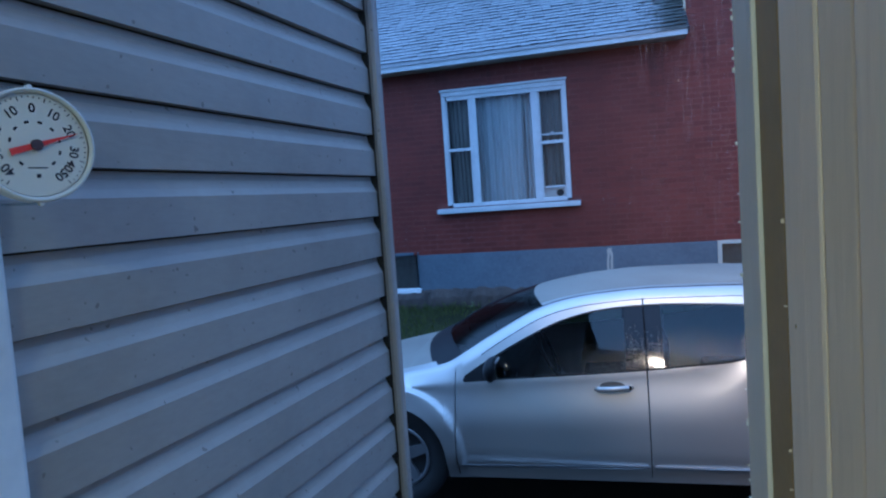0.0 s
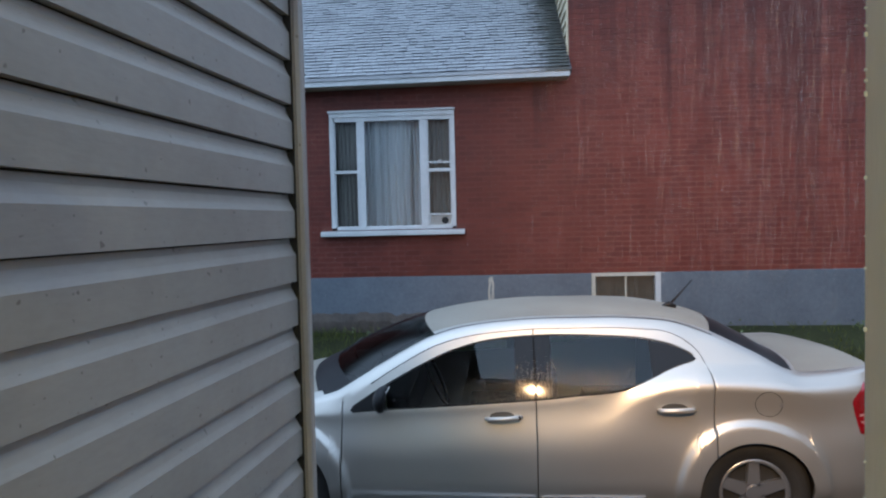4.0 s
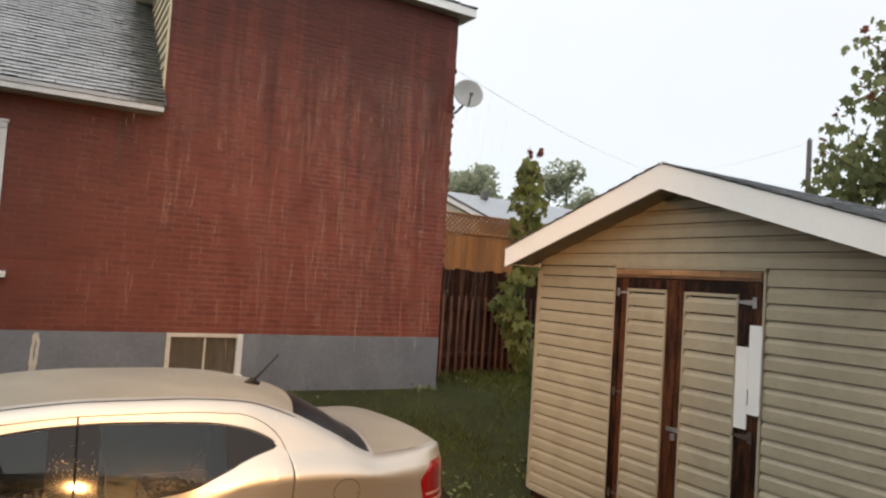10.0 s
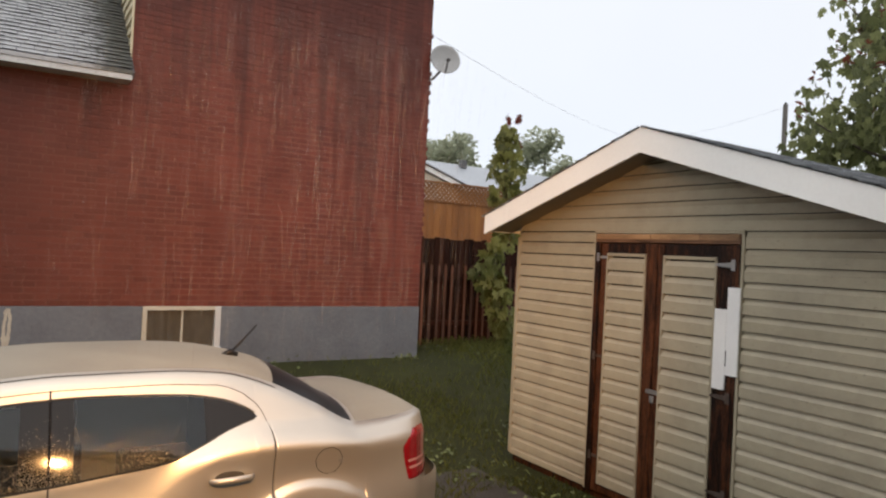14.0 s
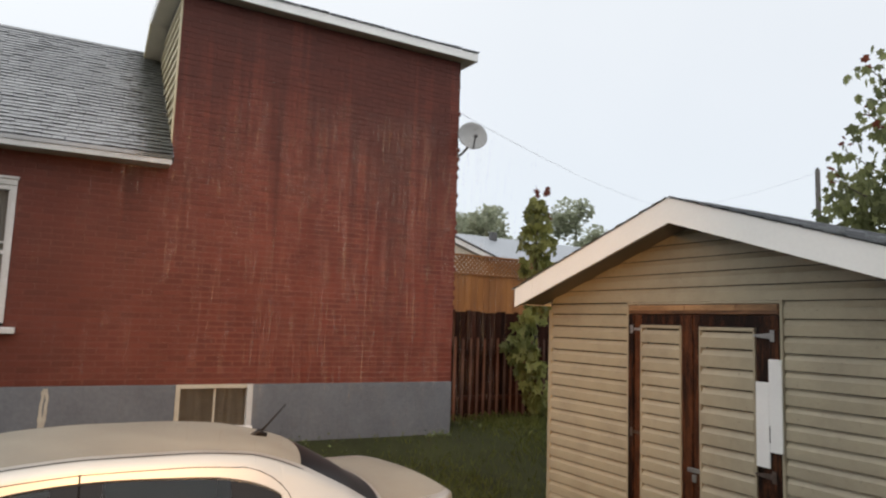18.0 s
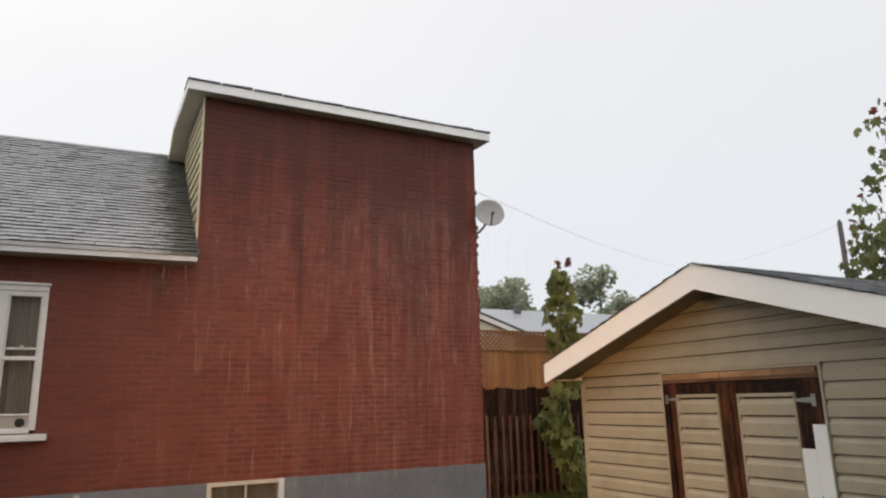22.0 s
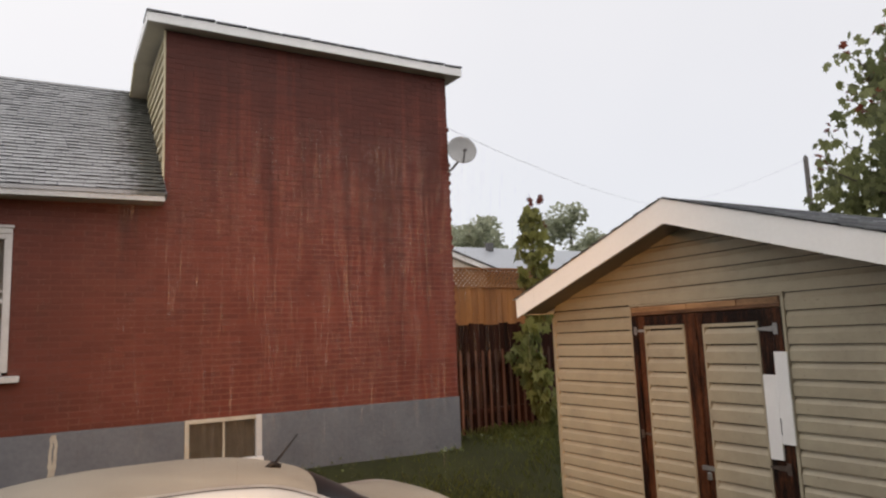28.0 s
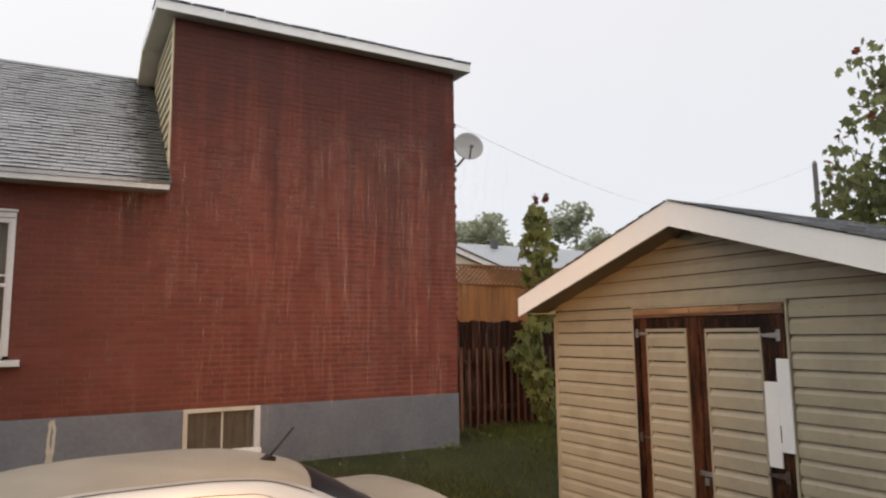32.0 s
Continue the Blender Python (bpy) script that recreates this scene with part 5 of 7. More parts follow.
def car():
    car_ob = empty("parked_car", "silver four-door sedan wet with rain, tinted windows and red tail lamps", "car")
    cuts = (1.35, 2.53, 3.565)           # front door edge, pillar, rear door edge
    us = sorted({round(0.0135 * i, 4) for i in range(360)} | {round(W_FRONT + ARCH_R * math.cos(a * math.pi / 28), 4) for a in range(29)}
                | {round(W_REAR + ARCH_R * math.cos(a * math.pi / 28), 4) for a in range(29)}
                | {c + d for c in cuts for d in (-0.004, -0.0025, 0.0025, 0.004)} | {2.41, 2.63, 3.21, 3.23, 1.40, 1.60, 3.49, 3.495, 3.50, 4.85})
    us = [u for i, u in enumerate(us) if i == 0 or u - us[i - 1] > 0.0012]

    def column(u):
        lo, belt, rail = arch(u), shoulder(u), lerp_table(RAIL, u)
        in_glass = 1.40 <= u <= 3.50
        g0 = lerp_table(GLASS_LO, u) if in_glass else belt + (rail - belt) * 0.35
        g1 = lerp_table(GLASS_HI, u) if in_glass else belt + (rail - belt) * 0.65
        g1 = max(g1, g0)
        top = max(rail, g1 + 0.01)
        lower = [lo + (belt - lo) * i / 22 for i in range(23)]
        ws = lower + [belt + (g0 - belt) * 0.5, g0] + [g0 + (g1 - g0) * t for t in (0.2, 0.4, 0.6, 0.8, 1.0)] + [g1 + (top - g1) * 0.5, top]
        return ws
    GL0, GL1, NROW = 24, 29, 32
    cross = [0.06, 0.14, 0.26, 0.42, 0.62, 0.82, 1.0]

    def point(u, w, side):
        v = side_in(u, w)
        for c in cuts:
            if abs(u - c) < 0.003 and 0.24 < w < min(lerp_table(RAIL, u) - 0.048, 1.03 if c > 3 else 2):
                v += 0.010
        y = v if side == 0 else 2 * HALF - v
        return (CAR_X + tuck(u), CAR_Y + y, sink(u, w))
    grids = {}
    for side in (0, 1):
        grids[side] = [[point(u, w, side) for w in column(u)] for u in us]
    # cross surface: from rail to centre
    def cross_point(u, i, side):
        t = cross[i]
        rail, crown = lerp_table(RAIL, u), lerp_table(CROWN, u)
        rin = side_in(u, max(rail, 0.3))
        v = rin + (HALF - rin) * t
        w = rail + (crown - rail) * (1 - (1 - t) ** 2.2)
        bow = 0.0
        if 1.0 < u < 2.3:
            bow = -0.24 * (1 - (1 - t) ** 2) * smooth(0.9, 1.35, u) * smooth(2.4, 1.5, u)
        if 3.2 < u < 4.5:
            bow = 0.13 * (1 - (1 - t) ** 2) * smooth(3.2, 3.6, u) * smooth(4.5, 4.1, u)
        y = v if side == 0 else 2 * HALF - v
        return (CAR_X + tuck(u) + bow, CAR_Y + y, sink(u, w))
    bins = {}

    def put(key, quad):
        bins.setdefault(key, []).append(quad)
    n = len(us)
    for i in range(n - 1):
        um = (us[i] + us[i + 1]) / 2
        for side in (0, 1):
            g = grids[side]
            for k in range(NROW - 1):
                quad = [g[i][k], g[i + 1][k], g[i + 1][k + 1], g[i][k + 1]]
                if side:
                    quad = quad[::-1]
                wm = (quad[0][2] + quad[2][2]) / 2
                key = ("body", 0)
                rail = lerp_table(RAIL, um)
                if GL0 <= k < GL1 and 1.40 <= um <= 3.50:
                    if um < 1.64:
                        key = ("corner_trim", side)
                    elif um < 2.41:
                        key = ("front_glass", side)
                    elif um < 2.63:
                        key = ("pillar_cover", side)
                    elif um < 3.22:
                        key = ("rear_glass", side)
                    else:
                        key = ("quarter_trim", side)
                elif any(abs(um - c) < 0.003 and 0.22 < wm < min(rail - 0.048, 1.03 if c > 3 else 2) for c in cuts):
                    key = ("door_gap", side, int(um), k < GL0)
                elif cuts[0] < um < cuts[1] and wm < rail - 0.048:
                    key = ("front_door", side)
                elif cuts[1] < um < cuts[2] and wm < rail - 0.048:
                    key = ("rear_door", side)
                put(key, quad)
            for k in range(len(cross)):
                a = [g[i][-1], g[i + 1][-1]] if k == 0 else [cross_point(us[i], k - 1, side), cross_point(us[i + 1], k - 1, side)]
                b = [cross_point(us[i], k, side), cross_point(us[i + 1], k, side)]
                quad = [a[0], a[1], b[1], b[0]]
                if side:
                    quad = quad[::-1]
                key = ("body", 0)
                if k == 1 and 1.42 <= um < 1.93:
                    key = ("windscreen", 0)
                elif k == 1 and 1.24 < um < 1.42:
                    key = ("cowl", 0)
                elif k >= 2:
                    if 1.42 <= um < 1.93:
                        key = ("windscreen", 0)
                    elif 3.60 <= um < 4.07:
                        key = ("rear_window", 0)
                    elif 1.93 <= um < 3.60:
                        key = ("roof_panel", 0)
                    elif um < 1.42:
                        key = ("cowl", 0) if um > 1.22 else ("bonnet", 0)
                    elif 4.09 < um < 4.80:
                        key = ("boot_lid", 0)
                put(key, quad)
    # ends
    for i in (0, n - 1):
        ring = grids[0][i] + [cross_point(us[i], k, 0) for k in range(len(cross))]
        ring2 = grids[1][i] + [cross_point(us[i], k, 1) for k in range(len(cross))]
        for k in range(len(ring) - 1):
            put(("bumper_skin", i), [ring[k], ring[k + 1], ring2[k + 1], ring2[k]])
    looks = {"front_glass": M_CARGLASS, "rear_glass": M_CARGLASS, "windscreen": M_CARGLASS_W, "rear_window": M_REARGLASS, "roof_panel": M_PAINT_WET_DIM, "boot_lid": M_PAINT_WET_DIM, "bonnet": M_PAINT_WET_DIM, "pillar_cover": M_SATIN,
             "quarter_trim": M_SATIN, "corner_trim": M_BLACK, "door_gap": M_DARK, "cowl": M_BLACK}
    labels = {"front_glass": "tinted side window", "rear_glass": "tinted side window", "windscreen": "dark raked windscreen", "rear_window": "dark rear window", "pillar_cover": "gloss black pillar cover"}
    made = {}
    for key, quads in bins.items():
        bm = bmesh.new()
        for quad in quads:
            vs = [bm.verts.new(p) for p in quad]
            bm.faces.new(vs)
        bmesh.ops.remove_doubles(bm, verts=bm.verts, dist=0.0006)
        bmesh.ops.dissolve_degenerate(bm, edges=bm.edges, dist=0.0004)
        made[key] = part(key[0], bm, looks.get(key[0], M_PAINT), car_ob, labels.get(key[0], ""), smooth=True)

    for key in [q for q in bins if q[0] in ("pillar_cover", "quarter_trim")]:
        v = [(p[0], p[1] + (0.008 if key[1] == 0 else -0.008), p[2]) for quad in bins[key] for p in quad]
        obj("backing", v, [tuple(range(i, i + 4)) for i in range(0, len(v), 4)], M_DARK, made[key])

    def side_point(u, w, out=0.0, side=0):
        v = side_in(u, w) - out
        return Vector((CAR_X + tuck(u), CAR_Y + (v if side == 0 else 2 * HALF - v), sink(u, w)))

    def patch(name, outline, material, parent, out=0.006, depth=0.012, label=""):
        """A raised plate on the near side, its outline given in length and height."""
        m = len(outline)
        c = sum(q[0] for q in outline) / m, sum(q[1] for q in outline) / m
        v = [side_point(u, w, out - depth) for u, w in outline]
        for k in (1.0, 0.66, 0.33):
            v += [side_point(c[0] + (u - c[0]) * k, c[1] + (w - c[1]) * k, out) for u, w in outline]
        v.append(side_point(c[0], c[1], out))
        f = []
        for r in range(1 if m > 20 else 0, 3):
            f += [(r * m + i, r * m + (i + 1) % m, (r + 1) * m + (i + 1) % m, (r + 1) * m + i) for i in range(m)]
        f += [(3 * m + i, 3 * m + (i + 1) % m, 4 * m) for i in range(m)]
        return obj(name, v, f, material, parent, label, smooth=m > 20)

    def ribbon(name, line, material, parent, width=0.005, label=""):
        """A thin strip along a line of points, raised a hair off the skin; each point has its across direction."""
        v, f = [], []
        for p, across in line:
            v += [p - across * width / 2, p + across * width / 2]
        for i in range(len(line) - 1):
            f.append((2 * i, 2 * i + 1, 2 * i + 3, 2 * i + 2))
        return obj(name, v, f, material, parent, label)

    def side_line(pts, side=0, out=0.0012):
        ps = [side_point(u, w, out, side) for u, w in pts]
        line = []
        for i, p in enumerate(ps):
            d = (ps[min(i + 1, len(ps) - 1)] - ps[max(i - 1, 0)]).normalized()
            line.append((p, Vector((-d.z, 0, d.x))))
        return line

    for side in (0, 1):
        top = [(1.40 + 0.04 * i, lerp_table(RAIL, 1.40 + 0.04 * i) - 0.05) for i in range(3, 47)]
        top += [(3.30, 1.272), (3.38, 1.250), (3.44, 1.222), (3.49, 1.186), (3.525, 1.145), (3.55, 1.09), (3.561, 1.05), (3.565, 1.01)]
        ribbon("door_frame_seam", side_line(top, side), M_DARK, car_ob)
        around = [(1.41 + 0.025 * i, lerp_table(GLASS_HI, 1.41 + 0.025 * i) + 0.004) for i in range(84)]
        ribbon("window_seal", side_line(around, side, 0.002), M_RUBBER, car_ob, 0.012)
        under = [(1.41 + 0.025 * i, lerp_table(GLASS_LO, 1.41 + 0.025 * i) - 0.004) for i in range(84)]
        ribbon("window_seal", side_line(under, side, 0.002), M_RUBBER, car_ob, 0.012)
        line = []
        for i in range(103):
            u = 1.58 + 0.02 * i
            p, q = Vector(cross_point(u, 0, side)), Vector(cross_point(u, 1, side))
            line.append((p + Vector((0, 0, 0.002)), (q - p).normalized()))
        ribbon("roof_moulding", line, M_RUBBER, car_ob, 0.012, "black roof moulding strip")
        line = []
        for i in range(21):
            u = 4.10 + 0.02 * i
            p, q = Vector(cross_point(u, 0, side)), Vector(cross_point(u, 1, side))
            line.append((p.lerp(q, 0.6) + Vector((0, 0, 0.0015)), (q - p).normalized()))
        ribbon("boot_lid_seam", line, M_DARK, car_ob, 0.005)

    # side mouldings, door handles, mirror, fuel flap
    for a, b in ((1.38, 2.51), (2.55, 3.16)):
        patch("side_moulding", [(a, 0.295), (b, 0.298), (b + 0.01, 0.306), (b, 0.314), (a, 0.311)], M_RIM, car_ob, 0.014, 0.02, "thin bright side moulding")
    for door, u0, w in (("front_door", 2.225, 0.783), ("rear_door", 3.235, 0.836)):
        d = made[(door, 0)]
        # raised dark oval paints the shade of a handle recess; skin stays unhollowed
        patch("recess_shade", [(u0 + 0.10 + 0.075 * math.cos(t), w + 0.008 + 0.028 * math.sin(t)) for t in [k * math.pi / 8 for k in range(16)]], M_HANDLE_SHADE, d, 0.002, 0.01)
        pts = [side_point(u0, w - 0.004, 0.008), side_point(u0 + 0.03, w - 0.002, 0.035), side_point(u0 + 0.11, w + 0.001, 0.042), side_point(u0 + 0.19, w + 0.006, 0.035), side_point(u0 + 0.215, w + 0.006, 0.010)]
        tube("door_handle", pts, [0.011, 0.016, 0.017, 0.016, 0.012], M_PAINT, d, 10, "body-coloured pull handle")
    patch("door_lock", [(2.425 + 0.012 * math.cos(t), 0.791 + 0.012 * math.sin(t)) for t in [k * math.pi / 6 for k in range(12)]], M_BLACK, made[("front_door", 0)], 0.046, 0.02)
    ring = [(3.872 + 0.079 * math.cos(t), 0.903 + 0.079 * math.sin(t)) for t in [k * math.pi / 18 for k in range(36)]]
    patch("fuel_gap", ring, M_DARK, car_ob, 0.0008, 0.003)
    ring = [(3.872 + 0.0755 * math.cos(t), 0.903 + 0.0755 * math.sin(t)) for t in [k * math.pi / 18 for k in range(36)]]
    flap = patch("fuel_flap", ring, M_PAINT, car_ob, 0.0014, 0.003, "round fuel flap")
    patch("flap_tab", [(3.932, 0.893), (3.952, 0.893), (3.952, 0.913), (3.932, 0.913)], M_RIM, flap, 0.0055, 0.006)
    # mirror
    mirror = empty("door_mirror", "black door mirror", "")
    mirror.parent = car_ob
    bm = bmesh.new()
    bmesh.ops.create_icosphere(bm, subdivisions=3, radius=1.0)
    for q in bm.verts:
        x, y, z = q.co
        q.co = Vector((CAR_X + 1.625 + 0.06 * x * (1.0 if x < 0 else 0.5) + 0.01 * z, CAR_Y - 0.075 + 0.105 * y, 0.935 + 0.078 * z * (1 - 0.15 * y)))
    part("housing", bm, M_BLACK, mirror, "", smooth=True)
    part("mirror_glass", bevel_box(CAR_X + 1.648, CAR_X + 1.657, CAR_Y - 0.145, CAR_Y + 0.0, 0.88, 0.99, 0.004), M_MIRROR, mirror)
    tube("mirror_arm", [(CAR_X + 1.60, CAR_Y + 0.09, 0.87), (CAR_X + 1.61, CAR_Y - 0.02, 0.89)], [0.03, 0.025], M_BLACK, mirror, 8)
    # antenna at the back of the roof
    ant = empty("aerial", "short black whip aerial", "")
    ant.parent = car_ob
    ax, ay, az = CAR_X + 3.50, CAR_Y + 0.75, 1.352
    tube("aerial_base", [(ax - 0.05, ay, az - 0.012), (ax, ay, az + 0.012), (ax + 0.05, ay, az - 0.005)], [0.012, 0.022, 0.012], M_BLACK, ant, 8)
    tube("whip", [(ax, ay, az), (ax + 0.07, ay, az + 0.075), (ax + 0.16, ay, az + 0.175)], [0.009, 0.007, 0.006], M_BLACK, ant, 6)
    # tail lamps wrap round the corner
    for side in (0, 1):
        rows, cols = 20, 10
        v, f = [], []
        def edge(w):
            if w < 0.885:
                return 4.465 - 0.06 * (w - 0.665) / 0.22, 4.72
            return 4.405 + 0.11 * ((w - 0.885) / 0.10) ** 1.3, 4.70 - 0.04 * (w - 0.885) / 0.1
        for j in range(rows + 1):
            w = 0.665 + (0.985 - 0.665) * j / rows
            a, b = edge(w)
            for i in range(cols + 1):
                u = a + (b - a) * i / cols
                v.append(side_point(u, w + 0.03, 0.010 - 0.008 * (i == 0) - 0.006 * (j in (0, rows)), side))
        cells = {"red": [], "clear": []}
        for j in range(rows):
            for i in range(cols):
                q = (j * 11 + i, j * 11 + i + 1, (j + 1) * 11 + i + 1, (j + 1) * 11 + i)
                cells["clear" if j in (5, 8) and 1 <= i < 9 else "red"].append(q if side == 0 else q[::-1])
        lamp = obj("tail_lamp", v, cells["red"], M_RED, car_ob, "red tail lamp", smooth=True)
        for row in (5, 8):
            strip = [q for q in cells["clear"] if min(q) // 11 == row]
            ids = sorted({i for q in strip for i in q})
            obj("reverse_lens", [v[i] for i in ids], [tuple(ids.index(i) for i in q) for q in strip], M_CLEAR, lamp, "pale lens strip")
    # lip of the boot and rear bumper step
    v, f = [], []
    for j, (w, o) in enumerate(((0.24, 0.0), (0.34, 0.035), (0.55, 0.045), (0.63, 0.035), (0.652, 0.0))):
        for i in range(25):
            t = -1 + 2 * i / 24
            y = CAR_Y + HALF + t * (HALF - 0.095)
            x = CAR_X + 4.795 + o * (1 - abs(t) ** 3) - 0.22 * abs(t) ** 8 - 0.06 * t * t
            v.append((x, y, w))
    for j in range(4):
        for i in range(24):
            f.append((j * 25 + i, j * 25 + i + 1, (j + 1) * 25 + i + 1, (j + 1) * 25 + i))
    obj("rear_bumper", v, f, M_PAINT, car_ob, smooth=True)
    # wipers
    for y0, y1 in ((0.35, 0.95), (0.95, 1.5)):
        tube("wiper", [(CAR_X + 1.28, CAR_Y + y0, 0.975), (CAR_X + 1.20, CAR_Y + (y0 + y1) / 2, 1.02), (CAR_X + 1.22, CAR_Y + y1, 1.03)], [0.008, 0.007, 0.005], M_BLACK, car_ob, 6)
    mirror_in = tube("cabin_mirror", [(CAR_X + 1.78, CAR_Y + 0.78, 1.20), (CAR_X + 1.77, CAR_Y + 0.90, 1.205), (CAR_X + 1.78, CAR_Y + 1.02, 1.20)], [0.025, 0.032, 0.025], M_BLACK, car_ob, 8)
    # cabin
    def inside(name, x0, x1, y0, y1, z0, z1, m=M_SEAT, r=0.04):
        return box(name, CAR_X + x0, CAR_X + x1, CAR_Y + y0, CAR_Y + y1, z0, z1, m, car_ob, r)
    inside("floor_pan", 1.2, 4.3, 0.15, 1.66, 0.26, 0.32, M_SEAT, 0.0)
    inside("dashboard", 1.36, 1.75, 0.16, 1.65, 0.58, 0.87, M_BLACK, 0.05)
    for y in (0.24, 1.02):
        inside("seat_cushion", 2.1, 2.6, y, y + 0.52, 0.40, 0.58)
        inside("seat_back", 2.5, 2.68, y, y + 0.52, 0.55, 1.03)
        inside("headrest", 2.56, 2.66, y + 0.13, y + 0.39, 1.05, 1.21)
    inside("rear_bench", 3.0, 3.5, 0.2, 1.61, 0.40, 0.60)
    inside("rear_backrest", 3.45, 3.62, 0.2, 1.61, 0.58, 1.0)
    inside("parcel_shelf", 3.62, 4.0, 0.28, 1.53, 0.94, 0.97)
    v, f = [], []
    for i in range(28):
        t = 2 * math.pi * i / 28
        for k in range(6):
            s = 2 * math.pi * k / 6
            rr = 0.18 + 0.014 * math.cos(s)
            x, y, z = 0.014 * math.sin(s), rr * math.cos(t), rr * math.sin(t)
            v.append((CAR_X + 1.90 + x - 0.4 * z, CAR_Y + 0.5 + y, 0.92 + z * 0.9))
    for i in range(28):
        for k in range(6):
            f.append((i * 6 + k, ((i + 1) % 28) * 6 + k, ((i + 1) % 28) * 6 + (k + 1) % 6, i * 6 + (k + 1) % 6))
    obj("steering_wheel", v, f, M_BLACK, car_ob, smooth=True)
    # wheel wells and wheels
    for u in (W_FRONT, W_REAR):
        for side in (0, 1):
            yc = CAR_Y + (0.115 if side == 0 else 2 * HALF - 0.115)
            wheel = empty("wheel", "alloy wheel with black tyre", "")
            wheel.parent = car_ob
            prof = [(0.20, -0.10), (0.30, -0.107), (0.325, -0.095), (0.333, -0.06), (0.334, 0.06), (0.325, 0.095), (0.30, 0.107), (0.20, 0.10)]
            seg, v, f = 44, [], []
            for i in range(seg):
                t = 2 * math.pi * i / seg
                for r, d in prof:
                    v.append((CAR_X + u + r * math.cos(t), yc + d, 0.334 + r * math.sin(t)))
            m = len(prof)
            for i in range(seg):
                j = (i + 1) % seg
                for k in range(m):
                    f.append((i * m + k, i * m + (k + 1) % m, j * m + (k + 1) % m, j * m + k))
            obj("tyre", v, f, M_RUBBER, wheel, smooth=True)
            rim = part("rim", disc_bm((CAR_X + u, yc, 0.334), (0, 1, 0), 0.203, 0.12, 36), M_RUBBER, wheel)
            sgn = -1 if side == 0 else 1
            for k in range(5):
                t = 2 * math.pi * k / 5 + 0.3
                c, s = math.cos(t), math.sin(t)
                q = [(0.03, -0.04), (0.193, -0.028), (0.193, 0.028), (0.03, 0.04)]
                vv = [(CAR_X + u + r * c - w * s, yc + sgn * (0.085 if j < 4 else 0.06), 0.334 + r * s + w * c) for j, (r, w) in enumerate(q + q)]
                obj("spoke", vv, [(0, 1, 2, 3), (4, 7, 6, 5), (0, 4, 5, 1), (1, 5, 6, 2), (2, 6, 7, 3), (3, 7, 4, 0)], M_RIM, rim)
            part("hub_cap", disc_bm((CAR_X + u, yc + sgn * 0.08, 0.334), (0, 1, 0), 0.05, 0.03, 20, 0.006), M_RIM, rim)
            seg, v, f = 40, [], []
            for i in range(seg):
                t = 2 * math.pi * i / seg
                for r, d in ((0.18, 0.09), (0.205, 0.104), (0.20, 0.085)):
                    v.append((CAR_X + u + r * math.cos(t), yc + sgn * d, 0.334 + r * math.sin(t)))
            for i in range(seg):
                j = (i + 1) % seg
                for k in range(2):
                    f.append((i * 3 + k, j * 3 + k, j * 3 + k + 1, i * 3 + k + 1))
            obj("rim_lip", v, f, M_RIM, rim, smooth=True)
        for ya, yb in ((0.02, 0.55), (1.26, 2 * HALF - 0.02)):
            seg, v, f = 24, [], []
            for i in range(seg + 1):
                t = math.pi * i / seg
                for y in (ya, yb):
                    v.append((CAR_X + u + 0.347 * math.cos(t), CAR_Y + y, 0.30 + 0.38 * math.sin(t)))
            for i in range(seg):
                f.append((i * 2, i * 2 + 2, i * 2 + 3, i * 2 + 1))
            obj("wheel_well", v, f, M_RUBBER, car_ob)
    rng = random.Random(44)
    v, f = [], []
    def drop(u, w, r):
        c = side_point(u, w, 0.001)
        b = len(v)
        for i in range(6):
            t = math.pi * i / 3
            v.append(c + Vector((r * math.cos(t), -0.0004, r * 1.25 * math.sin(t))))
        for i in range(6):
            t = math.pi * i / 3
            v.append(c + Vector((0.6 * r * math.cos(t), -0.5 * r, 0.75 * r * math.sin(t) - 0.1 * r)))
        v.append(c + Vector((0, -0.65 * r, -0.1 * r)))
        for i in range(6):
            k = (i + 1) % 6
            f.extend([(b + i, b + k, b + 6 + k, b + 6 + i), (b + 6 + i, b + 6 + k, b + 12)])
    n = 0
    while n < 4200:
        u = rng.gauss(2.60, 0.34)
        n += 1
        if not 1.75 < u < 3.12:
            continue
        lo, hi = lerp_table(GLASS_LO, u), lerp_table(GLASS_HI, u)
        t = min(0.80, abs(rng.gauss(0.10, 0.22)))
        w = lo + (hi - lo) * t
        drop(u, w, rng.uniform(0.0009, 0.0020))
    drops = obj("rain_film", v, f, M_WATER, car_ob, "rain drops on the side windows", smooth=True)
    drops["kind"] = "stuff"
    inside("underbody", 0.4, 4.6, 0.35, 1.46, 0.19, 0.25, M_RUBBER, 0.0)
    return car_ob


M_CARGLASS_W = glass("car_glass_wet", (0.20, 0.25, 0.24), 0.1, 0.14, 0.5)
M_REARGLASS = glass("rear_glass_wet", (0.08, 0.10, 0.098), 0.0, 0.30, 0.40)
M_HANDLE_SHADE = plain("handle_shade", (0.10, 0.095, 0.085), 0.4, 0.5)
M_WATER = plain("water", (0.58, 0.54, 0.47), 0.24, 0.7)
M_MIRROR = plain("mirror_silver", (0.8, 0.8, 0.8), 0.02, 1.0)
car()


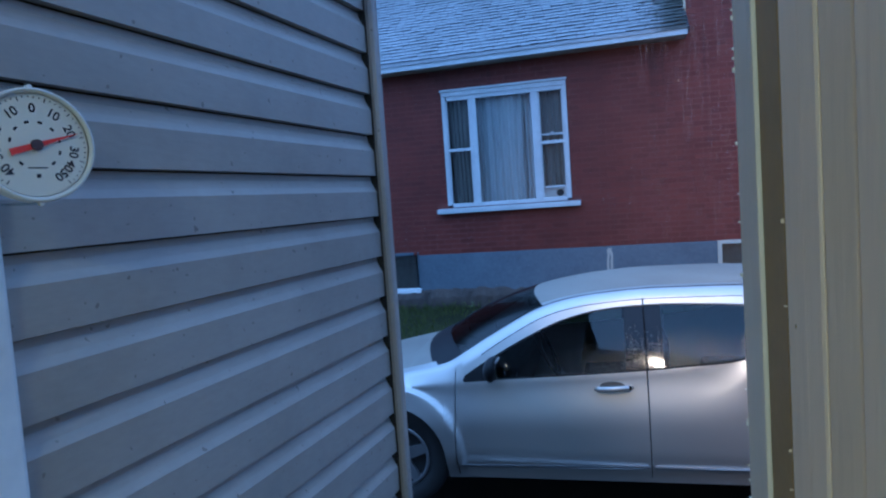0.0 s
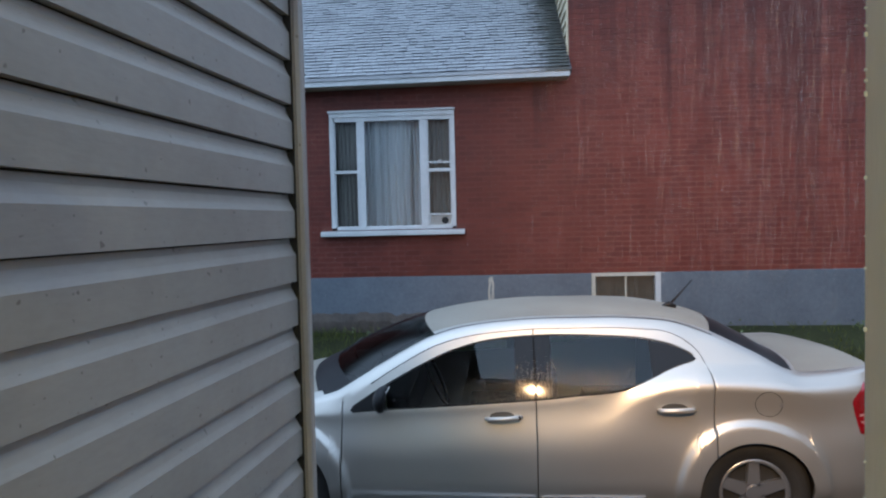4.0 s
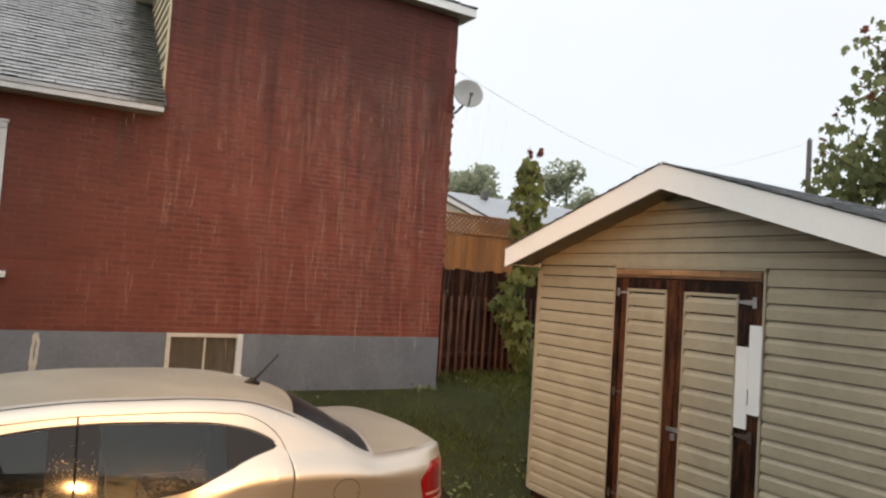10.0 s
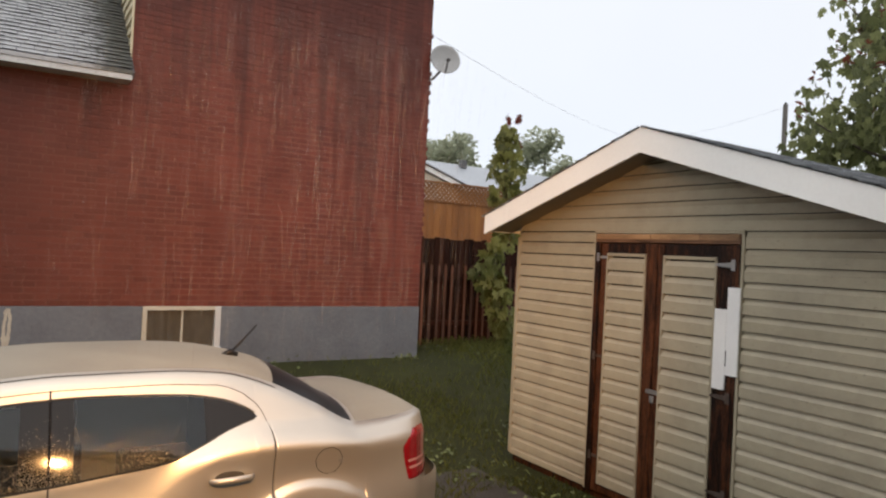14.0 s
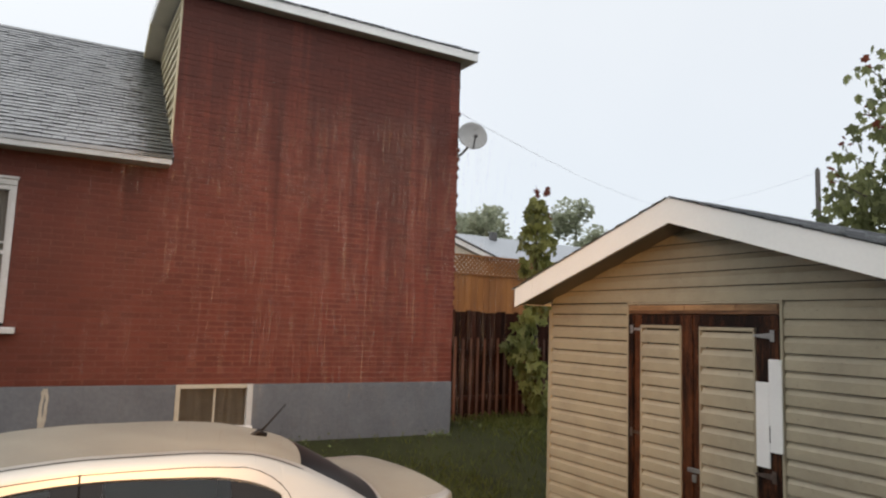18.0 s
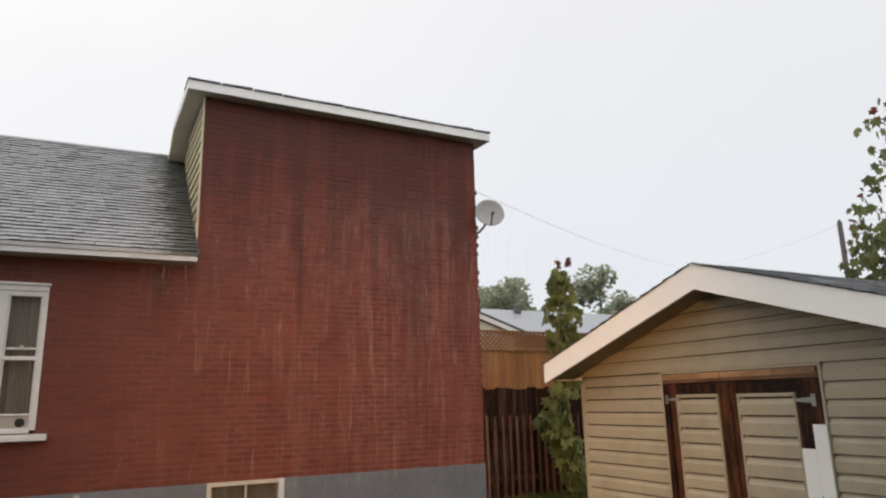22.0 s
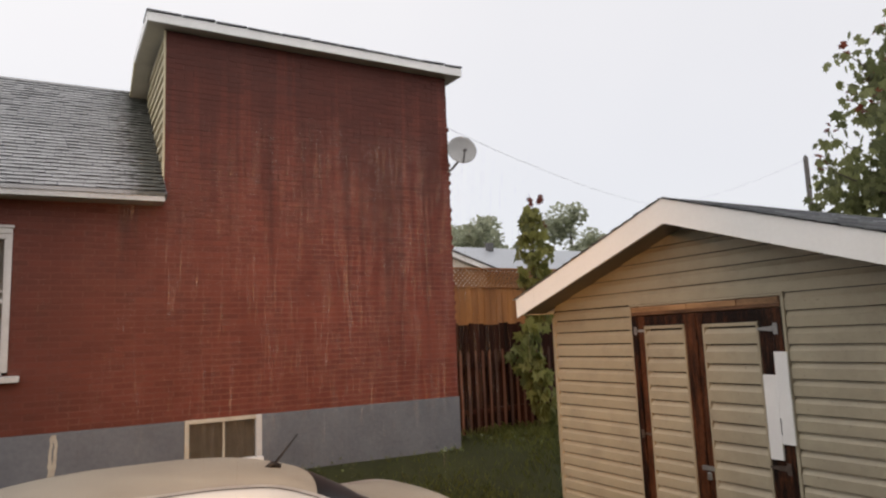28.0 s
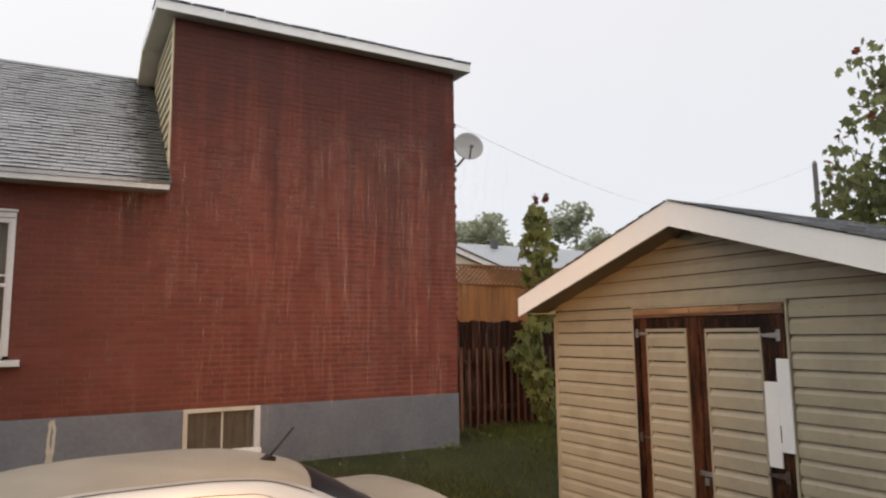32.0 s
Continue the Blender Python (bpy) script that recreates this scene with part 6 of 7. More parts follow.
# ---------------------------------------------------------------- satellite dish
def dish():
    d = empty("satellite_dish", "grey satellite dish on a bent arm at the brick corner", "satellite dish")
    c = Vector((4.14, 8.80, 5.04))
    n = Vector((-0.30, -0.92, 0.25)).normalized()
    a = n.cross(Vector((0, 0, 1))).normalized()
    b = a.cross(n)
    v, f = [], []
    rings, seg = 8, 40
    for j in range(rings + 1):
        r = 0.235 * j / rings
        for i in range(seg):
            t = 2 * math.pi * i / seg
            v.append(c + a * r * math.cos(t) + b * r * 1.02 * math.sin(t) + n * (0.06 * (r / 0.235) ** 2 - 0.03))
    for j in range(rings):
        for i in range(seg):
            f.append((j * seg + i, j * seg + (i + 1) % seg, (j + 1) * seg + (i + 1) % seg, (j + 1) * seg + i))
    refl = obj("reflector", v, f, M_DISH, d, "grey round reflector", smooth=True)
    m = refl.modifiers.new("thick", 'SOLIDIFY')
    m.thickness = 0.008
    tube("feed_arm", [c - b * 0.23, c - b * 0.17 + n * 0.10, c - b * 0.10 + n * 0.18], [0.014, 0.013, 0.013], M_WIRE, d, 6)
    box("feed_horn", c.x - 0.075, c.x - 0.035, c.y - 0.22, c.y - 0.16, c.z - 0.075, c.z - 0.03, M_WIRE, d, 0.008)
    tube("mount_arm", [(4.0, 9.06, 4.74), (4.04, 8.97, 4.76), (4.10, 8.88, 4.86), c - n * 0.05], [0.02, 0.02, 0.02, 0.02], M_WIRE, d, 8)
    box("mount_plate", 3.985, 4.012, 9.0, 9.12, 4.66, 4.82, M_STEEL, d, 0.003)


dish()


# ---------------------------------------------------------------- fences at the back of the side yard
def dark_fence():
    fence = empty("board_fence", "dark weathered board fence with uneven pickets", "fence")
    rng = random.Random(3)
    x = 4.05
    y = 10.2
    while x < 9.5:
        w = rng.uniform(0.085, 0.105)
        top = 2.33 - 0.04 * rng.random()
        z0 = 0.35
        bm = bevel_box(x, x + w, y + rng.uniform(-0.004, 0.004), y + 0.02, z0, top, 0.003)
        part("board", bm, M_FENCE, fence)
        x += w + rng.uniform(0.004, 0.012)
    # lower rank of pickets standing off the rails in front
    x = 4.1
    while x < 6.9:
        w = rng.uniform(0.044, 0.056)
        top = 1.84 + 0.03 * rng.random()
        yy = y - 0.11 + rng.uniform(-0.006, 0.006)
        outline = [(x, 0.34), (x + w, 0.34), (x + w, top - 0.05), (x + w * 0.5, top), (x, top - 0.05)]
        part("picket", prism(outline, "y", yy, yy + 0.018), M_FENCE2, fence)
        x += w + rng.uniform(0.088, 0.112)
    for z in (0.75, 1.55):
        box("rail", 4.05, 9.4, y - 0.085, y - 0.004, z, z + 0.08, M_FENCE, fence, 0.004)
    for px in (4.08, 6.4, 8.8):
        box("post", px, px + 0.09, y - 0.08, y + 0.02, 0.2, 2.36, M_FENCE, fence, 0.005)


M_FENCE2 = surface("fence_brown", (0.034, 0.013, 0.007), (0.16, 0.060, 0.030), rough=0.75, scale=4, fine=60, bump=0.4, spread=0.35, stretch=(1.5, 1.5, 0.3))
dark_fence()


def lattice_fence():
    fence = empty("cedar_fence", "orange-brown cedar fence panel with lattice top", "fence")
    y = 10.9
    x0, x1, z0, zl, zt = 4.95, 9.6, 0.3, 3.02, 3.40
    x = x0
    rng = random.Random(8)
    while x < x1:
        w = 0.137
        part("board", bevel_box(x, x + w, y, y + 0.018, z0, zl, 0.003), M_CEDAR, fence)
        x += w + 0.003
    box("rail", x0, x1, y - 0.03, y + 0.025, zl, zl + 0.035, M_CEDAR_D, fence, 0.004)
    box("rail", x0, x1, y - 0.03, y + 0.025, zt - 0.03, zt + 0.012, M_CEDAR_D, fence, 0.004)
    for px in (x0 - 0.09, 7.2, x1):
        box("post", px, px + 0.09, y - 0.05, y + 0.04, 0.2, zt + 0.03, M_CEDAR_D, fence, 0.005)
    h = zt - zl - 0.065
    s = 0.098
    n = int((x1 - x0) / s) + 4
    for i in range(-3, n):
        for sign in (1, -1):
            a = x0 + i * s
            p, q = (a, a + h) if sign > 0 else (a + h, a)
            lo, hi = zl + 0.036, zt - 0.031
            if min(p, q) < x0 or max(p, q) > x1:
                continue
            w = 0.064
            yy = y - 0.004 if sign > 0 else y + 0.006
            v = [(p, yy, lo), (p + w, yy, lo), (q + w, yy, hi), (q, yy, hi)]
            v += [(c[0], c[1] + 0.008, c[2]) for c in v]
            obj("slat", v, [(0, 1, 2, 3), (7, 6, 5, 4), (0, 4, 5, 1), (1, 5, 6, 2), (2, 6, 7, 3), (3, 7, 4, 0)], M_CEDAR_D, fence)


M_CEDAR_D = surface("cedar_dark", (0.15, 0.060, 0.016), (0.28, 0.122, 0.034), rough=0.6, scale=3, fine=60, bump=0.25)
lattice_fence()


# ---------------------------------------------------------------- neighbour's garage and far houses
def garage():
    g = empty("neighbour_garage", "low garage with pale grey roof and cream gable behind the fence", "garage")
    y0, y1 = 16.0, 22.0
    x0, x1 = 6.6, 19.0
    v, f = box_data(x0 + 0.3, x1 - 0.3, y0 + 0.3, y1 - 0.3, 0.3, 3.6)
    obj("wall", v, f, M_CREAM, g, "cream stucco wall")
    # near slope falls to the viewer, ridge runs along x
    pts = [(y0 - 0.1, 3.98), (y0 + 2.4, 4.98), (y1 + 0.2, 3.6), (y1 + 0.2, 3.5), (y0 + 2.4, 4.86), (y0 - 0.1, 3.88)]
    part("roof", prism(pts, "x", x0 + 1.6, x1), M_TINROOF, g, "pale grey shingle roof")
    box("gutter", x0 + 1.6, x1, y0 - 0.16, y0 - 0.101, 3.87, 3.97, M_WHITE, g, 0.01)
    # small gable towards the viewer at the near corner
    gy = y0 - 0.5
    pts = [(7.2, 4.62), (9.25, 3.93), (9.25, 3.80), (7.2, 4.48), (5.1, 3.80), (5.1, 3.93)]
    part("gable_rake", prism(pts, "y", gy, gy + 0.1), M_WHITE, g, "white gable rake")
    part("gable_wall", prism([(5.4, 0.3), (9.0, 0.3), (9.0, 3.86), (7.2, 4.46), (5.4, 3.86)], "y", gy + 0.12, gy + 0.2), M_CREAM, g)
    pts = [(7.2, 4.63), (9.3, 3.94), (9.3, 3.96), (7.2, 4.67), (5.0, 3.96), (5.0, 3.94)]
    part("gable_roof", prism(pts, "y", gy - 0.05, y0 + 2.0), M_TINROOF, g)
    box("roof_vent", 10.62, 10.82, y0 + 1.9, y0 + 2.1, 4.8, 5.08, M_WIRE, g, 0.03)


M_CREAM = surface("cream_wall", (0.50, 0.47, 0.40), (0.60, 0.57, 0.50), rough=0.8, scale=1.5, fine=30, bump=0.1)
garage()


# ---------------------------------------------------------------- trees
def leaf_cloud(name, spots, size, material, parent, seed=1, kind="", lobes=True, droop=False):
    """Many small folded leaves, each at a spot with its own turn."""
    rng = random.Random(seed)
    v, f = [], []
    for p, s in spots:
        k = size * s * rng.uniform(0.7, 1.25)
        tip = rng.uniform(-2.0, -0.9) if droop else rng.uniform(-0.9, 0.9)
        turn = Euler((tip, rng.uniform(-0.7, 0.7), rng.uniform(0, 6.28))).to_matrix()
        base = len(v)
        if lobes:
            shape = [(0, -0.5, 0), (0.22, -0.30, 0.03), (0.52, -0.22, 0.0), (0.34, 0.05, 0.05), (0.46, 0.34, -0.02), (0.16, 0.24, 0.05), (0, 0.62, -0.06),
                     (-0.16, 0.24, 0.05), (-0.46, 0.34, -0.02), (-0.34, 0.05, 0.05), (-0.52, -0.22, 0.0), (-0.22, -0.30, 0.03)]
        else:
            shape = [(0, -0.5, 0), (0.35, 0, 0.06), (0, 0.55, -0.03), (-0.35, 0, 0.06)]
        for q in shape:
            v.append(Vector(p) + turn @ (Vector(q) * k))
        m = len(shape)
        if lobes:
            f += [(base, base + 1, base + 2, base + 3), (base, base + 3, base + 4, base + 5), (base, base + 5, base + 6, base + 7), (base, base + 7, base + 8, base + 9), (base, base + 9, base + 10, base + 11)]
        else:
            f.append((base, base + 1, base + 2, base + 3))
    ob = obj(name, v, f, material, parent)
    if kind:
        ob["kind"] = kind
    return ob


def limb(points, radii, parent, name="limb"):
    return tube(name, points, radii, M_BARK, parent, 7)


def sapling():
    """The slim maple behind the shed, with red new leaves at its tip."""
    t = empty("maple_sapling", "slim young maple with drooping green leaves and red tips", "tree")
    x, y = 6.08, 9.65
    limb([(x + 0.1, y, 0.3), (x + 0.04, y, 1.8), (x, y, 3.2), (x + 0.04, y - 0.02, 4.45)], [0.045, 0.035, 0.02, 0.006], t, "trunk")
    rng = random.Random(12)
    spots = []
    for i in range(240):
        z = rng.uniform(2.78, 4.34)
        r = 0.33 * (1 - 0.72 * smooth(3.85, 4.4, z)) * (0.55 + 0.45 * smooth(2.7, 3.2, z)) * math.sqrt(rng.random())
        a = rng.uniform(0, 6.28)
        spots.append(((x + r * math.cos(a), y + r * math.sin(a) - 0.03, z), rng.uniform(0.75, 1.15)))
    leaf_cloud("crown", spots, 0.18, M_LEAF_Y, t, 1, droop=True)
    lower = []
    for i in range(250):
        z = rng.uniform(0.5, 2.9)
        w = 0.20 + 0.17 * smooth(2.9, 1.9, z) * smooth(0.1, 1.6, z)
        cx = x - 0.05 - 0.22 * smooth(2.6, 1.9, z) * smooth(1.2, 1.9, z) + 0.12 * math.sin(z * 3.0)
        a = rng.uniform(0, 6.28)
        r = w * math.sqrt(rng.random())
        lower.append(((cx + r * math.cos(a), y - 0.10 + 0.6 * r * math.sin(a), z), rng.uniform(0.7, 1.2)))
    leaf_cloud("lower_leaves", lower, 0.20, M_LEAF_Y, t, 2, droop=True)
    for k in range(14):
        z = rng.uniform(0.9, 3.9)
        a = rng.uniform(0, 6.28)
        e = Vector((x + 0.35 * math.cos(a), y + 0.3 * math.sin(a), z + 0.25))
        limb([(x + 0.03, y, z), (x + 0.17 * math.cos(a), y + 0.15 * math.sin(a), z + 0.18), e], [0.010, 0.007, 0.003], t, "twig")
    tips = [((x + dx, y - 0.05, z), w) for dx, z, w in ((-0.05, 4.57, 1.0), (-0.10, 4.54, 0.8), (0.20, 4.55, 1.0), (0.24, 4.52, 0.8), (-0.02, 4.44, 0.7), (-0.03, 4.51, 0.8), (0.16, 4.49, 0.8), (0.21, 4.60, 0.7), (0.25, 4.12, 0.7), (0.29, 4.05, 0.6))]
    for k, tip in enumerate(tips):
        leaf_cloud("red_leaf", [tip], 0.15, M_LEAF_RED, t, 30 + k, droop=True)
    return t


sapling()


def maple():
    """The larger maple behind the shed roof."""
    t = empty("maple_tree", "leafy maple with reddish shoots rising behind the shed roof", "tree")
    bx, by = 9.6, 4.4
    limb([(bx, by, -0.05), (bx - 0.05, by, 1.6), (bx + 0.05, by, 3.2), (bx, by, 5.0), (bx - 0.02, by, 6.6)], [0.17, 0.14, 0.10, 0.06, 0.02], t, "trunk")
    rng = random.Random(21)
    shoots = []
    for k in range(26):
        z0 = rng.uniform(2.2, 5.2)
        a = rng.uniform(0, 6.28)
        l = rng.uniform(0.8, 1.7) * (1.15 - 0.1 * (z0 - 2.2))
        end = Vector((bx + l * math.cos(a), by + l * math.sin(a), z0 + rng.uniform(0.5, 1.3)))
        mid = Vector((bx + 0.5 * l * math.cos(a), by + 0.5 * l * math.sin(a), z0 + 0.3))
        limb([(bx, by, z0), mid, end], [0.035, 0.02, 0.006], t)
        shoots.append((mid, end))
    # three shoots that stand free against the sky
    for p in ((9.4, 5.95, 5.05), (9.4, 5.6, 6.35), (9.4, 5.3, 5.75), (9.4, 5.45, 5.3), (9.4, 5.0, 6.4), (9.4, 5.12, 5.9), (9.3, 4.6, 6.6), (9.5, 4.2, 6.9)):
        e = Vector(p)
        m = Vector((bx, by + 0.4 * (e.y - by), e.z - 0.9))
        limb([(bx, by, e.z - 1.7), m, e], [0.03, 0.018, 0.005], t)
        shoots.append((m, e))
    spots, red = [], []
    for m, e in shoots:
        for i in range(48):
            s = rng.random() ** 0.8
            p = m.lerp(e, s) + Vector((rng.gauss(0, 0.17), rng.gauss(0, 0.17), rng.gauss(0, 0.15)))
            spots.append((p, rng.uniform(0.7, 1.15)))
        for i in range(4):
            red.append((e + Vector((rng.gauss(0, 0.06), rng.gauss(0, 0.08), rng.uniform(-0.05, 0.16))), 0.85))
    for i in range(800):
        a, z = rng.uniform(0, 6.28), rng.uniform(1.6, 4.3)
        r = 1.35 * math.sqrt(rng.random())
        spots.append(((bx + r * math.cos(a), by + r * math.sin(a), z), rng.uniform(0.7, 1.1)))
    for i in range(420):
        d = Vector((rng.gauss(0, 1), rng.gauss(0, 1), rng.gauss(0, 1))).normalized() * rng.random() ** 0.45
        spots.append(((9.4 + 0.7 * d.x, 5.45 + 1.05 * d.y, 3.95 + 0.75 * d.z), rng.uniform(0.7, 1.1)))
    leaf_cloud("crown", spots, 0.17, M_LEAF, t, 5, droop=True)
    for k, tip in enumerate(red):
        leaf_cloud("red_leaf", [tip], 0.15, M_LEAF_RED, t, 60 + k)


maple()


def far_tree(x, y, z0, h, r, seed, gaps=0.0):
    t = empty("far_tree", "distant green tree with rain haze painted into its pale leaves", "tree", "distant trees")
    rng = random.Random(seed)
    limb([(x, y, z0), (x + 0.2, y, z0 + h * 0.5), (x, y, z0 + h * 0.9)], [0.3, 0.2, 0.05], t, "trunk")
    spots = []
    clumps = [(rng.gauss(0, r * 0.5), rng.gauss(0, r * 0.4), h * rng.uniform(0.35, 1.0), r * rng.uniform(0.22, 0.42)) for _ in range(22)]
    for cx, cy, cz, cr in clumps:
        cx *= 1.25 - 0.6 * cz / h
        for i in range(210):
            d = Vector((rng.gauss(0, 1), rng.gauss(0, 1), rng.gauss(0, 1))).normalized() * cr * rng.random() ** 0.4
            spots.append((Vector((x + cx, y + cy, z0 + cz - cr * 0.6)) + d, rng.uniform(0.6, 1.2)))
    leaf_cloud("crown", spots, 0.44, M_LEAF_HAZED, t, seed, lobes=False)
    return t


for x, y, h, r, s in ((19.5, 38, 9.8, 3.4, 31), (23.4, 40, 10.6, 3.4, 32), (25.8, 41, 10.8, 3.0, 36), (29.5, 41, 9.3, 2.6, 37), (33.0, 40, 12.2, 3.6, 33), (37.5, 42, 10.0, 2.8, 34), (41.0, 44, 10.0, 3.0, 38), (47.0, 43, 8.2, 3.4, 35),
                      (53.0, 30, 8.4, 4.0, 41), (58.0, 20, 8.8, 4.2, 42), (58.0, 8, 8.4, 4.2, 43), (-34.0, 44, 7.5, 4.0, 44)):
    far_tree(x, y, -0.2, h, r, s)


# ---------------------------------------------------------------- poles and overhead wires
def utility_pole(name, x, y, top, r, label):
    p = empty(name, label, "utility pole", "utility poles")
    tube("shaft", [(x, y, -0.1), (x, y, top * 0.6), (x, y, top)], [r * 1.25, r * 1.1, r], M_POLE, p, 10)
    part("cap", disc_bm((x, y, top + 0.02), (0, 0, 1), r * 0.5, 0.06, 10), M_WIRE, p)
    return p


utility_pole("utility_pole", 14.0, 9.2, 6.0, 0.055, "grey wooden utility pole standing beyond the shed")
utility_pole("utility_pole", 37.6, 42.5, 10.4, 0.14, "distant wooden utility pole among the trees")


def cable(a, b, sag, r=0.014):
    pts = []
    for i in range(25):
        t = i / 24
        p = Vector(a).lerp(Vector(b), t)
        p.z -= sag * 4 * t * (1 - t)
        pts.append(p)
    ob = tube("overhead_wire", pts, [r] * 25, M_CABLE, None, 5)
    tagged(ob, "thin grey overhead wire across the sky", "wire", "overhead wires")


cable((4.0, 9.3, 5.62), (21.0, 20.0, 7.35), 0.25, 0.0045)
cable((21.0, 20.0, 7.35), (14.0, 9.2, 5.95), 0.2, 0.0035)
cable((14.0, 9.2, 6.0), (26.0, 4.0, 7.6), 0.2, 0.003)


# ---------------------------------------------------------------- grass and weeds
def grass():
    rng = random.Random(17)
    v, f = [], []

    def blade(x, y, h, w):
        z = ground_z(x, y)
        a = rng.uniform(0, 6.28)
        dx, dy = math.cos(a) * w, math.sin(a) * w
        lx, ly = rng.gauss(0, 0.4) * h, rng.gauss(0, 0.4) * h
        b = len(v)
        v.extend([(x - dx, y - dy, z - 0.005), (x + dx, y + dy, z - 0.005), (x + lx * 0.5 + dx * 0.6, y + ly * 0.5 + dy * 0.6, z + h * 0.65), (x + lx, y + ly, z + h)])
        f.append((b, b + 1, b + 2))
        f.append((b, b + 2, b + 3))
    n = 0
    while n < 40000:
        x, y = rng.uniform(-6.5, 9.0), rng.uniform(5.0, 10.1)
        if y > 8.86 and x < 4.05:
            continue
        d = noise.noise((x * 0.9, y * 0.9, 9.0))
        bare = smooth(1.4, 2.6, x) * smooth(6.9, 5.4, y)
        thin = max(bare * 0.6, 0.92 * smooth(6.9, 8.2, y) * smooth(-0.5, 0.8, x) * smooth(5.6, 4.2, x), 0.75 * smooth(0.0, -0.2, d))
        if rng.random() < thin:
            n += 0.3
            continue
        if x > 2.95 and y < 5.42:
            continue
        tall = 1.0 + 0.9 * smooth(8.3, 8.9, y) + 0.8 * smooth(3.6, 5.5, x) + 0.5 * smooth(0.6, 2.2, x) * smooth(5.7, 6.6, y) * smooth(8.4, 7.4, y)
        blade(x, y, rng.uniform(0.025, 0.07) * tall, rng.uniform(0.0035, 0.007))
        n += 1
    n = 0
    while n < 5000:
        x, y = rng.uniform(1.2, 3.0), rng.uniform(2.4, 5.6)
        if noise.noise((x * 1.6, y * 1.6, 4.0)) < 0.05:
            n += 0.3
            continue
        blade(x, y, rng.uniform(0.02, 0.06), rng.uniform(0.003, 0.006))
        n += 1
    ob = obj("grass", v, f, M_GRASS)
    tagged(ob, "short wet green grass with bare patches", "grass", kind="stuff")


grass()


def weeds():
    rng = random.Random(23)
    spots = []
    for cx, cy, r, k in ((5.2, 9.0, 0.5, 60), (5.9, 8.3, 0.6, 70), (2.35, 5.0, 0.55, 60), (2.6, 4.2, 0.35, 30), (4.6, 9.6, 0.4, 50), (2.2, 5.8, 0.4, 60), (3.6, 5.7, 0.5, 60), (2.75, 3.2, 0.25, 40), (-1.95, 8.80, 0.16, 22), (3.6, 8.82, 0.3, 40), (1.8, 8.84, 0.45, 36), (0.2, 8.84, 0.3, 22), (-3.4, 8.78, 0.4, 26)):
        for i in range(k):
            a, d = rng.uniform(0, 6.28), r * math.sqrt(rng.random())
            x, y = cx + d * math.cos(a), cy + d * math.sin(a)
            if x > 2.93 and y < 5.42:
                continue
            spots.append(((x, y, ground_z(x, y) + rng.uniform(0.02, 0.09)), rng.uniform(0.5, 1.0)))
    ob = leaf_cloud("weeds", spots, 0.07, M_WEED, None, 9, lobes=False)
    tagged(ob, "low broad-leaved weeds along the fence and shed", "weeds", kind="stuff")


weeds()


# ---------------------------------------------------------------- roof shingles
roof_tabs("shingles", low_roof_ob, HX0 - 0.3, TALL_X - 0.02, (0, 8.665, 4.012 - LOW_TILT * TALL_X), (1, 0, LOW_TILT), LOW_UP, LOW_LEN, 0.098, 0.13, M_SHINGLE, M_SHINGLES,
          lambda x, r: x > -3.2 and r < 16, 300)


def shed_shingles():
    for s in (1, -1):
        ye = SH_MID + s * 1.985
        up = Vector((0, -s, 0.325)).normalized()
        roof_tabs("shingles", shed_ob, SHX - 0.36, SHX + SH_DEPTH + 0.2, (0, ye + s * 0.03, 3.085 - 2.015 * 0.325 + 0.002), (1, 0, 0), up, 2.008 * math.sqrt(1 + 0.325 ** 2), 0.14, 0.3,
                  M_SHINGLE_W, M_SHINGLE_W2, lambda x, r: x < SHX + 1.0, 90, 0.0)


M_SHINGLE_W = surface("shingle_wet", (0.13, 0.138, 0.152), (0.26, 0.272, 0.292), rough=0.32, scale=2, fine=80, bump=0.3, spread=0.4, wet=0.1)
M_SHINGLE_W2 = surface("shingle_wet_rest", (0.13, 0.138, 0.152), (0.26, 0.272, 0.292), rough=0.32, scale=2, fine=80, bump=0.3, spread=0.4, pick="island", wet=0.1)
shed_shingles()


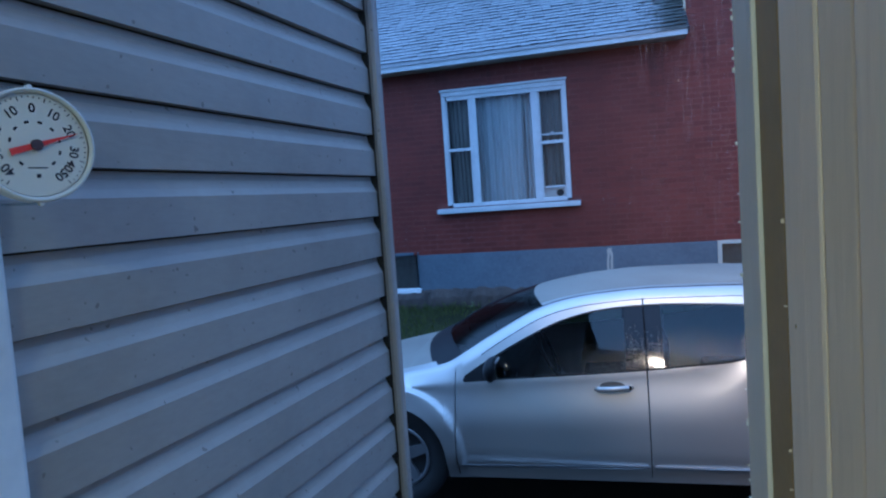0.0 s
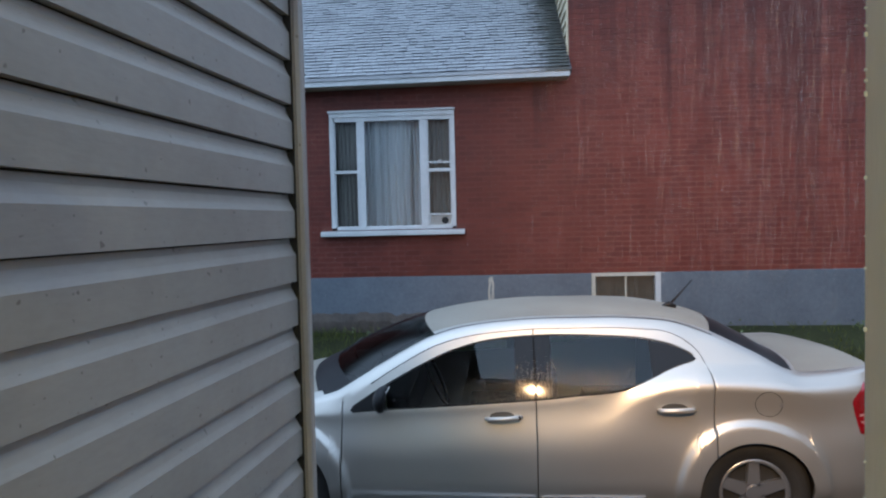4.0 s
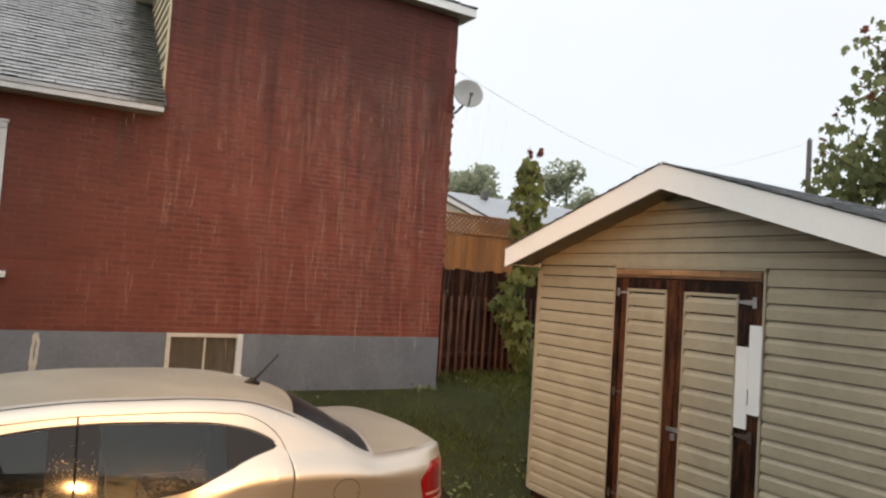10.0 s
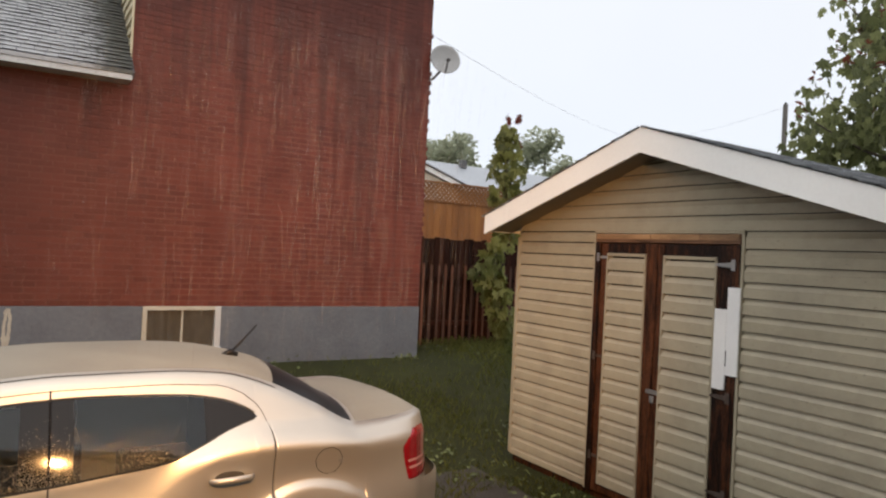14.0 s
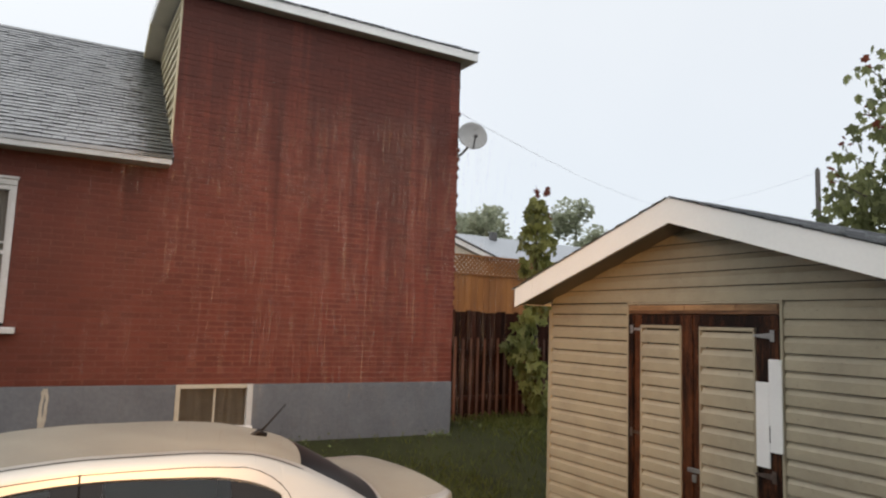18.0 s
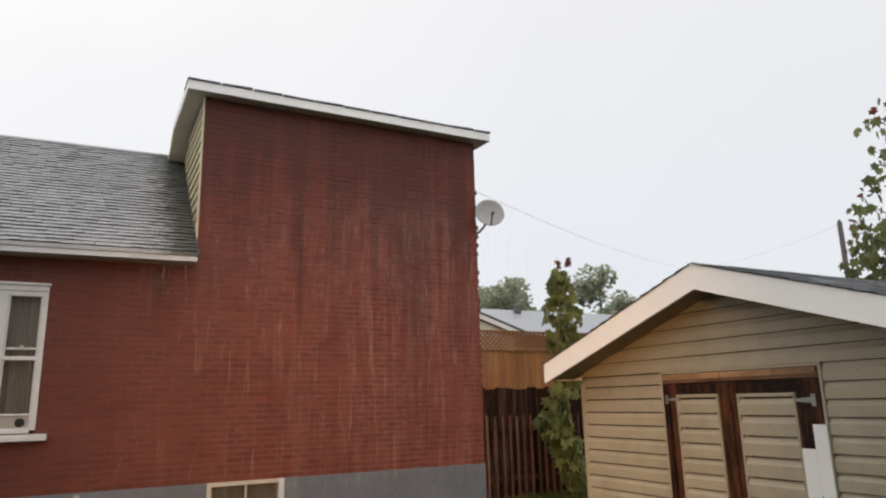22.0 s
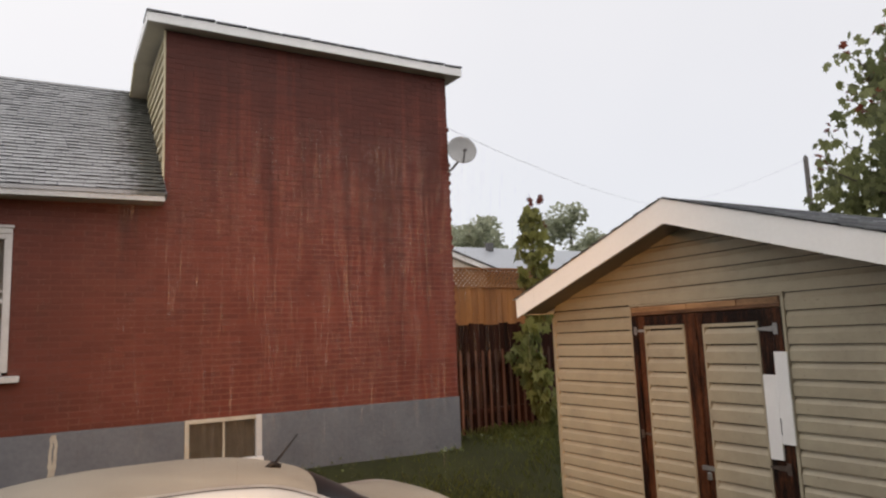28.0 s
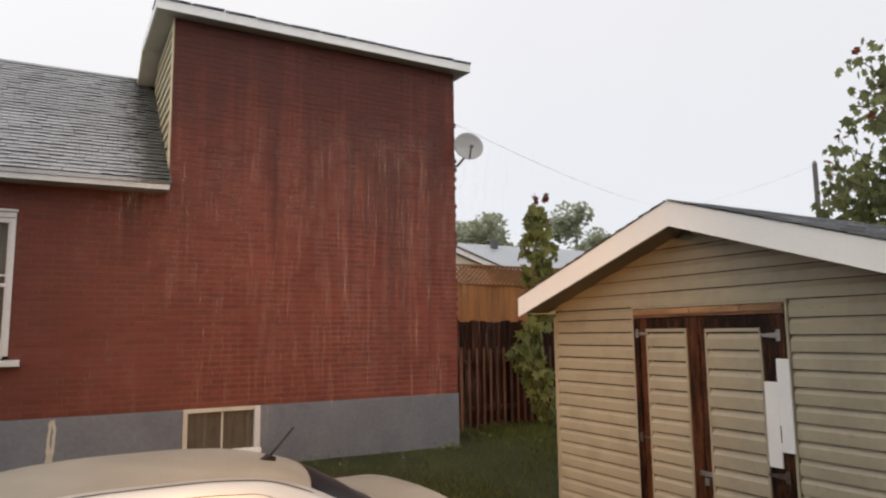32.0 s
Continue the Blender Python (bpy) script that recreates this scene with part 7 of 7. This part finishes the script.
# ---------------------------------------------------------------- bricks of the house wall
def bricks():
    rng = random.Random(2)
    v, f, shared, made = [], [], {}, 0
    joint = 0.010
    rows = int((TOP_Z - BRICK_Z) / COURSE) + 1
    quad = [(0, 1, 2, 3), (0, 4, 5, 1), (1, 5, 6, 2), (2, 6, 7, 3), (3, 7, 4, 0)]

    def cube(w, h, out):
        e = 0.0025
        return [(e, -out, e), (w - e, -out, e), (w - e, -out, h - e), (e, -out, h - e), (0, 0.008, 0), (w, 0.008, 0), (w, 0.008, h), (0, 0.008, h)]
    for r in range(rows):
        z = BRICK_Z + r * COURSE + joint / 2
        h = min(COURSE - joint, TOP_Z - z)
        if h < 0.02:
            continue
        tall = z > EAVE_Z - 0.0
        x = (TALL_X if tall else HX0) + 0.002
        if r % 2:
            x -= BLEN / 2
        while x < HX1:
            a, b = max(x, (TALL_X if tall else HX0)), min(x + BLEN - joint, HX1)
            x += BLEN
            spans = [(a, b)]
            if WIN[2] - 0.09 < z + h * 0.5 < WIN[3] + 0.015:
                lo, hi = WIN[0] - (0.16 if z < WIN[2] else 0.02), WIN[1] + (0.13 if z < WIN[2] else 0.02)
                spans = [(s, min(t, lo)) for s, t in spans if s < lo] + [(max(s, hi), t) for s, t in spans if t > hi]
            for s, t in spans:
                w = t - s
                if w < 0.025:
                    continue
                out = rng.choice((0.0, 0.0012, 0.0024, 0.0036))
                if made < 300 and 0.2 < s < 3.2 and z < 2.35 and abs(w - (BLEN - joint)) < 0.001:
                    key = out
                    if key not in shared:
                        shared[key] = mesh_of("brick", cube(w, h, out), quad, M_BRICK)
                    ob = new("brick", shared[key])
                    ob.location = (s, WALL_Y, z)
                    ob.parent = house_wall
                    made += 1
                else:
                    k = len(v)
                    v += [(s + p[0], WALL_Y + p[1], z + p[2]) for p in cube(w, h, out)]
                    f += [tuple(k + i for i in q) for q in quad]
    # bricks of the side face, toothed at the corner
    for r in range(rows):
        z = BRICK_Z + r * COURSE + joint / 2
        h = min(COURSE - joint, TOP_Z - z)
        if h < 0.02:
            continue
        y = WALL_Y - 0.001 + (0.0 if r % 2 else -0.0)
        first = 0.10 if r % 2 else BLEN - joint
        a = y
        while a < min(12.0, 10.4 + (6.2 - z) / 0.5):
            w = first if a == y else BLEN - joint
            k = len(v)
            proud = rng.uniform(0.018, 0.036) if a == y and r % 2 and 2.3 < z < 5.5 and rng.random() < 0.75 else rng.uniform(0.001, 0.006)
            v += [(HX1 + (proud if i < 4 else -0.006), a + p[0] * w, z + p[1] * h) for i, p in enumerate(((0, 0), (1, 0), (1, 1), (0, 1), (0, 0), (1, 0), (1, 1), (0, 1)))]
            f += [tuple(k + i for i in q) for q in quad]
            a += w + joint
    ob = obj("bricks", v, f, M_BRICKS, house_wall)
    ob["kind"] = "stuff"


bricks()


# ---------------------------------------------------------------- rain
def rain():
    """Fine drops between the doorway and the brick wall."""
    rng = random.Random(71)
    v, f = [], []
    for i in range(7600):
        y = rng.uniform(2.4, 8.7)
        x = -1.4 + (y + 0.5) * (rng.uniform(-0.45, 0.72) if i % 6 == 0 else rng.triangular(-0.02, 0.66, 0.45))
        z = rng.uniform(0.5, 1.9 + 0.36 * y)
        if x > 2.4 and y < 5.6 or z < 1.5 and y < 5.4:
            continue
        n, r = rng.uniform(0.12, 0.42), rng.uniform(0.0007, 0.0016)
        b = len(v)
        lean = rng.gauss(0.03, 0.05) * n
        v.extend([(x, y, z)] + [(x + r * math.cos(a) + lean * 0.3, y + r * math.sin(a), z + n * 0.3) for a in (0.0, 2.1, 4.2)] + [(x + lean, y, z + n)])
        f.extend([(b, b + 2, b + 1), (b, b + 3, b + 2), (b, b + 1, b + 3), (b + 4, b + 1, b + 2), (b + 4, b + 2, b + 3), (b + 4, b + 3, b + 1)])
    ob = obj("rain", v, f, M_RAIN, smooth=True)
    tagged(ob, "fine pale drops of steady falling rain", "rain", kind="stuff")


M_RAIN = plain("rain_water", (0.80, 0.80, 0.80), 0.35, 0.5)
M_RAIN.node_tree.nodes["Principled BSDF"].inputs["Alpha"].default_value = 0.039
rain()
